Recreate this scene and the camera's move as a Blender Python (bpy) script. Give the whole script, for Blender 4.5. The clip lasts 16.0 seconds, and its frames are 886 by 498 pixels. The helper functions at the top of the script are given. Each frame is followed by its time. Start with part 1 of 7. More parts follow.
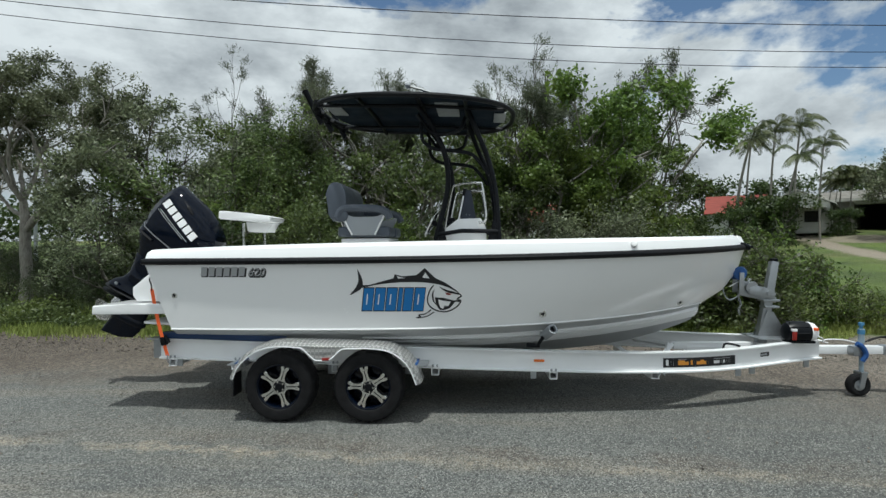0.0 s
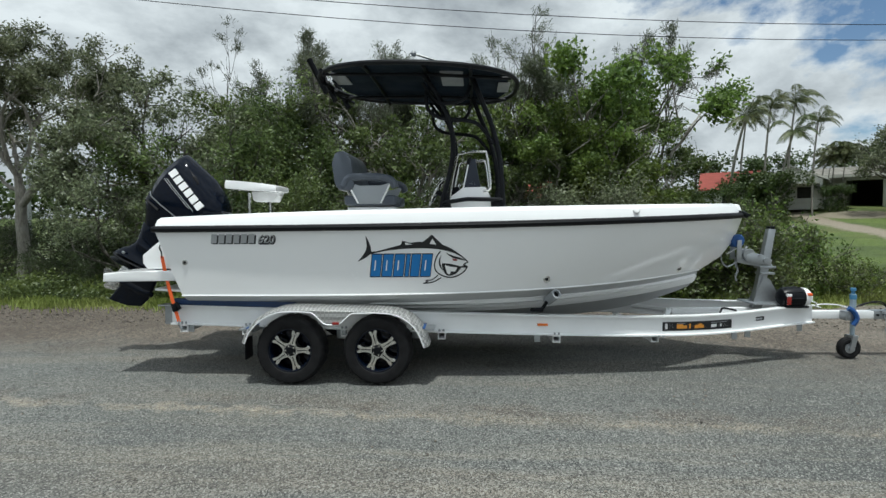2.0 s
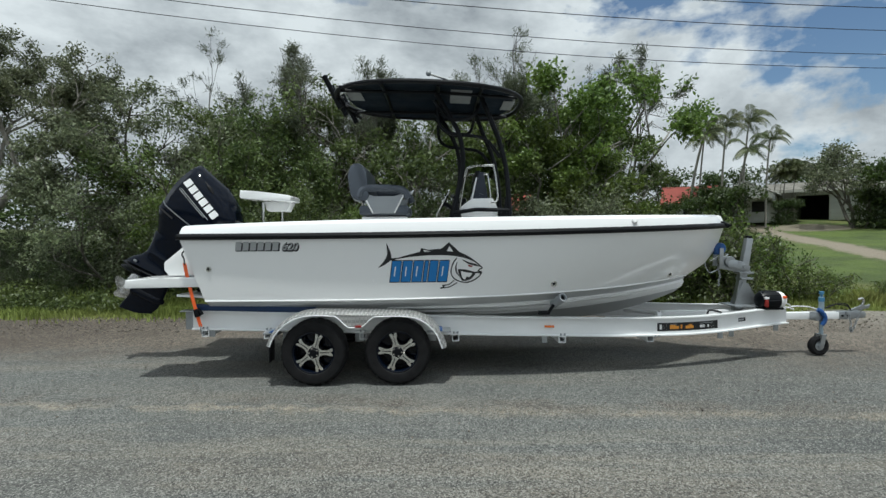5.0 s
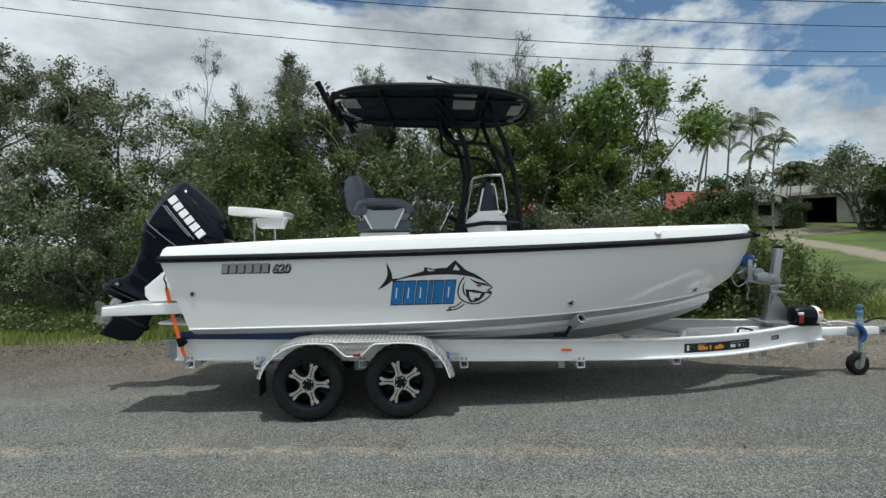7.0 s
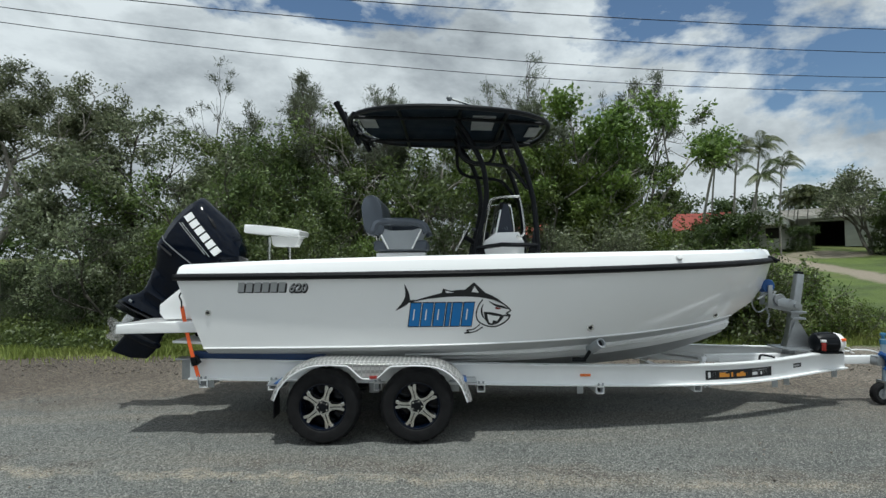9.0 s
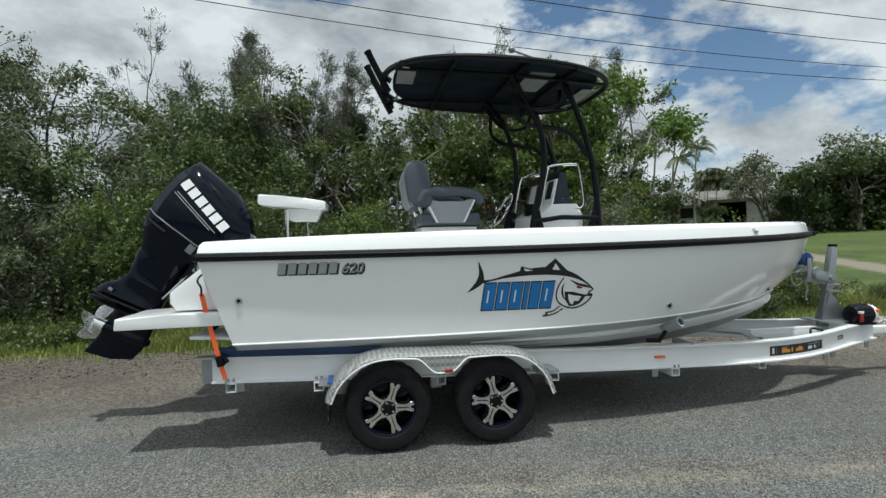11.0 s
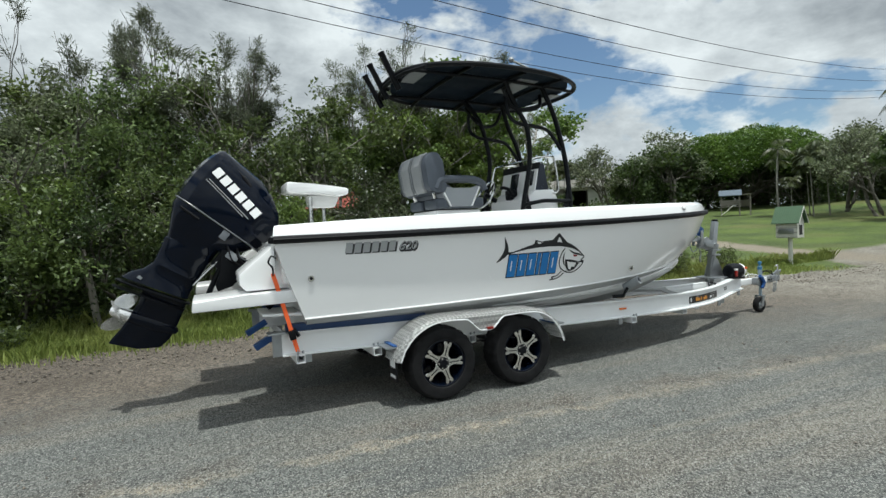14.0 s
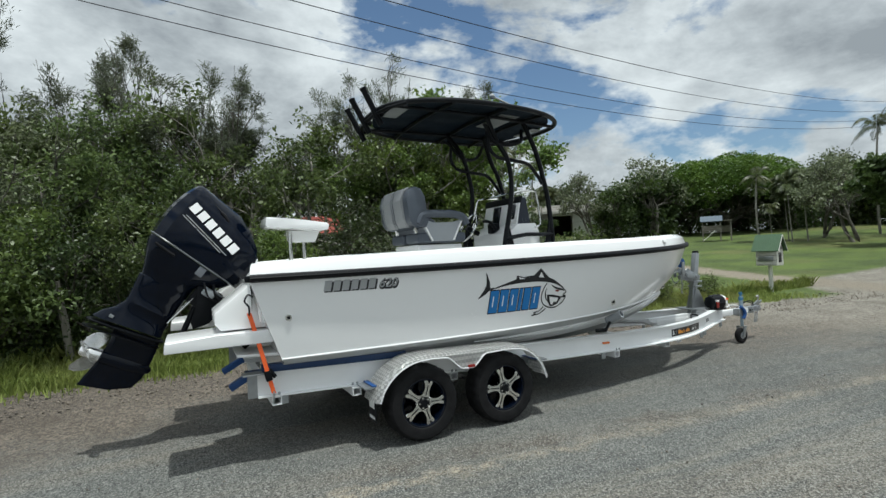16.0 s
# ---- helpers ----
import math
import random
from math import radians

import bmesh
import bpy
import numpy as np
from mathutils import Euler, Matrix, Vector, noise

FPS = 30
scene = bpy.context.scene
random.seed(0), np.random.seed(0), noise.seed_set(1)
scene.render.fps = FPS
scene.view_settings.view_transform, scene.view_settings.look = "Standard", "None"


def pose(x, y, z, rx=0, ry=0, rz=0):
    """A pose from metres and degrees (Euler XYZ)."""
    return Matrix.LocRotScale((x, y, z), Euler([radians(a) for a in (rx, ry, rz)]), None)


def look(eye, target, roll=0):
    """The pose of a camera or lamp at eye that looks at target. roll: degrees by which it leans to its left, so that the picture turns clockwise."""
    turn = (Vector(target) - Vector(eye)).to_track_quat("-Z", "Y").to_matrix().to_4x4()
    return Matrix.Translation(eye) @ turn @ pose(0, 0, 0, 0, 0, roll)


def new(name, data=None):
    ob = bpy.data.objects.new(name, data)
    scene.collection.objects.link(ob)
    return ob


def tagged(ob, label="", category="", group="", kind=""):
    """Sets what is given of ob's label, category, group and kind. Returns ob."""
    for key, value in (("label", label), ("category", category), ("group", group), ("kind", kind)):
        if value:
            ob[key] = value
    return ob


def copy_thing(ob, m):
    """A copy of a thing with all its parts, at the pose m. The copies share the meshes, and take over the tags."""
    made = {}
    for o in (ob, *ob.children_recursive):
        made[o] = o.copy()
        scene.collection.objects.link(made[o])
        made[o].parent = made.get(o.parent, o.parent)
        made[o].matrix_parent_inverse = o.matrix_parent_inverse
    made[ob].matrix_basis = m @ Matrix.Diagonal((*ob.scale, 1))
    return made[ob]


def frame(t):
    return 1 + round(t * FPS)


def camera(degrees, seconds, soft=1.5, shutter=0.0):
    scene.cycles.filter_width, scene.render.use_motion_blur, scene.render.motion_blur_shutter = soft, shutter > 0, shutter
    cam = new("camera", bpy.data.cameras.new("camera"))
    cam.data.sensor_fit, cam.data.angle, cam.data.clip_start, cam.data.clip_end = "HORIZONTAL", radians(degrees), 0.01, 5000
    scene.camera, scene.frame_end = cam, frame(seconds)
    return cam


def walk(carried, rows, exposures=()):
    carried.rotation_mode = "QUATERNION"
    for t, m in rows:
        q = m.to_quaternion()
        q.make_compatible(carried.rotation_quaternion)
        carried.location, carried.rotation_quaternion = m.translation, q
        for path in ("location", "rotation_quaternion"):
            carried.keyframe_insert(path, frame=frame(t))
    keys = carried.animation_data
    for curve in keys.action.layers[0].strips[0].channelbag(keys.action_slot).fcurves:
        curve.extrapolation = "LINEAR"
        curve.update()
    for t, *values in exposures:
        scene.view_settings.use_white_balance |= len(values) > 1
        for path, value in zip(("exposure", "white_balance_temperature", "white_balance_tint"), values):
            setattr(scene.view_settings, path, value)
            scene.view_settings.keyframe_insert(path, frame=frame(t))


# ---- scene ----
cam = camera(80.4, 16.0, soft=1.45)
PATH = [
    (0, (3.178, -6.211, 1.724), (3.011, -4.218, 1.715), -0.4),
    (0.5, (3.154, -6.204, 1.685), (2.975, -4.212, 1.66), -0.4),
    (1, (3.144, -6.18, 1.627), (2.956, -4.189, 1.575), -0.4),
    (1.5, (3.111, -6.192, 1.622), (2.935, -4.201, 1.542), -0.3),
    (2, (3.057, -6.329, 1.613), (2.913, -4.336, 1.52), -0.5),
    (2.5, (2.956, -6.556, 1.612), (2.86, -4.56, 1.528), -0.7),
    (3, (2.714, -6.713, 1.591), (2.673, -4.714, 1.525), -0.9),
    (3.5, (2.566, -6.814, 1.604), (2.551, -4.815, 1.545), -0.9),
    (4, (2.527, -6.853, 1.593), (2.518, -4.854, 1.53), -0.6),
    (4.2, (2.513, -6.858, 1.562), (2.504, -4.859, 1.503), -0.3),
    (6.5, (2.6, -6.237, 1.636), (2.578, -4.238, 1.603), -1.0),
    (7, (2.508, -6.211, 1.662), (2.486, -4.212, 1.648), -1.4),
    (7.5, (2.481, -6.228, 1.694), (2.446, -4.229, 1.708), -1.6),
    (8, (2.456, -6.224, 1.719), (2.414, -4.225, 1.755), -1.3),
    (8.5, (2.397, -6.199, 1.675), (2.353, -4.2, 1.739), -0.9),
    (9, (2.364, -6.162, 1.698), (2.328, -4.163, 1.753), -0.6),
    (9.2, (2.311, -6.103, 1.69), (2.288, -4.104, 1.745), -0.7),
    (11.3, (0.781, -5.286, 1.658), (1.125, -3.316, 1.624), -1.4),
    (11.5, (0.642, -5.239, 1.658), (1.033, -3.278, 1.616), -1.6),
    (12, (0.239, -5.231, 1.698), (0.742, -3.296, 1.639), -2.0),
    (12.5, (-0.046, -5.387, 1.678), (0.558, -3.481, 1.61), -2.3),
    (13, (-0.326, -5.595, 1.671), (0.359, -3.718, 1.594), -2.6),
    (13.5, (-0.666, -5.662, 1.625), (0.083, -3.809, 1.545), -2.8),
    (14, (-0.792, -5.696, 1.612), (0.008, -3.864, 1.537), -2.8),
    (14.5, (-0.766, -5.713, 1.626), (0.064, -3.895, 1.561), -2.8),
    (15, (-0.743, -5.684, 1.66), (0.105, -3.873, 1.618), -2.8),
    (15.5, (-0.716, -5.673, 1.713), (0.138, -3.864, 1.704), -2.8),
    (16, (-0.722, -5.678, 1.731), (0.13, -3.869, 1.744), -2.8),
]
walk(cam, [(t, look(eye, target, roll)) for t, eye, target, roll in PATH],
     exposures=[(0.0, 0.16, 6030, 2.0), (1.0, 0.21, 6030, 2.0), (2.0, 0.27, 6030, 2.0), (4.0, 0.15, 6030, 2.0), (6.5, 0.18, 6030, 2.0), (9.0, 0.15, 6010, 2.0), (11.5, 0.22, 6060, 2.0), (12.5, 0.30, 6100, 2.0), (14.5, 0.36, 6120, 2.0), (16.0, 0.25, 6070, 2.0)])
# ---- world, sun ----
SUN = Vector((0.02, -0.23, 1.0)).normalized()
world = bpy.data.worlds.new("sky")
scene.world = world
world.use_nodes = True
wn, wl = world.node_tree.nodes, world.node_tree.links
wn.clear()
w_out = wn.new("ShaderNodeOutputWorld")
w_sky = wn.new("ShaderNodeTexSky")
w_sky.sky_type, w_sky.sun_disc = "NISHITA", False
w_sky.sun_elevation = math.asin(SUN.z)
w_sky.sun_rotation = math.atan2(SUN.x, SUN.y)
w_sky.air_density, w_sky.dust_density, w_sky.ozone_density = 1.0, 0.6, 2.0
w_bg = wn.new("ShaderNodeBackground")
w_bg.inputs[1].default_value = 0.15
w_co = wn.new("ShaderNodeTexCoord")
w_sep = wn.new("ShaderNodeSeparateXYZ")
wl.new(w_co.outputs["Generated"], w_sep.inputs[0])


def w_math(op, a, b=None, clamp=False):
    n = wn.new("ShaderNodeMath")
    n.operation, n.use_clamp = op, clamp
    for i, v in enumerate((a, b)):
        if v is None:
            continue
        if isinstance(v, (int, float)):
            n.inputs[i].default_value = v
        else:
            wl.new(v, n.inputs[i])
    return n.outputs[0]


# heaped clouds: noise over the direction, flattened towards the horizon
w_cmb = wn.new("ShaderNodeCombineXYZ")
wl.new(w_sep.outputs[0], w_cmb.inputs[0])
wl.new(w_sep.outputs[1], w_cmb.inputs[1])
wl.new(w_math("MULTIPLY", w_sep.outputs[2], 1.9), w_cmb.inputs[2])
w_az = w_math("ARCTAN2", w_sep.outputs[0], w_sep.outputs[1])
w_el = w_math("ARCSINE", w_sep.outputs[2])


def w_lobe(az, el, wide, high):
    """A soft round field about a direction, in degrees."""
    a = w_math("POWER", w_math("ABSOLUTE", w_math("MULTIPLY", w_math("SUBTRACT", w_az, radians(az)), 1 / radians(wide))), 2.0)
    b = w_math("POWER", w_math("ABSOLUTE", w_math("MULTIPLY", w_math("SUBTRACT", w_el, radians(el)), 1 / radians(high))), 2.0)
    return w_math("EXPONENT", w_math("MULTIPLY", w_math("ADD", a, b), -1.0))


def w_noise(scale, detail, rough, shift):
    m = wn.new("ShaderNodeMapping")
    m.inputs["Location"].default_value = shift
    wl.new(w_cmb.outputs[0], m.inputs[0])
    n = wn.new("ShaderNodeTexNoise")
    n.inputs["Scale"].default_value, n.inputs["Detail"].default_value, n.inputs["Roughness"].default_value = scale, detail, rough
    n.inputs["Distortion"].default_value = 0.15
    wl.new(m.outputs[0], n.inputs["Vector"])
    return n.outputs["Fac"]


def w_ramp(fac, stops):
    r = wn.new("ShaderNodeValToRGB")
    while len(r.color_ramp.elements) < len(stops):
        r.color_ramp.elements.new(0.5)
    for e, (p, c) in zip(r.color_ramp.elements, stops):
        e.position, e.color = p, (*c, 1)
    wl.new(fac, r.inputs[0])
    return r.outputs[0]


w_gaps = w_math("ADD", w_math("ADD", w_lobe(48, 11, 15, 5), w_lobe(24, 24, 17, 4.5)), w_math("ADD", w_lobe(40, 17, 9, 3), w_lobe(-14, 27, 9, 3)))
w_cov = w_math("ADD", w_noise(4.2, 10, 0.58, (3.1, 1.4, 0)), w_math("SUBTRACT", 0.16, w_math("MULTIPLY", w_gaps, 0.205)))
cover = w_ramp(w_cov, [(0.47, (0, 0, 0)), (0.56, (1, 1, 1))])
w_tone = w_math("SUBTRACT", w_noise(3.6, 10, 0.60, (3.1, 1.4, 0.22)), w_math("MULTIPLY", w_math("SUBTRACT", w_cov, 0.62), 0.35))
shade = w_ramp(w_tone, [(0.34, (1.85, 1.93, 2.06)), (0.47, (3.0, 3.07, 3.17)), (0.62, (4.5, 4.53, 4.57))])
w_dot = wn.new("ShaderNodeVectorMath")
w_dot.operation = "DOT_PRODUCT"
wl.new(w_co.outputs["Generated"], w_dot.inputs[0])
w_dot.inputs[1].default_value = SUN
w_glow = w_math("ADD", w_math("MULTIPLY", w_math("POWER", w_math("MAXIMUM", w_dot.outputs["Value"], 0.0), 2.0), 0.75), 1.0)
w_lit = wn.new("ShaderNodeVectorMath")
w_lit.operation = "SCALE"
wl.new(shade, w_lit.inputs[0])
wl.new(w_glow, w_lit.inputs["Scale"])
w_mix = wn.new("ShaderNodeMix")
w_mix.data_type = "RGBA"
wl.new(cover, w_mix.inputs[0])
w_deep = wn.new("ShaderNodeVectorMath")
w_deep.operation = "SCALE"
w_deep.inputs["Scale"].default_value = 0.52
wl.new(w_sky.outputs[0], w_deep.inputs[0])
wl.new(w_deep.outputs[0], w_mix.inputs[6])
wl.new(w_lit.outputs[0], w_mix.inputs[7])
wl.new(w_mix.outputs[2], w_bg.inputs[0])
wl.new(w_bg.outputs[0], w_out.inputs[0])

sun_data = bpy.data.lights.new("sun", "SUN")
sun_data.energy, sun_data.angle, sun_data.color = 3.0, radians(1.6), (1.0, 0.95, 0.88)
sun = new("sun", sun_data)
sun.matrix_world = look(SUN * 40, (0, 0, 0))


# ---- materials ----
def material(name):
    m = bpy.data.materials.new(name)
    m.use_nodes = True
    m.node_tree.nodes.clear()
    return m


class Net:
    """A material's node tree, with short ways to add nodes."""

    def __init__(self, name):
        self.mat = material(name)
        self.n, self.l = self.mat.node_tree.nodes, self.mat.node_tree.links
        self.geo = self.n.new("ShaderNodeNewGeometry")
        self.co = self.n.new("ShaderNodeTexCoord")

    def plug(self, v, socket):
        if isinstance(v, (int, float)):
            socket.default_value = v
        elif isinstance(v, tuple):
            socket.default_value = (*v, 1) if len(v) == 3 and len(socket.default_value) == 4 else v
        else:
            self.l.new(v, socket)

    def math(self, op, a, b=0.0, clamp=False):
        n = self.n.new("ShaderNodeMath")
        n.operation, n.use_clamp = op, clamp
        self.plug(a, n.inputs[0])
        self.plug(b, n.inputs[1])
        return n.outputs[0]

    def noise(self, scale, detail=4, rough=0.55, vec=None, dist=0.0, out="Fac"):
        n = self.n.new("ShaderNodeTexNoise")
        n.inputs["Scale"].default_value, n.inputs["Detail"].default_value = scale, detail
        n.inputs["Roughness"].default_value, n.inputs["Distortion"].default_value = rough, dist
        self.l.new(vec if vec is not None else self.co.outputs["Object"], n.inputs["Vector"])
        return n.outputs[out]

    def voronoi(self, scale, out="Distance", vec=None, feature="F1"):
        n = self.n.new("ShaderNodeTexVoronoi")
        n.feature = feature
        n.inputs["Scale"].default_value = scale
        self.l.new(vec if vec is not None else self.co.outputs["Object"], n.inputs["Vector"])
        return n.outputs[out]

    def ramp(self, fac, lo, hi, a=0.0, b=1.0):
        n = self.n.new("ShaderNodeMapRange")
        n.inputs["From Min"].default_value, n.inputs["From Max"].default_value = lo, hi
        n.inputs["To Min"].default_value, n.inputs["To Max"].default_value = a, b
        self.plug(fac, n.inputs[0])
        return n.outputs[0]

    def mix(self, fac, a, b):
        n = self.n.new("ShaderNodeMix")
        n.data_type = "RGBA"
        self.plug(fac, n.inputs[0])
        self.plug(a, n.inputs[6])
        self.plug(b, n.inputs[7])
        return n.outputs[2]

    def bump(self, height, strength=0.3, dist=0.01):
        n = self.n.new("ShaderNodeBump")
        n.inputs["Strength"].default_value, n.inputs["Distance"].default_value = strength, dist
        self.l.new(height, n.inputs["Height"])
        return n.outputs[0]

    def surface(self, colour, rough=0.5, metal=0.0, normal=None, coat=0.0, **extra):
        n = self.n.new("ShaderNodeBsdfPrincipled")
        self.plug(colour, n.inputs["Base Color"])
        self.plug(rough, n.inputs["Roughness"])
        self.plug(metal, n.inputs["Metallic"])
        n.inputs["Coat Weight"].default_value = coat
        n.inputs["Coat Roughness"].default_value = 0.04
        for key, v in extra.items():
            self.plug(v, n.inputs[key.replace("_", " ")])
        if normal is not None:
            self.l.new(normal, n.inputs["Normal"])
        return n.outputs[0]

    def done(self, shader):
        o = self.n.new("ShaderNodeOutputMaterial")
        self.l.new(shader, o.inputs[0])
        return self.mat


def painted(name, colour, rough=0.35, metal=0.0, coat=0.0, dirt=0.12, scale=3.0, grain=60.0, bump=0.05, spec=0.5):
    """A finish with faint grime, uneven gloss and fine relief."""
    k = Net(name)
    g = k.ramp(k.noise(scale, 6, 0.6), 0.35, 0.75)
    fine = k.noise(grain, 3, 0.6)
    c = k.mix(k.math("MULTIPLY", g, dirt), colour, tuple(v * 0.55 for v in colour))
    r = k.math("ADD", k.ramp(g, 0, 1, rough * 0.8, rough * 1.25), k.ramp(fine, 0.3, 0.7, -0.03, 0.03))
    return k.done(k.surface(c, r, metal, k.bump(fine, bump, 0.002), coat, Specular_IOR_Level=spec))


def leaf_material(name, dark, light, tip):
    k = Net(name)
    rnd = k.geo.outputs["Random Per Island"]
    big = k.noise(0.55, 3, 0.5)
    c = k.mix(rnd, dark, light)
    c = k.mix(k.ramp(big, 0.48, 0.72, 0, 0.55), c, tip)
    oi = k.n.new("ShaderNodeObjectInfo")
    hsv = k.n.new("ShaderNodeHueSaturation")
    k.plug(k.ramp(oi.outputs["Random"], 0, 1, 0.82, 1.18), hsv.inputs["Value"])
    k.plug(k.ramp(oi.outputs["Random"], 0, 1, 0.49, 0.51), hsv.inputs["Hue"])
    k.plug(c, hsv.inputs["Color"])
    c = hsv.outputs[0]
    d = k.surface(c, 0.45)
    t = k.n.new("ShaderNodeBsdfTranslucent")
    k.plug(c, t.inputs[0])
    m = k.n.new("ShaderNodeMixShader")
    m.inputs[0].default_value = 0.38
    k.l.new(d, m.inputs[1])
    k.l.new(t.outputs[0], m.inputs[2])
    return k.done(m.outputs[0])


def bark_material(name, a, b):
    k = Net(name)
    m = k.n.new("ShaderNodeMapping")
    m.inputs["Scale"].default_value = (1, 1, 0.25)
    k.l.new(k.co.outputs["Object"], m.inputs[0])
    f = k.noise(14, 6, 0.65, m.outputs[0])
    c = k.mix(k.ramp(f, 0.35, 0.68), a, b)
    c = k.mix(k.ramp(k.noise(2.2, 3), 0.5, 0.7, 0, 0.5), c, (0.30, 0.29, 0.26))
    return k.done(k.surface(c, 0.9, 0, k.bump(f, 0.6, 0.02)))


WHITE = painted("white_gelcoat", (0.86, 0.865, 0.87), 0.22, coat=0.5, dirt=0.06, scale=1.2, grain=25, bump=0.01)
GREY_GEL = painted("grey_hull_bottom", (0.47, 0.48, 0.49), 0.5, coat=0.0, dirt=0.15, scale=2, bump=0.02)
NONSKID = painted("white_deck", (0.74, 0.74, 0.72), 0.6, grain=180, bump=0.3)
RUBBER = painted("black_rubber", (0.010, 0.010, 0.012), 0.6, spec=0.18, grain=90, bump=0.15)
TYRE = painted("tyre_rubber", (0.011, 0.011, 0.012), 0.8, spec=0.18, dirt=0.4, scale=9, grain=120, bump=0.2)
BLACK_GLOSS = painted("black_gloss_paint", (0.002, 0.004, 0.010), 0.08, spec=0.20, dirt=0.2, scale=4, bump=0.01)
BLACK_SATIN = painted("black_powder_coat", (0.003, 0.004, 0.006), 0.45, spec=0.18, dirt=0.3, grain=200, bump=0.1)
CANVAS = painted("navy_black_canvas", (0.003, 0.009, 0.017), 0.85, spec=0.18, dirt=0.3, scale=2, grain=260, bump=0.3)
VINYL_WIN = painted("clouded_vinyl", (0.20, 0.21, 0.215), 0.4, grain=20)
GREY_VINYL = painted("grey_vinyl", (0.062, 0.074, 0.095), 0.5, grain=150, bump=0.2)
LIGHT_VINYL = painted("light_grey_vinyl", (0.26, 0.27, 0.28), 0.5, grain=150, bump=0.2)
GREY_PLASTIC = painted("grey_plastic", (0.30, 0.32, 0.34), 0.4)
ALU_WHITE = painted("pale_mill_aluminium", (0.84, 0.85, 0.86), 0.40, metal=0.10, dirt=0.15, scale=2.5, grain=40, bump=0.04)
GALV = painted("galvanised_steel", (0.40, 0.42, 0.44), 0.38, metal=0.85, dirt=0.35, scale=12, grain=60, bump=0.08)
STEEL = painted("polished_stainless", (0.72, 0.72, 0.70), 0.14, metal=1.0, dirt=0.1, bump=0.01)
PROP_STEEL = painted("bright_propeller_steel", (0.80, 0.80, 0.79), 0.22, metal=0.8, dirt=0.1, bump=0.01)
BLUE = painted("blue_plastic", (0.014, 0.07, 0.24), 0.5, dirt=0.3)
BLUE_INK = painted("blue_vinyl_print", (0.016, 0.176, 0.486), 0.35, dirt=0.05)
BLACK_INK = painted("black_vinyl_print", (0.010, 0.011, 0.014), 0.35, dirt=0.05)
GREY_INK = painted("grey_vinyl_print", (0.36, 0.37, 0.38), 0.35, dirt=0.05)
NAVY = painted("navy_skid_strip", (0.006, 0.03, 0.10), 0.5, dirt=0.3)
NAVY_VINYL = painted("navy_cover_vinyl", (0.010, 0.016, 0.032), 0.55, grain=160, bump=0.2)
SEAM_GREY = painted("satin_grey_trim", (0.13, 0.14, 0.155), 0.35)
PALE_BLUE = painted("faded_blue_plastic", (0.06, 0.20, 0.36), 0.5, dirt=0.3)
WHITE_INK = painted("white_vinyl_print", (0.82, 0.82, 0.82), 0.35, dirt=0.05)
ORANGE = painted("orange_webbing", (0.85, 0.13, 0.025), 0.7, grain=200, bump=0.3)
AMBER = painted("amber_lens", (0.75, 0.18, 0.03), 0.2, coat=0.5)
RED = painted("red_lens", (0.24, 0.014, 0.010), 0.25, coat=0.4)
YELLOW_INK = painted("orange_print", (0.80, 0.33, 0.04), 0.4)
WOOD = painted("grey_timber", (0.21, 0.195, 0.165), 0.85, dirt=0.6, scale=8, grain=40, bump=0.5)
BARK = bark_material("grey_bark", (0.16, 0.145, 0.125), (0.36, 0.34, 0.30))
BARK_DARK = bark_material("dark_shrub_bark", (0.045, 0.040, 0.033), (0.13, 0.12, 0.10))
BARK_PALM = bark_material("palm_bark", (0.13, 0.125, 0.11), (0.26, 0.25, 0.22))
LEAF_A = leaf_material("shrub_leaves", (0.032, 0.052, 0.017), (0.150, 0.200, 0.064), (0.20, 0.25, 0.065))
LEAF_B = leaf_material("grey_green_leaves", (0.070, 0.088, 0.050), (0.230, 0.262, 0.150), (0.24, 0.27, 0.14))
LEAF_C = leaf_material("bright_leaves", (0.042, 0.076, 0.018), (0.170, 0.245, 0.052), (0.26, 0.33, 0.065))
LEAF_PALM = leaf_material("palm_fronds", (0.030, 0.045, 0.020), (0.115, 0.14, 0.055), (0.17, 0.17, 0.06))
LEAF_FAR = leaf_material("far_leaves", (0.018, 0.034, 0.010), (0.075, 0.112, 0.032), (0.10, 0.14, 0.03))
LEAF_D = leaf_material("sunlit_canopy_leaves", (0.030, 0.062, 0.011), (0.12, 0.19, 0.032), (0.17, 0.235, 0.045))
# darker leaf colour that stands for shade below the tree crowns
LEAF_SHADE = leaf_material("shade_darkened_leaves", (0.016, 0.030, 0.011), (0.070, 0.100, 0.034), (0.09, 0.12, 0.04))
LEAF_E = leaf_material("grey_needles", (0.045, 0.058, 0.036), (0.15, 0.17, 0.105), (0.18, 0.19, 0.11))
GRASS = leaf_material("grass_blades", (0.15, 0.20, 0.045), (0.39, 0.45, 0.13), (0.50, 0.48, 0.19))


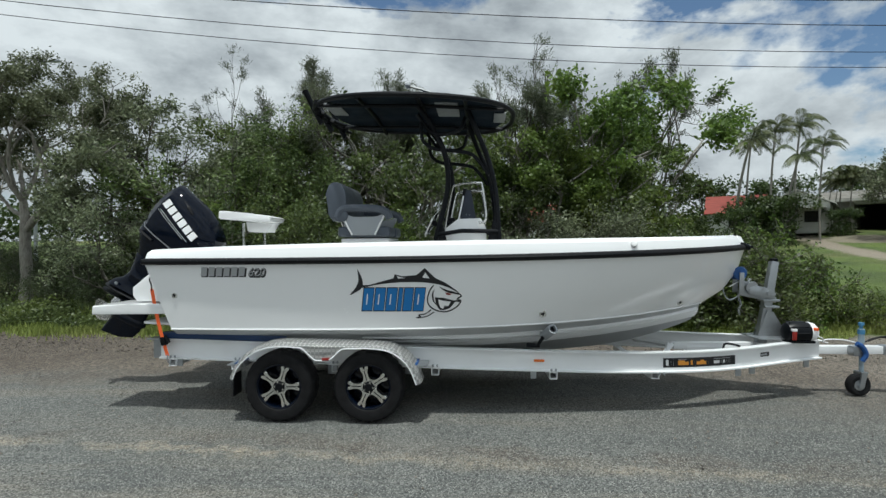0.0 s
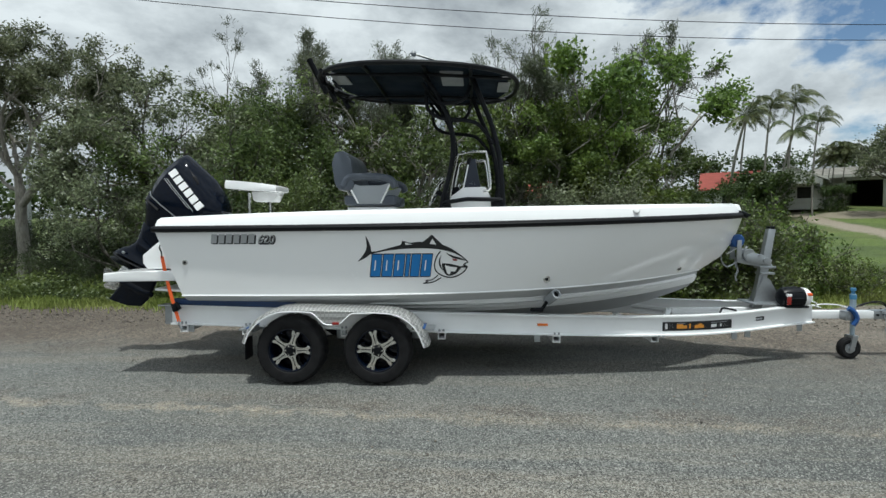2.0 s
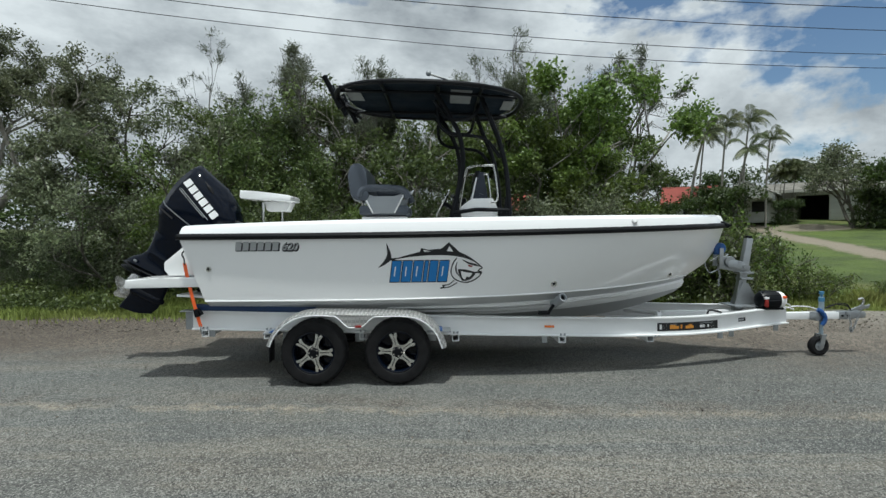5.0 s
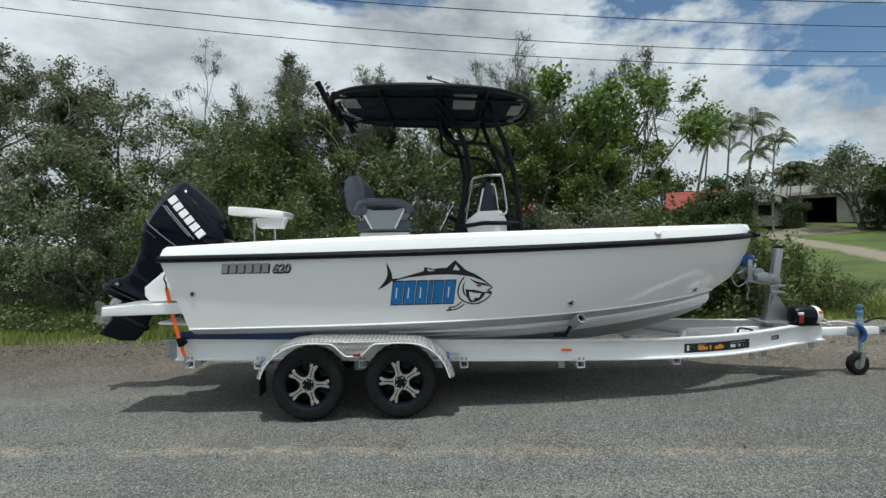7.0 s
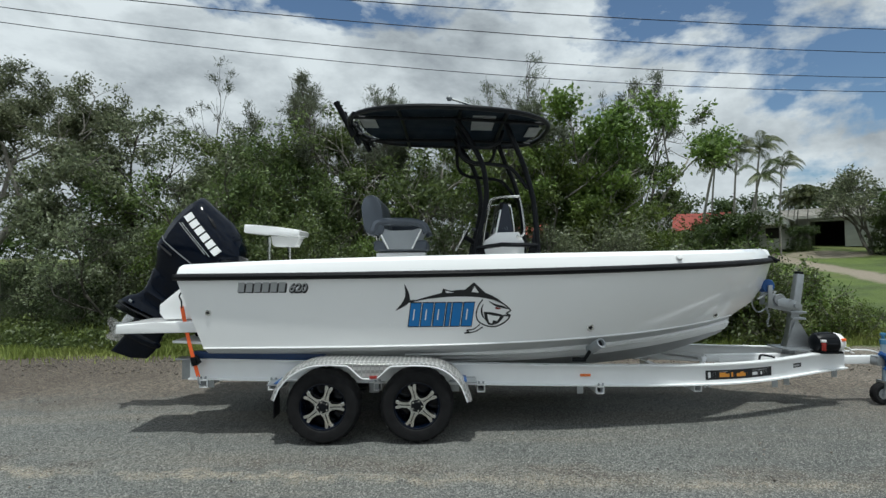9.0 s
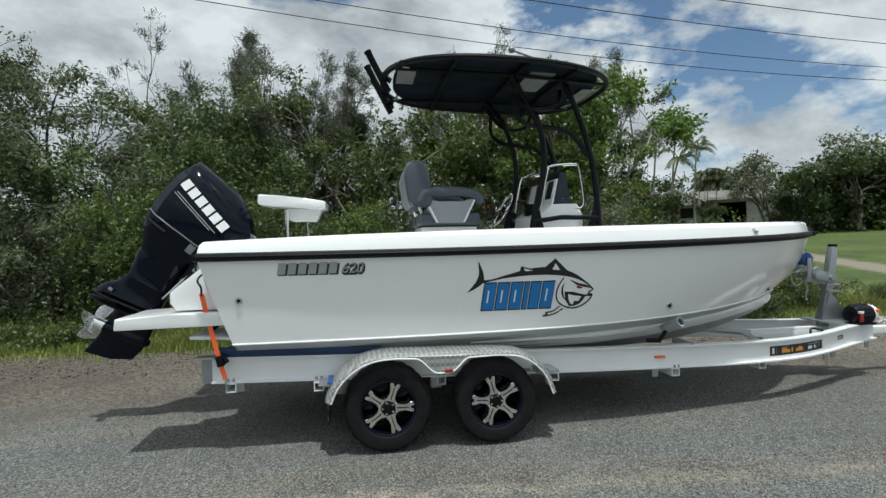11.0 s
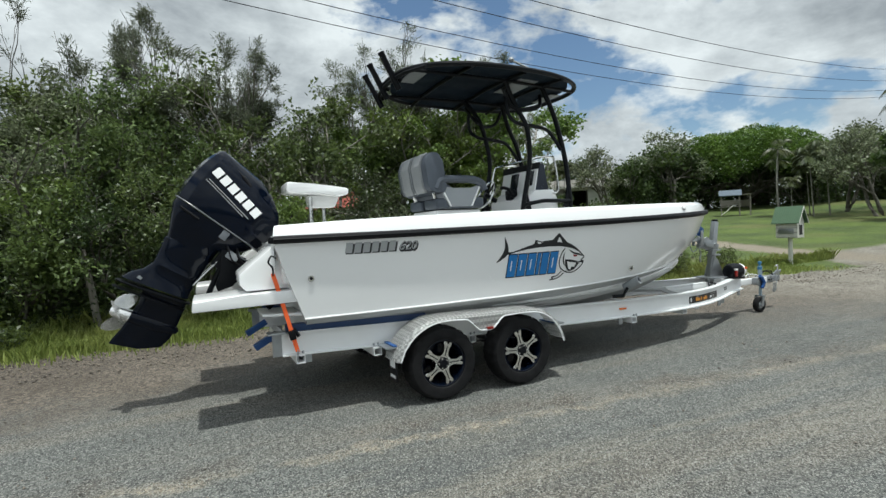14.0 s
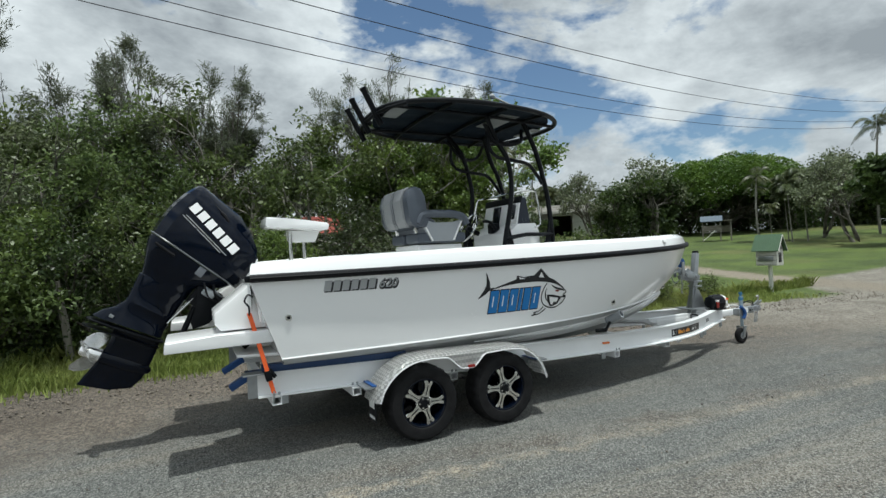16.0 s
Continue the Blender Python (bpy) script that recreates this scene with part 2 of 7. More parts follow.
def ground_material():
    k = Net("ground_surface")
    sep = k.n.new("ShaderNodeSeparateXYZ")
    k.l.new(k.co.outputs["Object"], sep.inputs[0])
    x, y = sep.outputs[0], sep.outputs[1]
    wob = k.ramp(k.noise(0.5, 5, 0.6), 0.2, 0.8, -1.2, 1.2)
    wob2 = k.ramp(k.noise(3.0, 5, 0.65), 0.2, 0.8, -0.35, 0.35)
    stone = k.voronoi(85)
    stone_c = k.voronoi(85, "Color")
    fine = k.noise(140, 4, 0.7)
    patch = k.noise(0.9, 6, 0.62)
    streak_m = k.n.new("ShaderNodeMapping")
    streak_m.inputs["Scale"].default_value = (0.13, 1.25, 1)
    streak_m.inputs["Rotation"].default_value = (0, 0, radians(4))
    k.l.new(k.co.outputs["Object"], streak_m.inputs[0])
    streak = k.noise(1.0, 6, 0.6, streak_m.outputs[0])
    bw = k.n.new("ShaderNodeRGBToBW")
    k.l.new(stone_c, bw.inputs[0])
    # worn chip seal: grey stone in dark binder, paler where stone lies bare
    seal = k.mix(k.ramp(bw.outputs[0], 0.2, 0.8), (0.030, 0.032, 0.032), (0.200, 0.207, 0.196))
    seal = k.mix(k.ramp(fine, 0.38, 0.7, 0, 0.4), seal, (0.105, 0.108, 0.104))
    seal = k.mix(k.ramp(streak, 0.48, 0.62, 0, 0.6), seal, k.mix(k.ramp(bw.outputs[0], 0.2, 0.8), (0.075, 0.064, 0.050), (0.25, 0.22, 0.18)))
    seal = k.mix(k.ramp(streak, 0.44, 0.34, 0, 0.5), seal, (0.095, 0.10, 0.094))
    seal = k.mix(k.ramp(patch, 0.52, 0.70, 0, 0.5), seal, (0.065, 0.07, 0.068))
    seal = k.mix(k.ramp(k.noise(0.55, 6, 0.65), 0.52, 0.68, 0, 0.45), seal, (0.19, 0.185, 0.172))
    seal = k.mix(k.ramp(k.noise(0.28, 4, 0.6, dist=0.6), 0.50, 0.66, 0, 0.55), seal, (0.080, 0.084, 0.082))
    seal = k.mix(k.math("MULTIPLY", k.ramp(k.math("ADD", x, wob), 3.8, 6.0, 0, 0.42), k.ramp(k.noise(1.4, 5, 0.7), 0.35, 0.6, 0.5, 1.0)), seal, (0.045, 0.047, 0.044))
    # a long seam where tan grit has gathered, and fine cracks
    line = k.math("ADD", k.math("ADD", y, k.math("MULTIPLY", x, 0.055)), k.math("MULTIPLY", wob2, 0.45))
    worn = k.math("MULTIPLY", k.ramp(k.noise(1.1, 4, 0.6), 0.35, 0.50), k.ramp(k.noise(9, 4, 0.7), 0.40, 0.56, 0.35, 1.0))
    worn = k.math("MULTIPLY", worn, k.ramp(x, 0.8, 3.5, 1.0, 0.75))
    seam = k.math("MULTIPLY", k.ramp(k.math("ABSOLUTE", k.math("ADD", line, 1.86)), 0.02, 0.13, 1, 0), worn, True)
    lip = k.math("MULTIPLY", k.ramp(k.math("ABSOLUTE", k.math("ADD", line, 1.66)), 0.05, 0.24, 1, 0), k.ramp(k.noise(0.8, 5, 0.65), 0.46, 0.58), True)
    grit = k.mix(k.ramp(bw.outputs[0], 0.2, 0.8), (0.14, 0.12, 0.09), (0.42, 0.365, 0.28))
    seal = k.mix(k.math("MULTIPLY", seam, 0.9), seal, grit)
    warp = k.n.new("ShaderNodeVectorMath")
    warp.operation = "MULTIPLY_ADD"
    k.l.new(k.noise(1.6, 5, 0.65, out="Color"), warp.inputs[0])
    warp.inputs[1].default_value = (0.9, 0.9, 0)
    k.l.new(k.co.outputs["Object"], warp.inputs[2])
    net = k.voronoi(0.42, vec=warp.outputs[0], feature="DISTANCE_TO_EDGE")
    dust = k.math("MULTIPLY", k.ramp(k.noise(2.2, 6, 0.7, streak_m.outputs[0]), 0.46, 0.62), k.ramp(k.math("ABSOLUTE", k.math("ADD", line, 2.75)), 0.15, 0.9, 1.0, 0.3), True)
    seal = k.mix(k.math("MULTIPLY", dust, 0.55), seal, k.mix(k.ramp(bw.outputs[0], 0.2, 0.8), (0.12, 0.105, 0.08), (0.33, 0.30, 0.245)))
    crack = k.math("MULTIPLY", k.ramp(net, 0.003, 0.015, 1, 0), k.math("MULTIPLY", k.ramp(k.noise(0.30, 3), 0.40, 0.48), k.ramp(x, 7.0, 9.0)), True)
    seal = k.mix(k.math("MULTIPLY", lip, 0.7), seal, k.mix(k.ramp(bw.outputs[0], 0.2, 0.8), (0.035, 0.028, 0.022), (0.15, 0.125, 0.10)))
    seal = k.mix(k.math("MULTIPLY", crack, 0.8), seal, (0.02, 0.02, 0.02))
    # loose gravel at the edge
    gr_c = k.voronoi(38, "Color")
    bw2 = k.n.new("ShaderNodeRGBToBW")
    k.l.new(gr_c, bw2.inputs[0])
    gravel = k.mix(k.ramp(bw2.outputs[0], 0.15, 0.85), (0.040, 0.032, 0.026), (0.24, 0.200, 0.160))
    gravel = k.mix(k.ramp(patch, 0.4, 0.66, 0, 0.6), gravel, (0.068, 0.053, 0.039))
    pale = k.mix(k.ramp(bw2.outputs[0], 0.15, 0.85), (0.13, 0.115, 0.092), (0.36, 0.335, 0.285))
    gravel = k.mix(k.math("MULTIPLY", k.ramp(k.math("ADD", x, wob), 8.0, 11.5), k.ramp(k.noise(1.3, 5, 0.65), 0.36, 0.56, 0.35, 0.95)), gravel, pale)
    litter = k.mix(k.ramp(bw2.outputs[0], 0.15, 0.85), (0.022, 0.017, 0.013), (0.135, 0.105, 0.08))
    gravel = k.mix(k.math("MULTIPLY", k.ramp(k.math("ADD", x, k.math("MULTIPLY", wob, 1.4)), -1.6, -4.2), k.ramp(k.noise(2.4, 5, 0.7), 0.32, 0.6, 0.45, 1.0)), gravel, litter)
    dirt = k.mix(k.noise(6, 6, 0.7), (0.16, 0.135, 0.10), (0.29, 0.25, 0.195))
    lawn = k.mix(k.ramp(k.noise(0.35, 5, 0.6), 0.38, 0.62), (0.030, 0.052, 0.009), (0.085, 0.125, 0.020))
    lawn = k.mix(k.ramp(k.noise(18, 4, 0.7), 0.3, 0.75, 0, 0.5), lawn, (0.115, 0.145, 0.034))
    lawn = k.mix(k.ramp(k.noise(1.7, 6, 0.7), 0.52, 0.68, 0, 0.6), lawn, (0.022, 0.038, 0.009))
    lawn = k.mix(k.ramp(k.noise(0.16, 4, 0.6), 0.52, 0.64, 0, 0.55), lawn, (0.125, 0.120, 0.042))
    # zones: the seal, then gravel, then grass beyond the verge line
    edge = k.math("ADD", k.math("ADD", k.math("ADD", y, k.math("ADD", k.ramp(x, 4.5, 10.0, 0.0, 2.2), k.ramp(x, 1.0, -3.0, 0.0, 1.0))), wob), wob2)
    to_gravel = k.ramp(edge, 0.3, 2.2)
    verge_at = k.math("ADD", k.math("MULTIPLY", k.ramp(x, 11.0, 14.5), -1.2), 4.2)
    verge_at = k.math("ADD", verge_at, k.ramp(x, 15.8, 18.0, 0.0, 2.9))
    to_grass = k.ramp(k.math("SUBTRACT", k.math("ADD", y, wob2), verge_at), -0.25, 0.25)
    # the dirt track that leaves the road beyond the letter box
    across = k.math("ADD", k.math("SUBTRACT", x, k.math("MULTIPLY", k.math("SUBTRACT", y, 2.0), 0.30)), k.math("MULTIPLY", wob2, 1.5))
    track = k.math("MULTIPLY", k.ramp(across, 16.5, 17.1), k.ramp(across, 18.9, 18.3), True)
    c = k.mix(to_gravel, seal, gravel)
    c = k.mix(to_grass, c, lawn)
    c = k.mix(k.math("MULTIPLY", track, k.ramp(y, 46, 40)), c, dirt)
    # a bare patch on the lawn before the carport
    bare = k.math("ADD", k.math("POWER", k.math("SUBTRACT", x, 31.0), 2.0), k.math("POWER", k.math("SUBTRACT", y, 34.5), 2.0))
    c = k.mix(k.math("MULTIPLY", k.ramp(k.math("ADD", bare, k.math("MULTIPLY", wob2, 12.0)), 9.0, 6.0), 0.85), c, dirt)
    fleck = k.n.new("ShaderNodeRGBToBW")
    k.l.new(k.voronoi(120, "Color"), fleck.inputs[0])
    c = k.mix(k.math("MULTIPLY", k.ramp(fleck.outputs[0], 0.70, 0.82, 0, 0.75), k.math("SUBTRACT", 1.0, k.math("MAXIMUM", to_grass, k.math("MULTIPLY", to_gravel, 0.75))), True), c, (0.36, 0.36, 0.33))
    c = k.mix(k.math("MULTIPLY", k.ramp(fleck.outputs[0], 0.32, 0.20, 0, 0.75), k.math("SUBTRACT", 1.0, to_grass), True), c, (0.018, 0.019, 0.018))
    h = k.math("ADD", k.math("MULTIPLY", k.ramp(stone, 0.0, 0.6, 1, 0), 0.6), k.math("MULTIPLY", fine, 0.6))
    return k.done(k.surface(c, 0.92, 0, k.bump(h, 0.9, 0.010)))


GROUND = ground_material()


# ---- mesh helpers ----
def bm_new():
    return bmesh.new()


def part(name, bm, mat, parent=None, label="", smooth=30):
    """Links a bmesh as one mesh object under a thing or a part."""
    me = bpy.data.meshes.new(name)
    bmesh.ops.recalc_face_normals(bm, faces=bm.faces)
    if smooth:
        for f in bm.faces:
            f.smooth = True
        lim = radians(smooth)
        for e in bm.edges:
            if len(e.link_faces) == 2 and e.calc_face_angle(0) > lim:
                e.smooth = False
    bm.to_mesh(me)
    bm.free()
    me.materials.append(mat)
    ob = new(name, me)
    ob.parent = parent
    if label:
        tagged(ob, label)
    return ob


def thing(name, at=(0, 0, 0), **tags):
    ob = new(name)
    ob.empty_display_size = 0.1
    ob.location = at
    return tagged(ob, **tags)


def box(bm, lo, hi, bevel=0.0, segs=2, m=None):
    lo, hi = Vector(lo), Vector(hi)
    mm = Matrix.Translation((lo + hi) / 2) @ Matrix.Diagonal((*(hi - lo), 1))
    if m is not None:
        mm = m @ mm
    g = bmesh.ops.create_cube(bm, size=1, matrix=mm)
    if bevel:
        edges = list({e for v in g["verts"] for e in v.link_edges})
        bmesh.ops.bevel(bm, geom=edges, offset=bevel, segments=segs, profile=0.6, affect="EDGES")


def loft(bm, rings, closed=True, caps=True):
    """Skins rings of equal length."""
    vs = [[bm.verts.new(p) for p in r] for r in rings]
    n = len(vs[0])
    for a, b in zip(vs, vs[1:]):
        for i in range(n if closed else n - 1):
            j = (i + 1) % n
            q = []
            for v in (a[i], a[j], b[j], b[i]):
                if v not in q:
                    q.append(v)
            bm.faces.new(q)
    if caps and closed:
        bm.faces.new(vs[0][::-1])
        bm.faces.new(vs[-1])
    return vs


def smooth_path(pts, per=6):
    """Catmull-Rom through the points."""
    p = [Vector(q) for q in pts]
    if len(p) < 3:
        return p
    p = [p[0] * 2 - p[1]] + p + [p[-1] * 2 - p[-2]]
    out = []
    for i in range(1, len(p) - 2):
        a, b, c, d = p[i - 1:i + 3]
        for s in range(per):
            t = s / per
            out.append(0.5 * (2 * b + (c - a) * t + (2 * a - 5 * b + 4 * c - d) * t * t + (3 * b - a - 3 * c + d) * t ** 3))
    return out + [p[-2]]


def tube(bm, pts, r, n=10, closed=False, flat=1.0):
    """A round bar along points; r is a number or one a point."""
    pts = [Vector(p) for p in pts]
    rad = r if isinstance(r, (list, tuple)) else [r] * len(pts)
    rings, side = [], None
    for i, p in enumerate(pts):
        a = pts[i - 1] if i or closed else p
        b = pts[(i + 1) % len(pts)] if i < len(pts) - 1 or closed else p
        d = (b - a).normalized()
        if side is None:
            side = d.cross(Vector((0, 0, 1)))
            if side.length < 0.1:
                side = d.cross(Vector((0, 1, 0)))
        side = (side - d * side.dot(d)).normalized()
        up = side.cross(d)
        rings.append([p + (side * math.cos(t) + up * math.sin(t) * flat) * rad[i] for t in (2 * math.pi * q / n for q in range(n))])
    if closed:
        loft(bm, rings + [rings[0]], caps=False)
        bmesh.ops.remove_doubles(bm, verts=bm.verts, dist=1e-5)
    else:
        loft(bm, rings)


def lathe(bm, profile, n=32, m=None, axis="y"):
    """Turns (radius, offset along the axis) round the axis."""
    rings = []
    for q in range(n):
        t = 2 * math.pi * q / n
        ring = []
        for r, h in profile:
            v = {"y": Vector((r * math.cos(t), h, r * math.sin(t))), "z": Vector((r * math.cos(t), r * math.sin(t), h)), "x": Vector((h, r * math.cos(t), r * math.sin(t)))}[axis]
            ring.append(m @ v if m is not None else v)
        rings.append(ring)
    loft(bm, rings + [rings[0]], closed=False, caps=False)
    bmesh.ops.remove_doubles(bm, verts=bm.verts, dist=1e-5)


def prism(bm, outline, y0, y1, bevel=0.0):
    """An outline in x and z, pushed from y0 to y1."""
    a = [bm.verts.new((x, y0, z)) for x, z in outline]
    b = [bm.verts.new((x, y1, z)) for x, z in outline]
    faces = [bm.faces.new(a), bm.faces.new(b[::-1])]
    for i in range(len(a)):
        j = (i + 1) % len(a)
        faces.append(bm.faces.new((a[i], b[i], b[j], a[j])))
    if bevel:
        edges = list({e for f in faces for e in f.edges})
        bmesh.ops.bevel(bm, geom=edges, offset=bevel, segments=2, profile=0.6, affect="EDGES")


def sheet(name, verts, faces, mat, parent=None, smooth=False):
    """A mesh from arrays, for large counts."""
    me = bpy.data.meshes.new(name)
    verts, faces = np.asarray(verts, dtype=np.float32), np.asarray(faces, dtype=np.int32)
    me.vertices.add(len(verts))
    me.vertices.foreach_set("co", verts.ravel())
    k = faces.shape[1]
    me.loops.add(faces.size)
    me.loops.foreach_set("vertex_index", faces.ravel())
    me.polygons.add(len(faces))
    me.polygons.foreach_set("loop_start", np.arange(0, faces.size, k, dtype=np.int32))
    me.polygons.foreach_set("loop_total", np.full(len(faces), k, dtype=np.int32))
    if smooth:
        me.polygons.foreach_set("use_smooth", np.ones(len(faces), dtype=bool))
    me.update(calc_edges=True)
    me.materials.append(mat)
    ob = new(name, me)
    ob.parent = parent
    return ob


# ---- ground ----
def ground_z(x, y):
    d = max(0.0, math.hypot(x - 3, y + 6) - 15)
    up = 0.055 * d if d > 4 else 0.055 * d * d / 8 + 0.0
    if d > 4:
        up = 0.055 * (d - 2)
    up *= 0.62 + 0.38 * min(1.0, max(0.0, (y - 8) / 14))
    rise = 0.75 * math.exp(-((x - 34) ** 2 + (y - 43) ** 2) / 90)
    return min(up, 2.5) + rise if y > -6 or x > 10 else min(up, 2.5) * 0.4


def make_ground():
    near = np.concatenate([np.linspace(-3000, -60, 10), np.linspace(-50, 70, 121), np.linspace(90, 3000, 10)])
    xs, ys = near, near
    v = []
    for yy in ys:
        for xx in xs:
            h = ground_z(xx, yy)
            if abs(xx) < 60 and abs(yy) < 60:
                h += 0.012 * noise.noise((xx * 0.6, yy * 0.6, 0)) + (0.06 * noise.noise((xx * 0.3, yy * 0.3, 5)) if yy > 5 else 0)
            v.append((xx, yy, h - 0.004))
    n = len(xs)
    f = [(j * n + i, j * n + i + 1, (j + 1) * n + i + 1, (j + 1) * n + i) for j in range(len(ys) - 1) for i in range(n - 1)]
    tagged(sheet("ground", v, f, GROUND, smooth=True), "worn grey chip-seal road edged with gravel and mown grass", "ground", kind="structure")


make_ground()


# ---- boat ----
def hull_line(x0, x1, wide, u0, p, z0, rise, q, zu=0.0, tuck=0.0):
    """A line of the hull from stern to stem; tuck narrows it towards the stern."""
    def at(u):
        v = max(0.0, (u - u0) / (1 - u0))
        w = max(0.0, (u - zu) / (1 - zu))
        k = max(0.0, 1 - u / u0)
        return Vector((x0 + (x1 - x0) * u, wide * (1 - v ** p) * (1 - tuck * k * k), z0 + rise * w ** q))
    at.span = (x0, x1)
    return at


KEEL = hull_line(-0.02, 5.57, 0.0, 0.3, 2, 0.47, 0.38, 2.6, 0.6)
STRAKE = hull_line(-0.05, 5.61, 0.62, 0.3, 2.4, 0.655, 0.27, 2.6, 0.35)
CHINE_LOW = hull_line(-0.09, 5.66, 1.10, 0.33, 2.65, 0.83, 0.175, 2.7, 0, 0.015)
CHINE = hull_line(-0.11, 5.70, 1.165, 0.33, 2.8, 0.89, 0.16, 2.7, 0, 0.015)
SIDE_A = hull_line(-0.19, 5.93, 1.195, 0.35, 3.0, 1.11, 0.09, 3, 0, 0.02)
SIDE_B = hull_line(-0.27, 6.09, 1.23, 0.36, 3.5, 1.34, 0.07, 3, 0, 0.03)
SHEER = hull_line(-0.345, 6.18, 1.265, 0.36, 4.0, 1.565, 0.105, 2.6, 0, 0.038)
SIDES = (CHINE, SIDE_A, SIDE_B, SHEER)


def side_y(x, z):
    """Half the hull's width at a place on its side."""
    row = []
    for ln in SIDES:
        u = min(1.0, max(0.0, (x - ln.span[0]) / (ln.span[1] - ln.span[0])))
        row.append(ln(u))
    for a, b in zip(row, row[1:]):
        if z <= b.z or b is row[-1]:
            t = (z - a.z) / (b.z - a.z)
            return a.y + (b.y - a.y) * t


def stations(n=54):
    return [1 - (1 - i / (n - 1)) ** 1.35 for i in range(n)]


def strip(bm, lines, us, side, off=Vector((0, 0, 0))):
    rows = []
    for u in us:
        rows.append([Vector((p.x, side * p.y, p.z)) + off for p in (ln(u) for ln in lines)])
    loft(bm, rows, closed=False, caps=False)


def slant(x, z, w, h, lean=0.18):
    return [(x, z), (x + w, z), (x + w + lean * h, z + h), (x + lean * h, z + h)]


def ribbon(pts, widths):
    """Quads along a line in x and z with a width at each point."""
    out, sides = [], []
    for i, (x, z) in enumerate(pts):
        ax, az = pts[max(0, i - 1)]
        bx, bz = pts[min(len(pts) - 1, i + 1)]
        d = math.hypot(bx - ax, bz - az) or 1
        nx, nz = -(bz - az) / d, (bx - ax) / d
        w = widths[i] / 2
        sides.append(((x + nx * w, z + nz * w), (x - nx * w, z - nz * w)))
    for a, b in zip(sides, sides[1:]):
        out.append([a[1], b[1], b[0], a[0]])
    return out


def curve2(pts, per=8):
    return [(p.x, p.z) for p in smooth_path([(x, 0, z) for x, z in pts], per)]


boat = thing("boat", (3.0, 0, 0.5), label="white fibreglass fishing boat with black rub rail resting on a trailer", category="boat")
BOAT_M = Matrix.Translation((-3.0, 0, -0.5))


def bpart(name, bm, mat, parent=None, label="", smooth=30):
    bmesh.ops.transform(bm, matrix=BOAT_M, verts=bm.verts)
    return part(name, bm, mat, parent or boat, label, smooth)


def make_boat():
    us = stations()
    bm = bm_new()
    for s in (-1, 1):
        strip(bm, (CHINE, SIDE_A, SIDE_B, SHEER), us, s)
    bmesh.ops.remove_doubles(bm, verts=bm.verts, dist=1e-4)
    hull = bpart("hull_side", bm, WHITE, label="glossy white topsides")
    bm = bm_new()
    for s in (-1, 1):
        strip(bm, (KEEL, STRAKE), us, s)
        strip(bm, (lambda u: STRAKE(u) + Vector((0, 0, -0.025)), CHINE_LOW), us, s)
        strip(bm, (STRAKE, lambda u: STRAKE(u) + Vector((0, 0, -0.025))), us, s)
        strip(bm, (CHINE_LOW, lambda u: CHINE_LOW(u) + Vector((0, 0.03 * (1 - u ** 6), 0.02)), CHINE), us, s)
    bmesh.ops.remove_doubles(bm, verts=bm.verts, dist=1e-4)
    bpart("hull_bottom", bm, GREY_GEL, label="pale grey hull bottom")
    # pale lifting strakes under the chine
    for s in (-1, 1):
        for k, r in ((0.28, 0.034), (0.60, 0.040), (0.90, 0.034)):
            bm = bm_new()
            pts = [CHINE_LOW(u).lerp(STRAKE(u), k) + Vector((0, 0.0, -0.010)) for u in us[14:-1]]
            tube(bm, [Vector((p.x, s * p.y, p.z)) for p in pts], [r * min(1, 0.3 + i / 14) for i in range(len(pts))], 6)
            bpart("strake", bm, WHITE)
        bm = bm_new()
        pts = [CHINE(u) + Vector((0, 0.001, -0.004)) for u in us[:-1]]
        tube(bm, [Vector((p.x, s * p.y, p.z)) for p in pts], 0.009, 6)
        bpart("chine_rail", bm, WHITE)
    # transom
    ring = [ln(0) for ln in (KEEL, STRAKE, CHINE_LOW, CHINE, SIDE_A, SIDE_B, SHEER)]
    bm = bm_new()
    vs = [bm.verts.new((p.x, -p.y, p.z)) for p in ring[::-1]] + [bm.verts.new((p.x, p.y, p.z)) for p in ring[1:]]
    bm.faces.new(vs)
    bpart("transom", bm, WHITE)
    # gunwale cap
    rise = lambda u: 0.07 * (1 - (1 - u) ** 4) + 0.012 * u ** 2

    def cap(dx, dy, z, lift=1.0, flat=0.0):
        def at(u):
            p = SHEER(u)
            x = p.x + 0.04 * (1 - u) * min(1, -dy * 8) + dx * u ** 6
            return Vector((x, max(0.0, p.y + dy), 1.56 + z + 0.025 * u ** 2.6 + lift * rise(u) + (0.06 - 0.10 * min(1, -dy * 5)) * u ** 8 * (1 - flat)))
        return at
    lines = (cap(0, 0, 0.05, 0), cap(-0.01, -0.012, 0.085, 0.4), cap(-0.04, -0.035, 0.125, 0.8), cap(-0.10, -0.08, 0.15), cap(-0.16, -0.13, 0.155), cap(-0.55, -0.27, 0.155), cap(-0.60, -0.30, 0.13), cap(-0.62, -0.31, -0.45))
    bm = bm_new()
    for s in (-1, 1):
        strip(bm, lines, us, s)
        ends = [ln(0) for ln in lines]
        bm.faces.new([bm.verts.new((p.x, s * p.y, p.z)) for p in ends])
    bmesh.ops.remove_doubles(bm, verts=bm.verts, dist=1e-4)
    bpart("gunwale", bm, WHITE, label="rounded white gunwale cap")
    bm = bm_new()
    rows = [[Vector((p.x, s * p.y, 1.12)) for s in (-1, 1)] for p in (lines[-1](u) for u in us)]
    loft(bm, rows, closed=False, caps=False)
    bpart("deck", bm, NONSKID, label="white non-skid deck")
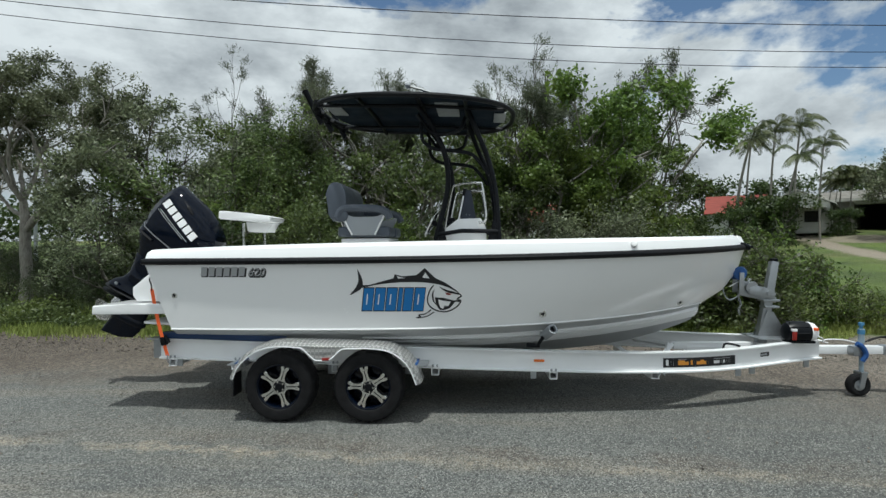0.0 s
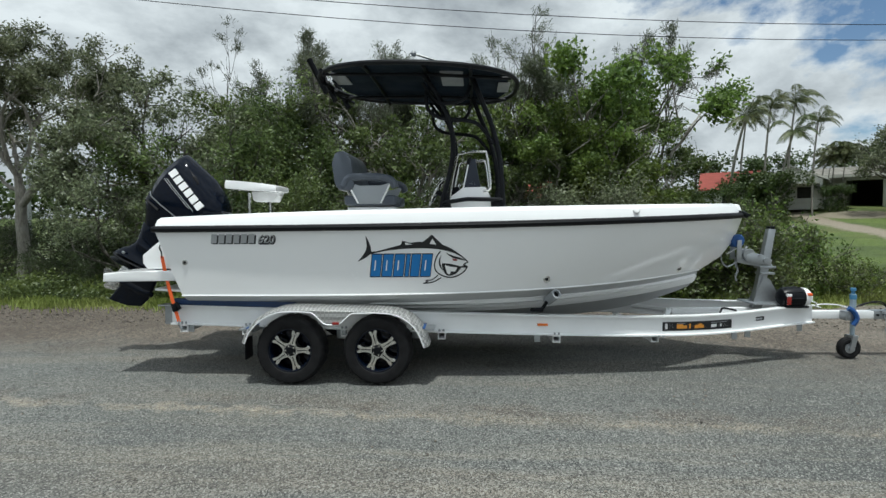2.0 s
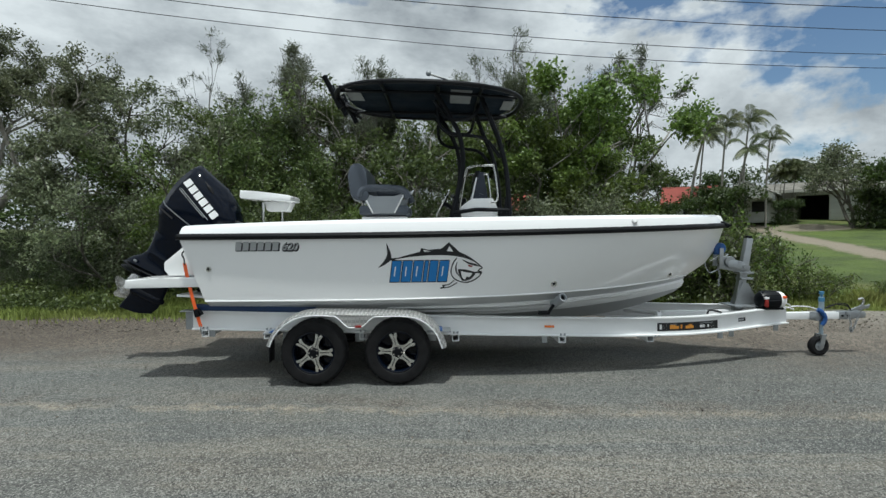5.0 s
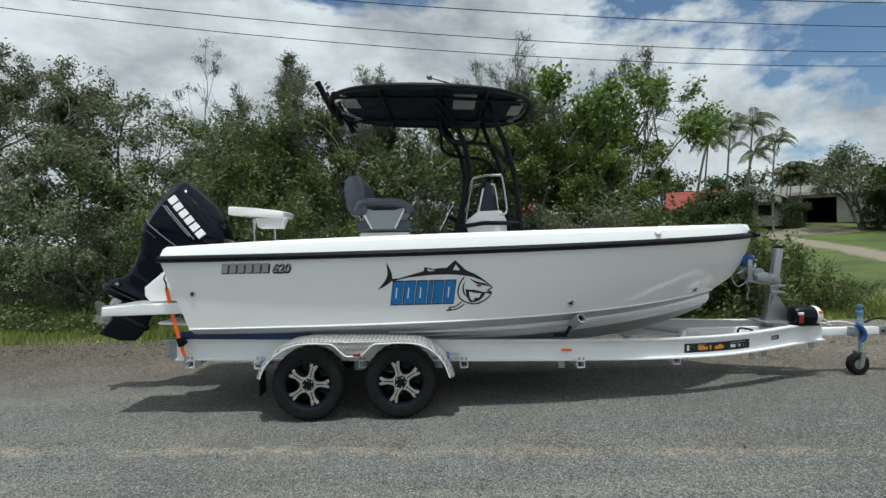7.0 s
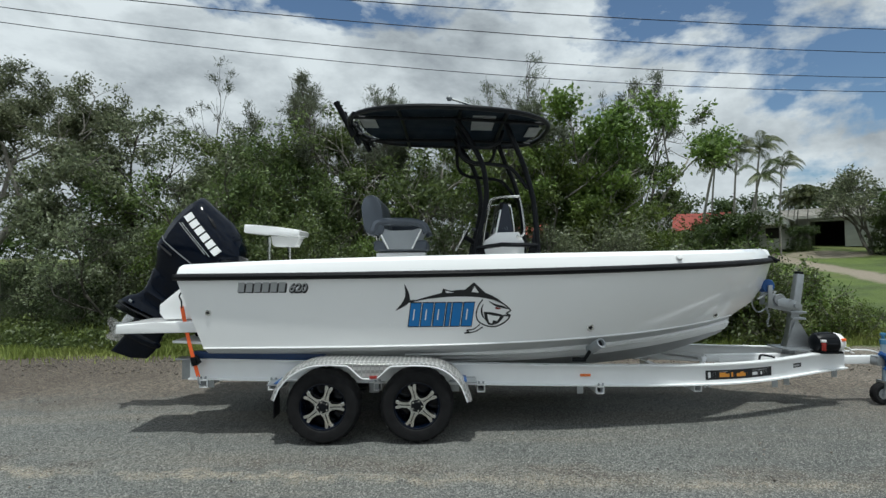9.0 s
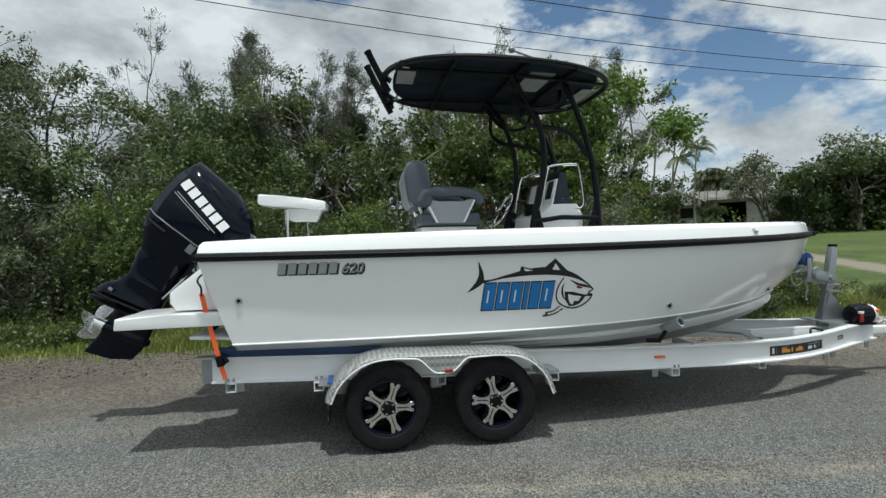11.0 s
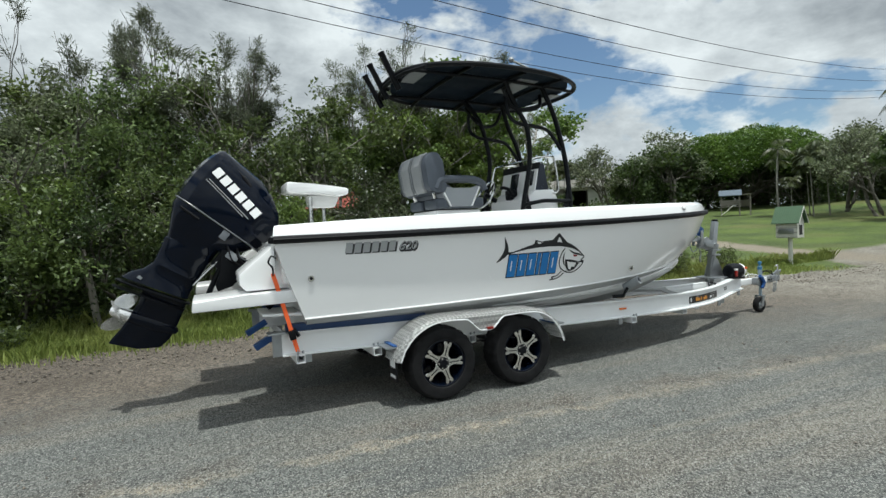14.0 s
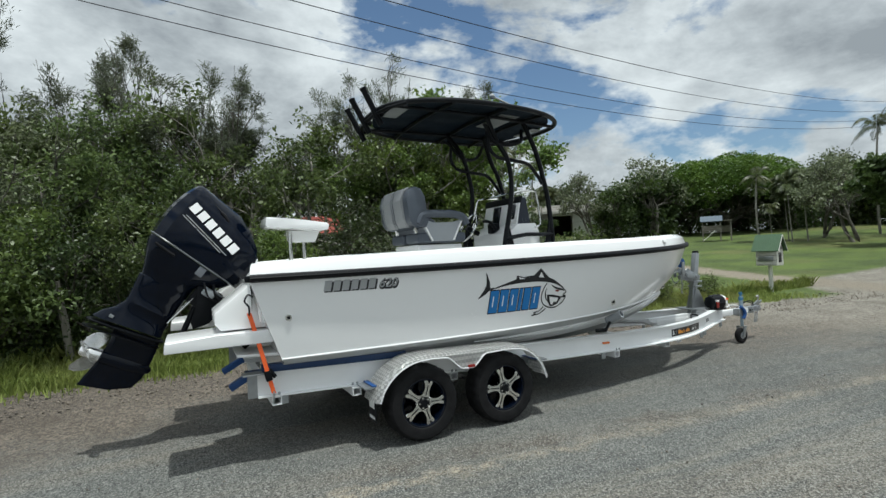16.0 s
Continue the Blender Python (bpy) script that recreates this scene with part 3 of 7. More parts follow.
    # foredeck and transom walls inside the cap
    bm = bm_new()
    rows = [[Vector((p.x, s * p.y * 1.01, p.z - 0.03)) for s in (-1, 0, 1)] for p in (lines[-2](u) for u in us if u > 0.74)]
    loft(bm, rows, closed=False, caps=False)
    bpart("foredeck", bm, NONSKID)
    bm = bm_new()
    box(bm, (-0.27, -1.12, 1.2), (0.12, -0.45, 1.66), 0.03)
    box(bm, (-0.27, 0.45, 1.2), (0.12, 1.12, 1.66), 0.03)
    box(bm, (-0.2, -0.5, 1.1), (0.02, 0.5, 1.42), 0.03)
    bpart("transom_wall", bm, WHITE)
    # rub rail, with a raised bead
    bm = bm_new()
    for s in (-1, 1):
        pts = [SHEER(u) + Vector((0, 0.012 * (1 - u ** 9), 0.025)) for u in us]
        pts[-1] += Vector((0.02, 0, 0))
        tube(bm, [Vector((p.x, s * p.y, p.z)) for p in pts], 0.034, 8)
    bpart("rub_rail", bm, RUBBER, label="black rubber rub rail")
    for s in (-1, 1):
        bm = bm_new()
        tube(bm, [Vector((p.x, s * (p.y + 0.040 * (1 - u ** 9)), p.z + 0.028)) for u, p in ((u, SHEER(u)) for u in us)], 0.010, 6)
        bpart("rail_bead", bm, BLACK_SATIN)
        bm = bm_new()
        box(bm, (-0.385, s * 1.205 - 0.03, 1.56), (-0.30, s * 1.205 + 0.03, 1.615), 0.012)
        bpart("rail_end_cap", bm, BLACK_SATIN)
    # swim platforms and motor pod
    for s in (-1, 1):
        bm = bm_new()
        a, b = sorted((s * 1.13, s * 0.52))
        prism(bm, [(-1.0, 1.03), (-0.16, 1.04), (-0.2, 1.15), (-0.6, 1.142), (-0.99, 1.125)], a, b, 0.014)
        bpart("swim_platform", bm, WHITE, label="white moulded swim platform")
        bm = bm_new()
        a, b = sorted((s * 1.02, s * 0.42))
        prism(bm, [(-0.20, 1.56), (-0.32, 1.55), (-0.62, 1.31), (-0.62, 1.22), (-0.57, 1.158), (-0.15, 1.158)], a, b, 0.02)
        bpart("transom_pod", bm, WHITE)
        bm = bm_new()
        a, b = sorted((s * 1.07, s * 0.6))
        prism(bm, [(-0.46, 0.93), (-0.05, 0.905), (-0.05, 0.93), (-0.46, 0.955)], a, b, 0.006)
        bpart("trim_tab", bm, ALU_WHITE, label="flat trim tab")
        bm = bm_new()
        tube(bm, [(-0.28, s * 0.72, 1.05), (-0.38, s * 0.72, 0.96)], 0.028, 10)
        bpart("trim_ram", bm, BLACK_SATIN)
    # through-hull fittings
    for x, z, r in ((-0.045, 1.24, 0.026), (3.72, 1.045, 0.034), (5.30, 1.09, 0.028)):
        bm = bm_new()
        y = side_y(x, z)
        lathe(bm, [(0.0, -0.004), (r * 0.55, -0.004), (r * 0.55, 0.012), (r, 0.012), (r * 1.15, 0.0)], 20, Matrix.Translation((x, -y, z)) @ Matrix.Rotation(math.pi, 4, "Z"))
        f = bpart("skin_fitting", bm, STEEL, label="stainless skin fitting")
        bm = bm_new()
        lathe(bm, [(0.0, 0.005), (r * 0.55, 0.005)], 16, Matrix.Translation((x, -y - 0.002, z)) @ Matrix.Rotation(math.pi, 4, "Z"))
        bpart("bore", bm, BLACK_SATIN, f)
    for s in (-1, 1):
        bm = bm_new()
        lathe(bm, [(0.036, 0), (0.036, 0.012), (0.028, 0.028), (0.0, 0.034)], 20, Matrix.Translation((4.62, s * 1.045, 1.735)) @ Matrix.Rotation(radians(20) * s + (math.pi if s < 0 else 0), 4, "X"))
        bpart("nav_light", bm, WHITE_INK)
    bm = bm_new()
    tube(bm, smooth_path([(6.04, -0.06, 1.72), (6.14, -0.05, 1.72), (6.22, -0.04, 1.685)], 4), 0.03, 8)
    box(bm, (5.94, -0.07, 1.68), (6.25, 0.07, 1.71), 0.008)
    bpart("bow_roller", bm, BLACK_SATIN, label="dark bow roller")
    # rail bracket against the hull that takes the guide
    return hull


make_boat()


def make_decals():
    # grey name strip near the stern: slanted plates with dark edges
    w, h, gap = 0.073, 0.092, 0.007
    names = [(0.255 + i * (w + gap), 1.44) for i in range(6)]
    for x, z in names:
        decal("name_shadow", [slant(x + 0.007, z - 0.010, w, h)], BLACK_INK, 0.0025)
        decal("name_plate", [slant(x, z, w - 0.010, h)], GREY_INK, 0.0045, "grey slanted name print with dark edges")
    text_decal("620", 0.762, 1.432, 0.118, BLACK_INK, 0.0025, 0.009)
    text_decal("620", 0.757, 1.441, 0.118, GREY_INK, 0.0045, 0.0)
    # the large mark amidships: blue slanted blocks, black arcs and crescents
    bw, bh = 0.098, 0.225
    ws = [bw, bw, bw, 0.035, 0.085, bw]
    xs = [1.915]
    for q in ws[:-1]:
        xs.append(xs[-1] + q + 0.02)
    for x, q in zip(xs, ws):
        decal("mark_edge", [slant(x - 0.010, 1.080, q + 0.014, bh + 0.020, 0.14)], BLACK_INK, 0.0025)
        decal("mark_block", [slant(x, 1.09, q, bh, 0.14)], BLUE_INK, 0.0045, "bright blue slanted print block")
        if q > 0.09:
            decal("mark_slot", [slant(x + q * 0.42, 1.15, q * 0.12, bh - 0.12, 0.14)], WHITE_INK, 0.0065)
    back = curve2([(1.965, 1.335), (2.15, 1.375), (2.35, 1.405), (2.55, 1.405), (2.72, 1.365), (2.84, 1.30), (2.915, 1.235)])
    n = len(back)
    decal("mark_arc", ribbon(back, [0.012 + 0.055 * math.sin(math.pi * min(1, i / n * 1.15)) ** 2 for i in range(n)]), BLACK_INK, 0.0035, "black arched stroke of the printed mark")
    tail = curve2([(1.795, 1.245), (1.865, 1.30), (1.90, 1.34), (1.91, 1.40), (1.885, 1.505)])
    m = len(tail)
    decal("mark_crescent", ribbon(tail, [0.004 + 0.05 * math.sin(math.pi * i / (m - 1)) for i in range(m)]), BLACK_INK, 0.003)
    decal("mark_crescent", ribbon(curve2([(1.90, 1.34), (1.94, 1.335), (1.98, 1.34)]), [0.03] * 8 + [0.02] * 9), BLACK_INK, 0.0038)
    for tri in ([[(2.24, 1.405), (2.40, 1.415), (2.255, 1.455)], [(2.44, 1.42), (2.68, 1.395), (2.60, 1.45), (2.555, 1.515), (2.53, 1.455)]],):
        for one in tri:
            decal("mark_spike", [one], BLACK_INK, 0.0042)
    for one in ([(2.29, 1.412), (2.36, 1.416), (2.275, 1.437)], [(2.53, 1.42), (2.60, 1.412), (2.56, 1.475)]):
        decal("mark_spike", [one], WHITE_INK, 0.0055)
    front = curve2([(2.915, 1.235), (2.87, 1.205), (2.905, 1.185), (2.86, 1.125), (2.77, 1.08), (2.68, 1.085), (2.60, 1.13), (2.575, 1.20), (2.60, 1.29), (2.64, 1.345)])
    decal("mark_ring", ribbon(front, [0.013] * len(front)), BLACK_INK, 0.0035)
    mouth = [(2.649, 1.224), (2.737, 1.217), (2.824, 1.195), (2.841, 1.166), (2.793, 1.112), (2.737, 1.092), (2.694, 1.096), (2.660, 1.150)]
    decal("mark_mouth", [mouth], BLACK_INK, 0.0038)
    decal("mark_teeth", [[(2.683, 1.202), (2.735, 1.188), (2.807, 1.178), (2.768, 1.162), (2.781, 1.134), (2.740, 1.140), (2.730, 1.106), (2.702, 1.120), (2.688, 1.160)]], WHITE_INK, 0.0056)
    lip = curve2([(2.80, 1.172), (2.85, 1.185), (2.90, 1.182)])
    decal("mark_lip", ribbon(lip, [0.016] * len(lip)), BLACK_INK, 0.0040)
    brow = curve2([(2.70, 1.325), (2.765, 1.288), (2.84, 1.268), (2.885, 1.25)])
    decal("mark_brow", ribbon(brow, [0.006 + 0.016 * math.sin(math.pi * i / (len(brow) - 1)) for i in range(len(brow))]), BLACK_INK, 0.0038)
    gill = curve2([(2.645, 1.30), (2.628, 1.25), (2.635, 1.19), (2.66, 1.15)])
    decal("mark_gill", ribbon(gill, [0.004 + 0.012 * math.sin(math.pi * i / (len(gill) - 1)) for i in range(len(gill))]), BLACK_INK, 0.0036)
    fin = curve2([(2.61, 1.10), (2.55, 1.055), (2.485, 1.045), (2.50, 1.03), (2.46, 1.015), (2.56, 1.03), (2.64, 1.075)])
    decal("mark_ring", ribbon(fin, [0.011] * len(fin)), BLACK_INK, 0.0035)
    decal("mark_eye", [[(2.755, 1.272), (2.815, 1.258), (2.80, 1.245), (2.765, 1.25)]], RED, 0.0045)


def text_decal(body, x, z, size, mat, lift, fat):
    cu = bpy.data.curves.new("print_text", "FONT")
    cu.body, cu.size, cu.shear, cu.offset, cu.resolution_u = body, size, 0.18, fat, 3
    tmp = new("print_text", cu)
    me = bpy.data.meshes.new_from_object(tmp.evaluated_get(bpy.context.evaluated_depsgraph_get()))
    bpy.data.objects.remove(tmp)
    bm = bm_new()
    bm.from_mesh(me)
    bpy.data.meshes.remove(me)
    for v in bm.verts:
        px, pz = x + v.co.x, z + v.co.y
        v.co = Vector((px, -(side_y(px, pz) + lift), pz))
    return bpart("print_number", bm, mat, smooth=0)


def decal(name, shapes, mat, lift=0.003, label="", side=-1):
    bm = bm_new()
    for pts in shapes:
        bm.faces.new([bm.verts.new((x, 0, z)) for x, z in pts])
    bmesh.ops.triangulate(bm, faces=bm.faces)
    for v in bm.verts:
        v.co.y = side * (side_y(v.co.x, v.co.z) + lift)
    return bpart(name, bm, mat, None, label, smooth=0)


make_decals()


# ---- console, seat, bait board ----
def slab(bm, outline, y0, y1, bevel=0.012):
    prism(bm, outline, y0, y1, bevel)


def make_console():
    bm = bm_new()
    slab(bm, [(2.70, 1.12), (3.17, 1.12), (3.17, 1.93), (3.11, 2.045), (2.85, 2.04), (2.70, 1.93)], -0.43, 0.43, 0.02)
    console = bpart("console", bm, WHITE, label="white moulded steering console")
    # upright instrument pod under a navy cover, its face towards the seat
    bm = bm_new()
    slab(bm, [(2.865, 2.03), (3.055, 2.03), (2.998, 2.365), (2.935, 2.37)], -0.41, 0.41, 0.012)
    bpart("instrument_pod", bm, NAVY_VINYL, console, "navy vinyl cover over the instrument pod")
    bm = bm_new()
    slab(bm, [(2.842, 2.02), (2.862, 2.02), (2.936, 2.35), (2.916, 2.355)], -0.40, 0.40, 0.005)
    bpart("dash_face", bm, WHITE, console)
    bm = bm_new()
    slab(bm, [(2.895, 2.30), (2.925, 2.30), (2.955, 2.385), (2.905, 2.38)], -0.41, 0.41, 0.006)
    bpart("dash_brow", bm, BLACK_SATIN, console)
    for y0, y1, z0, z1 in ((0.0, 0.17, 2.05, 2.285), (-0.34, -0.19, 2.10, 2.285)):
        bm = bm_new()
        at = lambda z: 2.838 + (z - 2.02) * 0.224
        slab(bm, [(at(z0) - 0.008, z0), (at(z0) + 0.006, z0), (at(z1) + 0.006, z1), (at(z1) - 0.008, z1)], y0, y1, 0.003)
        bpart("dash_screen", bm, BLACK_GLOSS, console)
    for s in (-1, 1):
        bm = bm_new()
        lathe(bm, [(0.0, 0.004), (0.012, 0.004), (0.016, 0.0)], 16, Matrix.Translation((2.962, s * 0.411, 2.085)) @ Matrix.Diagonal((1.7, -s, 0.8, 1)))
        bpart("cover_badge", bm, GREY_PLASTIC, console)
        bm = bm_new()
        tube(bm, smooth_path([(2.70, s * 0.455, 1.92), (2.72, s * 0.455, 2.06), (2.785, s * 0.450, 2.36), (2.84, s * 0.445, 2.42), (3.08, s * 0.445, 2.44), (3.125, s * 0.445, 2.40), (3.165, s * 0.455, 2.10), (3.15, s * 0.455, 2.01), (3.08, s * 0.455, 1.99)], 5), 0.014, 8)
        bpart("grab_rail", bm, STEEL, console, "stainless grab rail")
    bm = bm_new()
    tube(bm, [(2.84, -0.445, 2.42), (2.84, 0.445, 2.42)], 0.013, 8)
    bpart("grab_rail", bm, STEEL, console)
    # wheel and throttle
    m = Matrix.Translation((2.50, 0.20, 2.03)) @ Matrix.Rotation(radians(-62), 4, "Y")
    bm = bm_new()
    tube(bm, [m @ Vector((0.19 * math.cos(t), 0.19 * math.sin(t), 0)) for t in (2 * math.pi * i / 28 for i in range(28))], 0.013, 8, closed=True)
    bpart("steering_wheel", bm, STEEL, console, "stainless steering wheel")
    bm = bm_new()
    for a in (90, 210, 330):
        t = radians(a)
        tube(bm, [m @ Vector((0, 0, -0.03)), m @ Vector((0.185 * math.cos(t), 0.185 * math.sin(t), 0))], 0.010, 6)
    tube(bm, [m @ Vector((0, 0, 0.02)), m @ Vector((0, 0, -0.17))], 0.032, 10)
    bpart("steering_column", bm, BLACK_SATIN, console)
    bm = bm_new()
    box(bm, (2.68, -0.10, 1.94), (2.80, 0.02, 2.07), 0.02)
    tube(bm, [(2.72, -0.11, 2.0), (2.64, -0.13, 2.08), (2.62, -0.06, 2.10), (2.62, 0.0, 2.10)], 0.022, 8)
    bpart("throttle", bm, BLACK_SATIN, console, "black throttle lever")


make_console()


def make_seat():
    st = thing("helm_seat", (1.73, -0.09, 1.12), label="grey vinyl double helm seat on a white box", category="seat")
    off = Matrix.Translation((-1.75, 0, -1.12))

    def sp(name, bm, mat, parent=st, label="", smooth=35):
        bmesh.ops.transform(bm, matrix=off, verts=bm.verts)
        return part(name, bm, mat, parent, label, smooth)
    bm = bm_new()
    box(bm, (1.52, -0.36, 1.12), (2.08, 0.36, 1.83), 0.03)
    sp("seat_box", bm, WHITE)
    for s in (-1, 1):
        y0, y1 = sorted((s * 0.04, s * 0.42))
        bm = bm_new()
        box(bm, (1.50, y0, 1.84), (2.10, y1, 1.96), 0.04, 3)
        sp("cushion", bm, GREY_VINYL, label="dark grey seat cushion")
        bm = bm_new()
        a, b = sorted((s * 0.40, s * 0.43))
        slab(bm, [(1.66, 1.86), (1.94, 1.86), (2.06, 2.09), (2.02, 2.10), (1.93, 2.06), (1.69, 2.06), (1.57, 2.11), (1.53, 2.08)], a, b, 0.008)
        sp("arm_bracket", bm, GREY_PLASTIC, label="pale grey arm bracket")
        for xa, xb in ((1.545, 1.67), (2.055, 1.93)):
            bm = bm_new()
            tube(bm, [(xa, s * 0.435, 2.11), (xb, s * 0.435, 1.865)], 0.010, 6)
            sp("arm_stay", bm, WHITE_INK)
        bm = bm_new()
        tube(bm, smooth_path([(1.50, s * 0.43, 2.06), (1.55, s * 0.43, 2.15), (1.66, s * 0.43, 2.165), (1.93, s * 0.43, 2.16), (2.06, s * 0.43, 2.12), (2.10, s * 0.43, 2.04)], 5), 0.045, 10)
        sp("armrest", bm, GREY_VINYL)
    bm = bm_new()
    slab(bm, [(1.50, 2.02), (1.60, 2.00), (1.635, 2.08), (1.60, 2.36), (1.55, 2.455), (1.47, 2.475), (1.40, 2.44), (1.365, 2.33), (1.395, 2.10), (1.43, 2.03)], -0.46, 0.46, 0.05)
    back = sp("backrest", bm, GREY_VINYL, label="dark grey backrest")
    for y0, y1 in ((-0.30, -0.045), (0.045, 0.30)):
        bm = bm_new()
        slab(bm, [(1.45, 2.03), (1.425, 2.025), (1.388, 2.10), (1.358, 2.33), (1.394, 2.445), (1.45, 2.475), (1.45, 2.1)], y0, y1, 0.006)
        sp("back_panel", bm, LIGHT_VINYL, back, "light grey upholstered panel")
    for y in (-0.335, -0.01, 0.32):
        bm = bm_new()
        slab(bm, [(1.45, 2.03), (1.427, 2.023), (1.386, 2.10), (1.356, 2.33), (1.392, 2.447), (1.45, 2.477), (1.45, 2.1)], y, y + 0.014, 0.002)
        sp("back_piping", bm, LIGHT_VINYL, back)
    for s in (-1, 1):
        bm = bm_new()
        tube(bm, [(1.55, s * 0.3, 1.93), (1.50, s * 0.3, 2.1)], 0.022, 8)
        sp("back_bracket", bm, STEEL)


make_seat()


def make_bait_board():
    bb = thing("bait_board", (0.345, -0.05, 1.75), label="white plastic bait board on two metal legs", category="bait board")
    off = Matrix.Translation((-0.45, 0.05, -1.75))

    def sp(name, bm, mat, label=""):
        bmesh.ops.transform(bm, matrix=off, verts=bm.verts)
        return part(name, bm, mat, bb, label)
    bm = bm_new()
    slab(bm, [(0.03, 2.095), (0.05, 2.075), (0.62, 2.03), (0.675, 2.04), (0.685, 2.095), (0.66, 2.112), (0.42, 2.145), (0.24, 2.165), (0.04, 2.18)], -0.22, 0.22, 0.012)
    sp("board", bm, WHITE)
    bm = bm_new()
    slab(bm, [(0.30, 1.94), (0.33, 1.92), (0.57, 1.915), (0.63, 2.04), (0.28, 2.05)], -0.02, 0.20, 0.015)
    sp("tray", bm, WHITE)
    for x, y in ((0.29, -0.10), (0.47, 0.11)):
        bm = bm_new()
        tube(bm, [(x, y, 1.60), (x, y, 2.03)], 0.021, 10)
        sp("leg", bm, STEEL, "stainless tube leg")


make_bait_board()


# ---- T-top ----
def make_ttop():
    tt = thing("t_top", (2.9, 0, 1.75), label="black tube T-top with dark canvas and rear rod holders", category="boat canopy")
    off = Matrix.Translation((-2.9, 0, -1.75))

    def sp(name, bm, mat, parent=tt, label="", smooth=35):
        # the canopy rises a little towards the stern
        for v in bm.verts:
            v.co.z += max(0.0, min(1.0, (v.co.z - 2.9) / 0.3)) * (2.9 - v.co.x) * 0.036
        bmesh.ops.transform(bm, matrix=off, verts=bm.verts)
        return part(name, bm, mat, parent, label, smooth)

    def rim(k, z, short=0.0):
        pts = []
        for i in range(64):
            t = 2 * math.pi * i / 64
            c, s = math.cos(t), math.sin(t)
            e = 0.74
            x = 2.34 + (1.16 - k - short) * math.copysign(abs(c) ** e, c)
            y = (0.93 - k) * math.copysign(abs(s) ** e, s)
            pts.append(Vector((x, y, z - 0.05 * ((x - 2.2) / 1.2) ** 2 + 0.045 * (1 - (y / 0.93) ** 2))))
        return pts
    bm = bm_new()
    tube(bm, rim(0, 3.30), 0.028, 10, closed=True)
    sp("rim_tube", bm, BLACK_SATIN)
    bm = bm_new()
    top = [rim(k, 3.335, 0.085) for k in (0.02, 0.1, 0.25, 0.45, 0.7)]
    bot = [rim(k, 3.30, 0.085) for k in (0.7, 0.45, 0.25, 0.1, 0.02)]
    rows = top + bot
    loft(bm, rows, caps=False)
    bm.faces.new([bm.verts.new(p) for p in top[-1]])
    bm.faces.new([bm.verts.new(p) for p in bot[0]])
    bmesh.ops.remove_doubles(bm, verts=bm.verts, dist=1e-4)
    canopy = sp("canopy", bm, CANVAS, label="dark navy canvas canopy")
    # clouded panels seen from below
    for x, y, w, h in ((1.40, -0.22, 0.18, 0.46), (2.73, -0.26, 0.26, 0.62), (3.34, -0.02, 0.14, 0.44)):
        bm = bm_new()
        z = 3.30 + 0.045 * (1 - (y / 0.93) ** 2) - 0.05 * ((x - 2.2) / 1.2) ** 2
        box(bm, (x - w / 2, y - h / 2, z - 0.022), (x + w / 2, y + h / 2, z - 0.012), 0.004)
        sp("window_panel", bm, VINYL_WIN, canopy, "pale clouded vinyl panel")
    for s in (-1, 1):
        bm = bm_new()
        tube(bm, smooth_path([(2.60, s * 0.500, 1.76), (2.63, s * 0.500, 1.92), (2.71, s * 0.488, 2.22), (2.745, s * 0.488, 2.50), (2.70, s * 0.500, 2.80), (2.58, s * 0.45, 3.05), (2.42, s * 0.52, 3.28)], 6), 0.03, 10)
        sp("rear_leg", bm, BLACK_SATIN)
        bm = bm_new()
        tube(bm, smooth_path([(3.31, s * 0.500, 1.76), (3.30, s * 0.500, 1.95), (3.27, s * 0.488, 2.35), (3.19, s * 0.488, 2.70), (3.08, s * 0.512, 2.98), (2.96, s * 0.47, 3.29)], 6), 0.03, 10)
        sp("front_leg", bm, BLACK_SATIN)
        bm = bm_new()
        tube(bm, smooth_path([(2.44, s * 0.47, 3.12), (2.46, s * 0.500, 2.93), (2.58, s * 0.488, 2.83), (2.80, s * 0.488, 2.80), (3.0, s * 0.488, 2.76), (3.12, s * 0.488, 2.64), (3.20, s * 0.488, 2.52)], 6), 0.022, 8)
        sp("brace", bm, BLACK_SATIN)
        bm = bm_new()
        tube(bm, smooth_path([(2.40, s * 0.50, 3.20), (2.55, s * 0.45, 3.02), (2.72, s * 0.512, 2.98), (2.88, s * 0.524, 3.03), (2.94, s * 0.46, 3.18)], 6), 0.022, 8)
        sp("brace", bm, BLACK_SATIN)
        bm = bm_new()
        slab(bm, [(2.58, 1.72), (2.76, 1.72), (2.72, 1.80), (2.68, 1.98), (2.64, 1.98), (2.60, 1.84)], s * 0.500 - 0.012, s * 0.500 + 0.012, 0.004)
        sp("foot_plate", bm, BLACK_SATIN)
        bm = bm_new()
        slab(bm, [(3.15, 1.72), (3.34, 1.72), (3.33, 1.84), (3.31, 2.12), (3.27, 2.12), (3.24, 1.92)], s * 0.500 - 0.012, s * 0.500 + 0.012, 0.004)
        sp("foot_plate", bm, BLACK_SATIN)
        bm = bm_new()
        tube(bm, [(2.62, s * 0.512, 1.86), (2.9, s * 0.524, 1.90), (3.30, s * 0.512, 1.89)], 0.024, 8)
        sp("side_rail", bm, BLACK_SATIN)
        bm = bm_new()
        tube(bm, [(1.27, s * 0.55, 3.27), (2.42, s * 0.52, 3.29), (3.40, s * 0.5, 3.26)], 0.02, 8)
        sp("canopy_bar", bm, BLACK_SATIN)
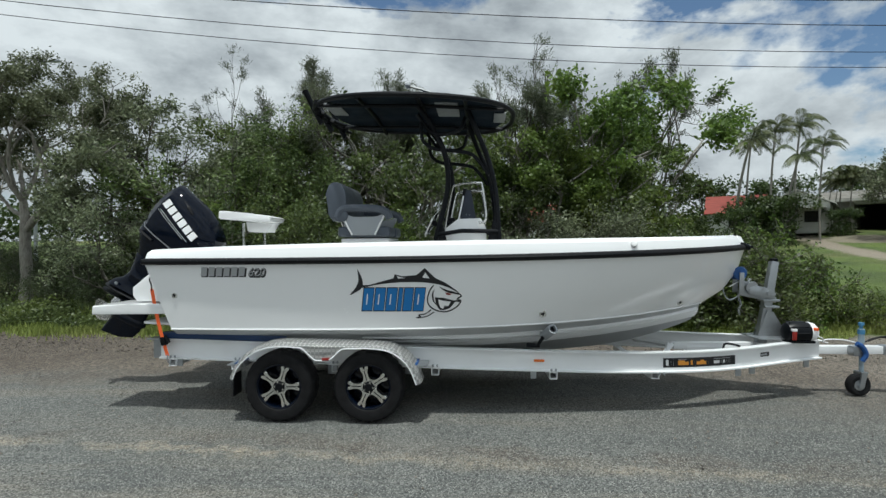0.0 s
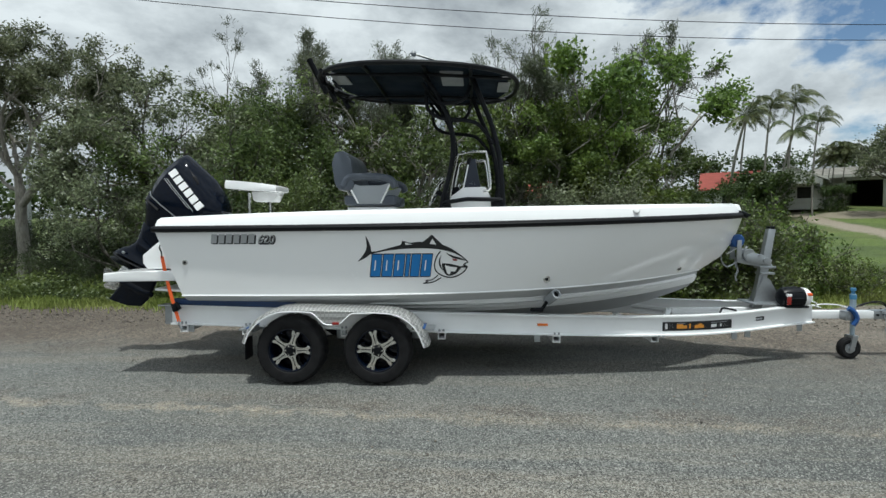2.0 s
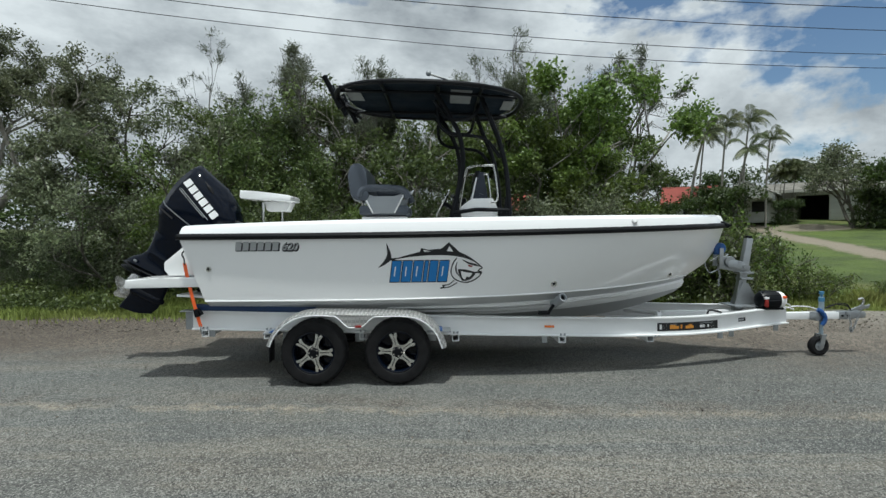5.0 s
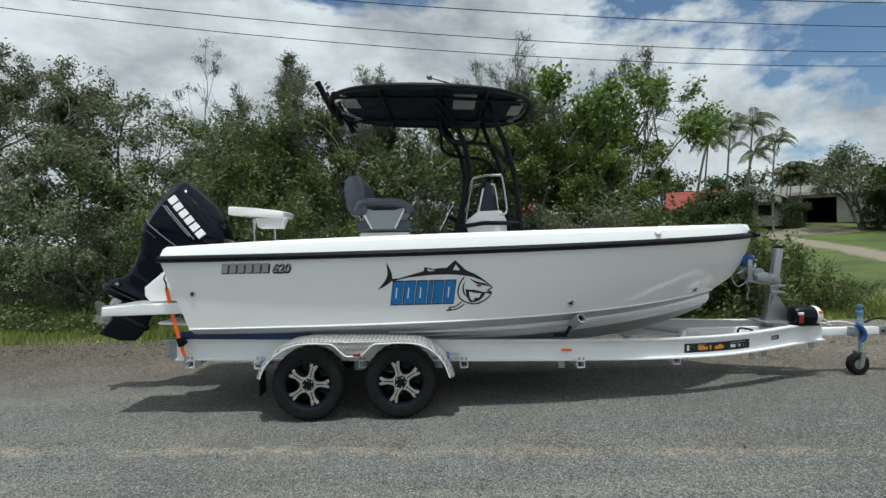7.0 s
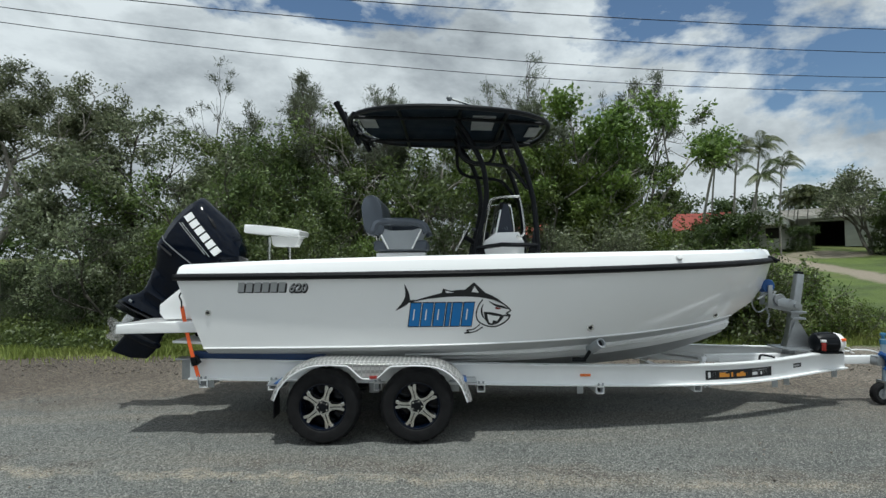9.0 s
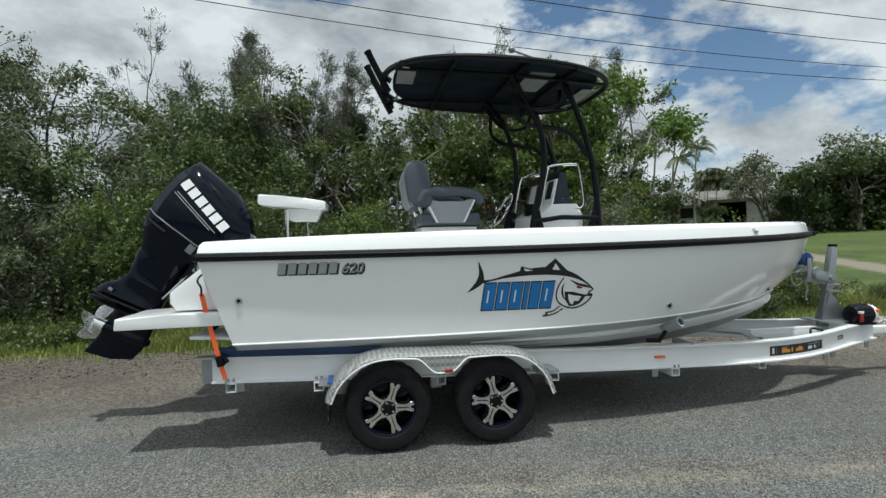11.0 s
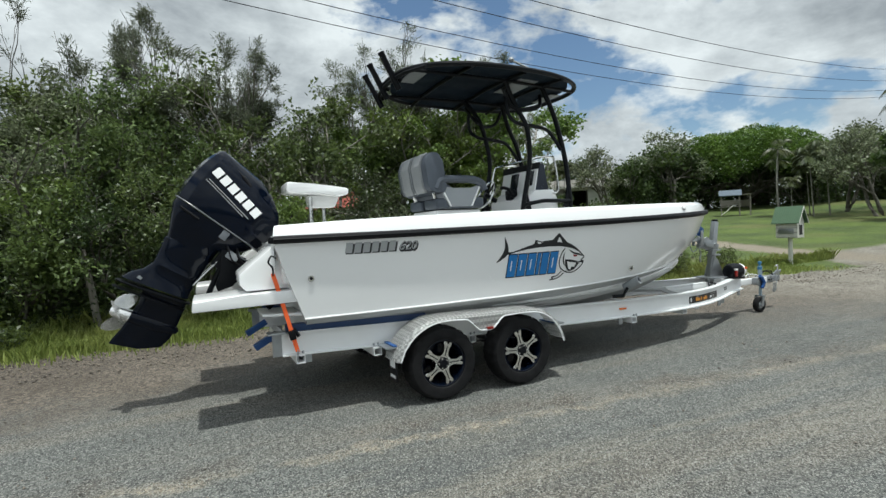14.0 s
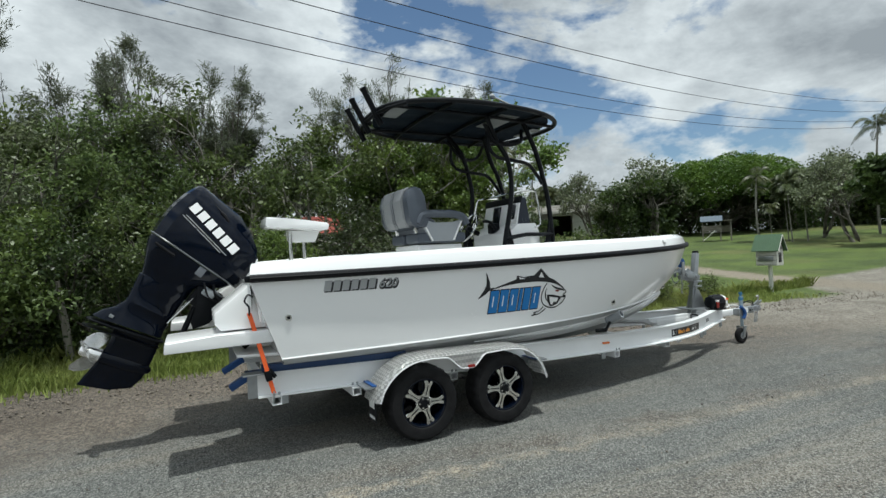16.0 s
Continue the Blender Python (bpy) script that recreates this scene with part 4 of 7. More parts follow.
    for x in (1.8, 2.45, 2.95):
        bm = bm_new()
        tube(bm, [(x, y, 3.272 + 0.045 * (1 - (y / 0.93) ** 2) - 0.05 * ((x - 2.2) / 1.2) ** 2) for y in (-0.9, -0.5, 0, 0.5, 0.9)], 0.02, 8)
        sp("cross_bar", bm, BLACK_SATIN)
    # rod holders across the rear
    for y in (-0.22, 0.20, 0.62):
        bm = bm_new()
        x0 = 1.17 + 0.20 * abs(y) ** 2
        a, b = Vector((x0 + 0.04, y, 3.15)), Vector((x0 - 0.16, y * 1.04, 3.53))
        tube(bm, [a, a.lerp(b, 0.93), a.lerp(b, 0.95), b], [0.034, 0.034, 0.040, 0.040], 12)
        tube(bm, [a.lerp(b, 0.45), Vector((x0 + 0.07, y * 0.98, 3.25))], 0.03, 8)
        sp("rod_holder", bm, BLACK_SATIN)
    bm = bm_new()
    tube(bm, [(1.32, -0.78, 3.25), (1.21, -0.48, 3.26), (1.17, -0.2, 3.265), (1.17, 0.2, 3.265), (1.21, 0.48, 3.26), (1.32, 0.78, 3.25)], 0.022, 8)
    sp("holder_bar", bm, BLACK_SATIN)
    # mast light and horn on the roof
    bm = bm_new()
    tube(bm, [(2.64, -0.80, 3.33), (2.56, -0.80, 3.365), (2.35, -0.80, 3.425)], 0.013, 8)
    sp("aerial_arm", bm, STEEL)
    bm = bm_new()
    lathe(bm, [(0, -0.034), (0.022, -0.026), (0.034, 0), (0.022, 0.026), (0, 0.034)], 14, Matrix.Translation((2.34, -0.80, 3.43)), "z")
    sp("mast_light", bm, GREY_PLASTIC)


make_ttop()


# ---- outboard ----
def make_motor():
    mo = thing("outboard_motor", (-0.45, 0, 1.55), label="glossy black outboard motor tilted up on the transom", category="outboard motor")
    fwd, up = Vector((0.772, 0, -0.636)), Vector((0.636, 0, 0.772))
    M = Matrix((( fwd.x, 0, up.x, -1.07), (0, 1, 0, 0), (fwd.z, 0, up.z, 2.04), (0, 0, 0, 1)))
    off = Matrix.Translation((0.45, 0, -1.55)) @ M

    def sp(name, bm, mat, parent=mo, label="", smooth=40):
        bmesh.ops.transform(bm, matrix=off, verts=bm.verts)
        return part(name, bm, mat, parent, label, smooth)

    def ring(u, f0, f1, w, e=0.55, n=36, tilt=0.0, nose=0.0):
        pts = []
        for i in range(n):
            t = 2 * math.pi * i / n
            c, s = math.cos(t), math.sin(t)
            f = (f0 + f1) / 2 + (f1 - f0) / 2 * math.copysign(abs(c) ** e, c)
            y = w * math.copysign(abs(s) ** e, s) * (1 - nose * max(0, c))
            pts.append(Vector((f, y, u + tilt * (f - f0))))
        return pts
    def facet(u, f0, f1, w, drop=0.0):
        half = [(0.0, 0.0), (0.035, 0.50), (0.13, 0.88), (0.32, 1.0), (0.62, 0.98), (0.86, 0.90), (0.97, 0.62), (1.0, 0.0)]
        pts = [(f0 + (f1 - f0) * a, w * b) for a, b in half]
        loop = pts + [(f, -y) for f, y in pts[-2:0:-1]]
        return [Vector((f, y, u - drop * (f - f0))) for f, y in loop]
    bm = bm_new()
    loft(bm, [facet(0.0, -0.030, 0.875, 0.228), facet(0.022, -0.048, 0.895, 0.252), facet(0.13, -0.066, 0.93, 0.262), facet(0.27, -0.072, 0.93, 0.256), facet(0.385, -0.064, 0.905, 0.238, 0.02), facet(0.48, -0.048, 0.85, 0.216, 0.05), facet(0.565, -0.022, 0.745, 0.172, 0.07), facet(0.622, 0.0, 0.63, 0.10, 0.07), facet(0.646, 0.03, 0.51, 0.035, 0.05)])
    cowl = sp("cowl", bm, BLACK_GLOSS, label="glossy black engine cowl", smooth=28)
    bm = bm_new()
    tube(bm, facet(0.006, -0.050, 0.895, 0.250), 0.0075, 6, closed=True)
    sp("cowl_seam", bm, SEAM_GREY, cowl)
    # slanted white print bars and two fine stripes on each side
    for s in (-1, 1):
        for i in range(6):
            bm = bm_new()
            f = 0.085 + i * 0.100
            pts = [(p, q - 0.22 * (p - 0.105)) for p, q in ((f, 0.368), (f + 0.078, 0.368), (f + 0.098, 0.462), (f + 0.020, 0.462))]
            box_y = lambda ff, uu: s * (0.262 - 0.30 * max(0, uu - 0.16) ** 1.5 - 0.06 * max(0, ff - 0.42) ** 2 - 0.30 * max(0, 0.24 - ff) ** 2)
            a = [bm.verts.new((p, box_y(p, q) + s * 0.013, q)) for p, q in pts]
            b = [bm.verts.new((p, box_y(p, q) - s * 0.05, q)) for p, q in pts]
            bm.faces.new(a)
            for j in range(4):
                bm.faces.new((a[j], a[(j + 1) % 4], b[(j + 1) % 4], b[j]))
            sp("print_bar", bm, WHITE_INK, cowl, smooth=0)
        for k, (f0, f1, u0, u1) in enumerate(((0.105, 0.62, 0.308, 0.205), (0.085, 0.56, 0.288, 0.195))):
            bm = bm_new()
            tube(bm, [(f0, s * 0.236, u0), (f0 * 0.7 + f1 * 0.3, s * 0.254, u0 * 0.7 + u1 * 0.3), (f1, s * 0.259, u1)], 0.004, 5)
            sp("stripe", bm, GREY_INK, cowl)
        bm = bm_new()
        tube(bm, smooth_path([(0.25, s * 0.150, 0.545), (0.34, s * 0.165, 0.525), (0.44, s * 0.165, 0.492), (0.52, s * 0.15, 0.462)], 4), [0.02] * 4 + [0.035] * 5 + [0.02] * 4, 8, flat=0.6)
        sp("air_intake", bm, RUBBER, cowl, "dark air intake")
        bm = bm_new()
        tube(bm, [(0.06, s * 0.232, -0.06), (0.26, s * 0.236, -0.065)], 0.024, 8, flat=0.5)
        sp("cowl_latch", bm, RUBBER, cowl)
        bm = bm_new()
        box(bm, (0.50, s * 0.235 - 0.008, -0.10), (0.57, s * 0.235 + 0.008, -0.01), 0.003)
        sp("side_badge", bm, SEAM_GREY, cowl)
    # lower cowl and leg
    bm = bm_new()
    low_m = Matrix.Translation((0.40, 0, -0.15)) @ Matrix.Rotation(radians(-7), 4, "Y") @ Matrix.Translation((-0.40, 0, 0.15))
    unit_m = low_m @ Matrix.Translation((0.35, 0, -0.84)) @ Matrix.Rotation(radians(-6), 4, "Y") @ Matrix.Translation((-0.35, 0, 0.84))
    # the leg and lower unit hang at an angle to the cowl's seam
    leg = [ring(-0.24, 0.075, 0.585, 0.16), ring(-0.325, 0.100, 0.57, 0.130), ring(-0.335, 0.086, 0.57, 0.132), ring(-0.46, 0.105, 0.562, 0.105), ring(-0.57, 0.12, 0.558, 0.095), ring(-0.60, 0.12, 0.556, 0.105), ring(-0.62, 0.115, 0.556, 0.095), ring(-0.70, 0.075, 0.556, 0.09), ring(-0.77, 0.0, 0.558, 0.10, tilt=0.05), ring(-0.85, -0.05, 0.57, 0.115, tilt=0.1)]
    loft(bm, [ring(-0.005, -0.035, 0.84, 0.238), ring(-0.07, -0.03, 0.80, 0.232), ring(-0.15, 0.015, 0.69, 0.208)] + [[low_m @ v for v in r] for r in leg])
    sp("leg_housing", bm, BLACK_GLOSS, label="black midsection and leg")

    def lp(name, bm, mat, parent=mo, label="", smooth=40):
        bmesh.ops.transform(bm, matrix=unit_m, verts=bm.verts)
        return sp(name, bm, mat, parent, label, smooth)
    bm = bm_new()
    loft(bm, [ring(-0.838, -0.07, 0.60, 0.12, 0.8), ring(-0.848, -0.085, 0.61, 0.135, 0.8), ring(-0.860, -0.08, 0.605, 0.13, 0.8)])
    loft(bm, [ring(-0.908, -0.09, 0.59, 0.125, 0.8), ring(-0.920, -0.09, 0.59, 0.125, 0.8)])
    lp("cavitation_plate", bm, BLACK_SATIN)
    bm = bm_new()
    loft(bm, [ring(-0.83, 0.16, 0.575, 0.075, 0.8), ring(-0.97, 0.18, 0.585, 0.060, 0.8), ring(-1.11, 0.17, 0.585, 0.05, 0.8), ring(-1.24, 0.15, 0.575, 0.03, 0.8, tilt=0.03), ring(-1.36, 0.12, 0.53, 0.014, 0.9, tilt=0.06), ring(-1.44, 0.10, 0.36, 0.008, 0.9, tilt=0.12)])
    lp("skeg", bm, BLACK_GLOSS)
    bm = bm_new()
    lathe(bm, [(0.0, 0.62), (0.03, 0.605), (0.055, 0.55), (0.068, 0.44), (0.068, 0.26), (0.062, 0.17), (0.0, 0.17)], 20, Matrix.Translation((0, 0, -1.14)), "x")
    lp("gearcase", bm, BLACK_GLOSS)
    bm = bm_new()
    lathe(bm, [(0.0, -0.01), (0.035, -0.005), (0.05, 0.02), (0.058, 0.08), (0.060, 0.172), (0.0, 0.172)], 18, Matrix.Translation((0, 0, -1.14)), "x")
    prop = lp("propeller", bm, PROP_STEEL, label="polished steel propeller")
    for a in (55, 175, 295):
        bm = bm_new()
        rows = []
        for r, ch, tw in ((0.050, 0.14, 60), (0.10, 0.23, 52), (0.155, 0.28, 46), (0.195, 0.23, 42), (0.218, 0.10, 40)):
            row = []
            for q in (-0.5, -0.25, 0, 0.25, 0.5):
                tt = radians(a) + q * ch * math.sin(radians(tw)) / r
                row.append(Vector((0.085 + q * ch * math.cos(radians(tw)) - 0.10 * (r - 0.05), r * math.cos(tt), -1.14 + r * math.sin(tt))))
            rows.append(row)
        loft(bm, rows, closed=False, caps=False)
        bmesh.ops.solidify(bm, geom=bm.faces[:], thickness=0.006)
        lp("blade", bm, PROP_STEEL, prop)
    # clamp bracket, rams and hoses
    bm = bm_new()
    for s in (-1, 1):
        slab(bm, [(0.58, -0.16), (0.84, -0.12), (0.92, -0.26), (0.90, -0.42), (0.82, -0.54), (0.76, -0.50), (0.72, -0.36)], s * 0.13 - 0.02, s * 0.13 + 0.02, 0.008)
    box(bm, (0.60, -0.11, -0.36), (0.76, 0.11, -0.16), 0.02)
    sp("clamp_bracket", bm, BLACK_SATIN, label="black transom bracket")
    for s in (-1, 1):
        bm = bm_new()
        tube(bm, [(0.70, s * 0.07, -0.34), (0.76, s * 0.07, -0.58), (0.79, s * 0.07, -0.74)], [0.026, 0.026, 0.012], 10)
        sp("tilt_ram", bm, BLACK_SATIN)
    for s in (-1, 1):
        bm = bm_new()
        tube(bm, [(0.64, s * 0.10, -0.30), (0.60, s * 0.10, -0.62)], 0.011, 8)
        sp("ram_rod", bm, STEEL, label="bright steel ram rod")
        bm = bm_new()
        box(bm, (0.16, s * 0.135 - 0.006, -0.83), (0.20, s * 0.135 + 0.006, -0.80), 0.003)
        sp("anode", bm, GALV)
    for k, (fa, ua, fb, ub) in enumerate(((0.62, -0.12, 0.86, -0.20), (0.66, -0.06, 0.92, -0.12), (0.70, -0.22, 0.84, -0.34), (0.60, -0.20, 0.74, -0.40))):
        bm = bm_new()
        tube(bm, smooth_path([(fa, -0.20 + 0.05 * k, ua), ((fa + fb) / 2, -0.24 + 0.06 * k, (ua + ub) / 2 - 0.05), (fb, -0.18 + 0.05 * k, ub)], 5), 0.009, 6)
        sp("cable", bm, (RUBBER, GALV)[k % 2])
    bm = bm_new()
    box(bm, (0.66, -0.20, -0.22), (0.78, -0.15, -0.14), 0.01)
    sp("junction_box", bm, GREY_PLASTIC)
    for i in range(4):
        bm = bm_new()
        tube(bm, smooth_path([(0.70, -0.18 + 0.1 * i, -0.08), (0.78, -0.20 + 0.1 * i, -0.16 - 0.02 * i), (0.90, -0.16 + 0.08 * i, -0.18), (1.0, -0.1 + 0.05 * i, -0.10)], 5), 0.012, 6)
        sp("hose", bm, RUBBER)


make_motor()


# ---- trailer ----
trailer = thing("boat_trailer", (3.0, 0, 0.0), label="pale aluminium tandem-axle boat trailer standing on its jockey wheel", category="trailer")
TR_M = Matrix.Translation((-3.0, 0, 0))


def tpart(name, bm, mat, parent=None, label="", smooth=30):
    bmesh.ops.transform(bm, matrix=TR_M, verts=bm.verts)
    return part(name, bm, mat, parent or trailer, label, smooth)


def plate_material():
    k = Net("checker_plate")
    m = k.n.new("ShaderNodeMapping")
    m.inputs["Rotation"].default_value = (0, 0, radians(45))
    m.inputs["Scale"].default_value = (34, 34, 34)
    k.l.new(k.co.outputs["Object"], m.inputs[0])
    ch = k.n.new("ShaderNodeTexChecker")
    ch.inputs["Scale"].default_value = 1.0
    k.l.new(m.outputs[0], ch.inputs[0])
    h = k.math("ADD", k.math("MULTIPLY", ch.outputs["Fac"], 0.5), k.noise(40, 3))
    c = k.mix(k.ramp(k.noise(6, 4), 0.4, 0.7, 0, 0.4), (0.86, 0.86, 0.85), (0.68, 0.68, 0.67))
    c = k.mix(k.math("MULTIPLY", ch.outputs["Fac"], 0.6), c, (0.30, 0.30, 0.30))
    return k.done(k.surface(c, k.ramp(ch.outputs["Fac"], 0, 1, 0.28, 0.45), 0.45, k.bump(h, 1.0, 0.006)))


PLATE = plate_material()
PALE_STEEL = painted("pale_blue_grey_steel", (0.34, 0.42, 0.48), 0.45, metal=0.3, dirt=0.3, scale=10)
RAIL = [(-0.32, 0.88, 0.775), (0.8, 0.88, 0.740), (2.0, 0.88, 0.702), (3.0, 0.88, 0.672), (3.66, 0.86, 0.652), (4.4, 0.815, 0.630), (5.03, 0.735, 0.615), (5.5, 0.625, 0.608), (5.95, 0.47, 0.610), (6.5, 0.26, 0.625), (6.95, 0.10, 0.635)]


def rail_path(s, per=6):
    return [Vector((p.x, s * p.y, p.z)) for p in smooth_path(RAIL, per)]


def beam(bm, path, sect):
    """A section in (outward, up) swept level along the path."""
    rings = []
    for i, p in enumerate(path):
        d = path[min(i + 1, len(path) - 1)] - path[max(0, i - 1)]
        d.z = 0
        d.normalize()
        out = Vector((d.y, -d.x, 0))
        if out.y * p.y < 0:
            out = -out
        rings.append([p + out * a + Vector((0, 0, b)) for a, b in sect])
    loft(bm, rings)


I_SECT = [(0.045, 0), (0.045, -0.014), (0.007, -0.016), (0.007, -0.198), (0.045, -0.200), (0.045, -0.214), (-0.045, -0.214), (-0.045, -0.200), (-0.007, -0.198), (-0.007, -0.016), (-0.045, -0.014), (-0.045, 0)]


def make_wheel():
    w = thing("wheel", (0, 0, 0))
    bm = bm_new()
    prof = [(0.218, 0.105), (0.230, 0.122), (0.270, 0.132), (0.318, 0.126), (0.338, 0.110), (0.350, 0.080), (0.352, 0.02), (0.352, -0.02), (0.350, -0.08), (0.338, -0.110), (0.318, -0.126), (0.270, -0.132), (0.230, -0.122), (0.218, -0.105), (0.214, 0), (0.218, 0.105)]
    rings = []
    for q in range(96):
        t = 2 * math.pi * q / 96
        cut = 0.009 if q % 4 == 0 else 0.0
        ring = []
        for r, y in prof:
            rr = r - (cut if 0.03 < abs(y) < 0.115 and r > 0.33 else 0) - (0.006 if abs(y) == 0.02 and q % 3 == 0 else 0)
            ring.append(Vector((rr * math.cos(t), y, rr * math.sin(t))))
        rings.append(ring)
    loft(bm, rings + [rings[0]], closed=False, caps=False)
    bmesh.ops.remove_doubles(bm, verts=bm.verts, dist=1e-5)
    part("tyre", bm, TYRE, w, "black road tyre")
    bm = bm_new()
    lathe(bm, [(0.214, -0.114), (0.223, -0.111), (0.223, -0.095), (0.212, -0.088), (0.204, 0.10), (0.0, 0.10), (0.0, 0.06), (0.192, 0.06), (0.196, -0.075), (0.207, -0.108), (0.214, -0.114)], 44)
    rim = part("rim", bm, BLACK_GLOSS, w, "black alloy rim")
    for i in range(5):
        bm = bm_new()
        m = Matrix.Rotation(2 * math.pi * i / 5, 4, "Y")
        out = [(0.052, -0.040), (0.066, -0.046), (0.090, -0.023), (0.138, -0.020), (0.175, -0.040), (0.210, -0.044), (0.210, -0.014), (0.176, -0.007), (0.176, 0.007), (0.210, 0.014), (0.210, 0.044), (0.175, 0.040), (0.138, 0.020), (0.090, 0.023), (0.066, 0.046), (0.052, 0.040)]
        a = [bm.verts.new(m @ Vector((x, -0.100, z))) for x, z in out]
        b = [bm.verts.new(m @ Vector((x, -0.02, z))) for x, z in out]
        bm.faces.new(a)
        for j in range(len(a)):
            q = (j + 1) % len(a)
            bm.faces.new((a[j], a[q], b[q], b[j]))
        bmesh.ops.bevel(bm, geom=[e for e in bm.edges if all(v in a for v in e.verts)], offset=0.004, segments=1, affect="EDGES")
        part("spoke", bm, STEEL, rim, "machined silver forked spoke")
        bm = bm_new()
        box(bm, (0.07, -0.1035, -0.0035), (0.166, -0.1015, 0.0035), 0, m=m)
        part("spoke_groove", bm, BLACK_SATIN, rim)
    bm = bm_new()
    lathe(bm, [(0.0, -0.114), (0.034, -0.114), (0.040, -0.106), (0.056, -0.102), (0.056, -0.06), (0.0, -0.06)], 24)
    part("hub_cap", bm, BLACK_SATIN, rim)
    for i in range(5):
        bm = bm_new()
        t = 2 * math.pi * (i + 0.5) / 5
        lathe(bm, [(0.0, -0.108), (0.009, -0.108), (0.011, -0.09)], 8, Matrix.Translation((0.047 * math.cos(t), 0, 0.047 * math.sin(t))))
        part("wheel_nut", bm, STEEL, rim)
    return w


def make_trailer():
    for s in (-1, 1):
        bm = bm_new()
        beam(bm, rail_path(s), I_SECT)
        tpart("main_rail", bm, ALU_WHITE, label="pale aluminium beam curving in to the drawbar")
    # cross members under the rails
    for x, hy in ((-0.17, 0.93), (0.53, 0.98), (1.57, 0.92), (2.61, 0.92), (3.82, 0.91), (4.9, 0.74)):
        bm = bm_new()
        zt = 0.775 - 0.0305 * (x + 0.32) - 0.214
        for y0, y1 in ((-hy, hy),):
            box(bm, (x - 0.04, y0, zt - 0.075), (x + 0.04, y1, zt - 0.067))
            box(bm, (x - 0.04, y0, zt - 0.008), (x + 0.04, y1, zt))
            box(bm, (x - 0.04, y0, zt - 0.07), (x - 0.032, y1, zt - 0.005))
            box(bm, (x + 0.032, y0, zt - 0.07), (x + 0.04, y1, zt - 0.005))
        c = tpart("cross_member", bm, ALU_WHITE, label="open aluminium box tube", smooth=0)
        for s in (-1, 1):
            for dx in (-0.022, 0.022):
                bm = bm_new()
                lathe(bm, [(0, 0.024), (0.009, 0.024), (0.011, 0.016), (0.011, 0.0)], 6, Matrix.Translation((x + dx, s * 0.925, zt + 0.014)), "z")
                tpart("bolt", bm, GALV, c)
    for x in (-0.10, 3.62, 5.83, 6.02, 6.75):
        p = min(rail_path(-1), key=lambda q: abs(q.x - x))
        for s in (-1, 1):
            bm = bm_new()
            y, z = s * abs(p.y), p.z - 0.214
            prism(bm, [(x - 0.03, z), (x - 0.03, z - 0.075), (x + 0.03, z - 0.075), (x + 0.03, z)], y - 0.03, y - 0.02)
            tpart("bracket", bm, GALV, smooth=0)
    # rear end plates and lights on arms
    for s in (-1, 1):
        bm = bm_new()
        box(bm, (-0.44, s * 0.88 - 0.07, 0.762), (-0.26, s * 0.88 + 0.07, 0.776), 0.003)
        box(bm, (-0.40, s * 0.88 - 0.006, 0.56), (-0.32, s * 0.88 + 0.006, 0.752))
        tpart("end_plate", bm, GALV, smooth=0)
        bm = bm_new()
        box(bm, (-0.52, s * 0.42 - 0.045, 0.60), (-0.28, s * 0.42 + 0.045, 0.66), 0.012, m=Matrix.Translation((-0.4, 0, 0.63)) @ Matrix.Rotation(radians(-28), 4, "Y") @ Matrix.Translation((0.4, 0, -0.63)))
        tpart("keel_skid", bm, BLUE, label="blue plastic skid block")
        # long bunks
        bm = bm_new()
        pts = [(-0.28, s * 0.885, 0.837), (1.05, s * 0.885, 0.797)]
        for (xa, y, za), (xb, _, zb) in zip(pts, pts[1:]):
            prism(bm, [(xa, za - 0.06), (xb, zb - 0.06), (xb, zb + 0.004), (xa, za + 0.004)], y - 0.05, y + 0.05, 0.008)
        tpart("bunk", bm, NAVY, label="navy plastic skid strip")
        bm = bm_new()
        pts = [(-0.30, 0.30, 0.60), (3.9, 0.30, 0.50)]
        prism(bm, [(-0.3, 0.50), (3.9, 0.40), (3.9, 0.47), (-0.3, 0.57)], s * 0.30 - 0.05, s * 0.30 + 0.05, 0.008)
        tpart("bunk", bm, NAVY)
        # side guide tube near the bow
        bm = bm_new()
        a, b = Vector((3.66, s * 0.86, 0.80)), Vector((3.80, s * 0.76, 0.905))
        tube(bm, [Vector((3.56, s * 0.84, 0.70)), Vector((3.68, s * 0.90, 0.705))], 0.022, 8)
        tube(bm, [Vector((3.66, s * 0.90, 0.70)), Vector((3.72, s * 0.92, 0.80))], 0.018, 8)
        g = tpart("guide_arm", bm, BLACK_SATIN)
        bm = bm_new()
        a, b = Vector((3.735, s * 0.86, 0.80)), Vector((3.80, s * 1.03, 0.895))
        d = (b - a).normalized()
        e1 = d.cross(Vector((0, 0, 1))).normalized()
        e2 = e1.cross(d)
        loft(bm, [[p + (e1 * math.cos(q) + e2 * math.sin(q)) * r for q in (2 * math.pi * i / 20 for i in range(20))] for p, r in ((a, 0.050), (b, 0.050), (b, 0.034), (a.lerp(b, 0.2), 0.034))], caps=False)
        roller = tpart("guide_roller", bm, GREY_PLASTIC, g, "pale grey open tube roller against the hull")
        bm = bm_new()
        loft(bm, [[a.lerp(b, k) + (e1 * math.cos(q) + e2 * math.sin(q)) * 0.0345 for q in (2 * math.pi * i / 16 for i in range(16))] for k in (0.80, 0.84)])
        tpart("bore", bm, RUBBER, roller)
    # fenders
    hubs = ((1.085, 0.352), (1.975, 0.352))
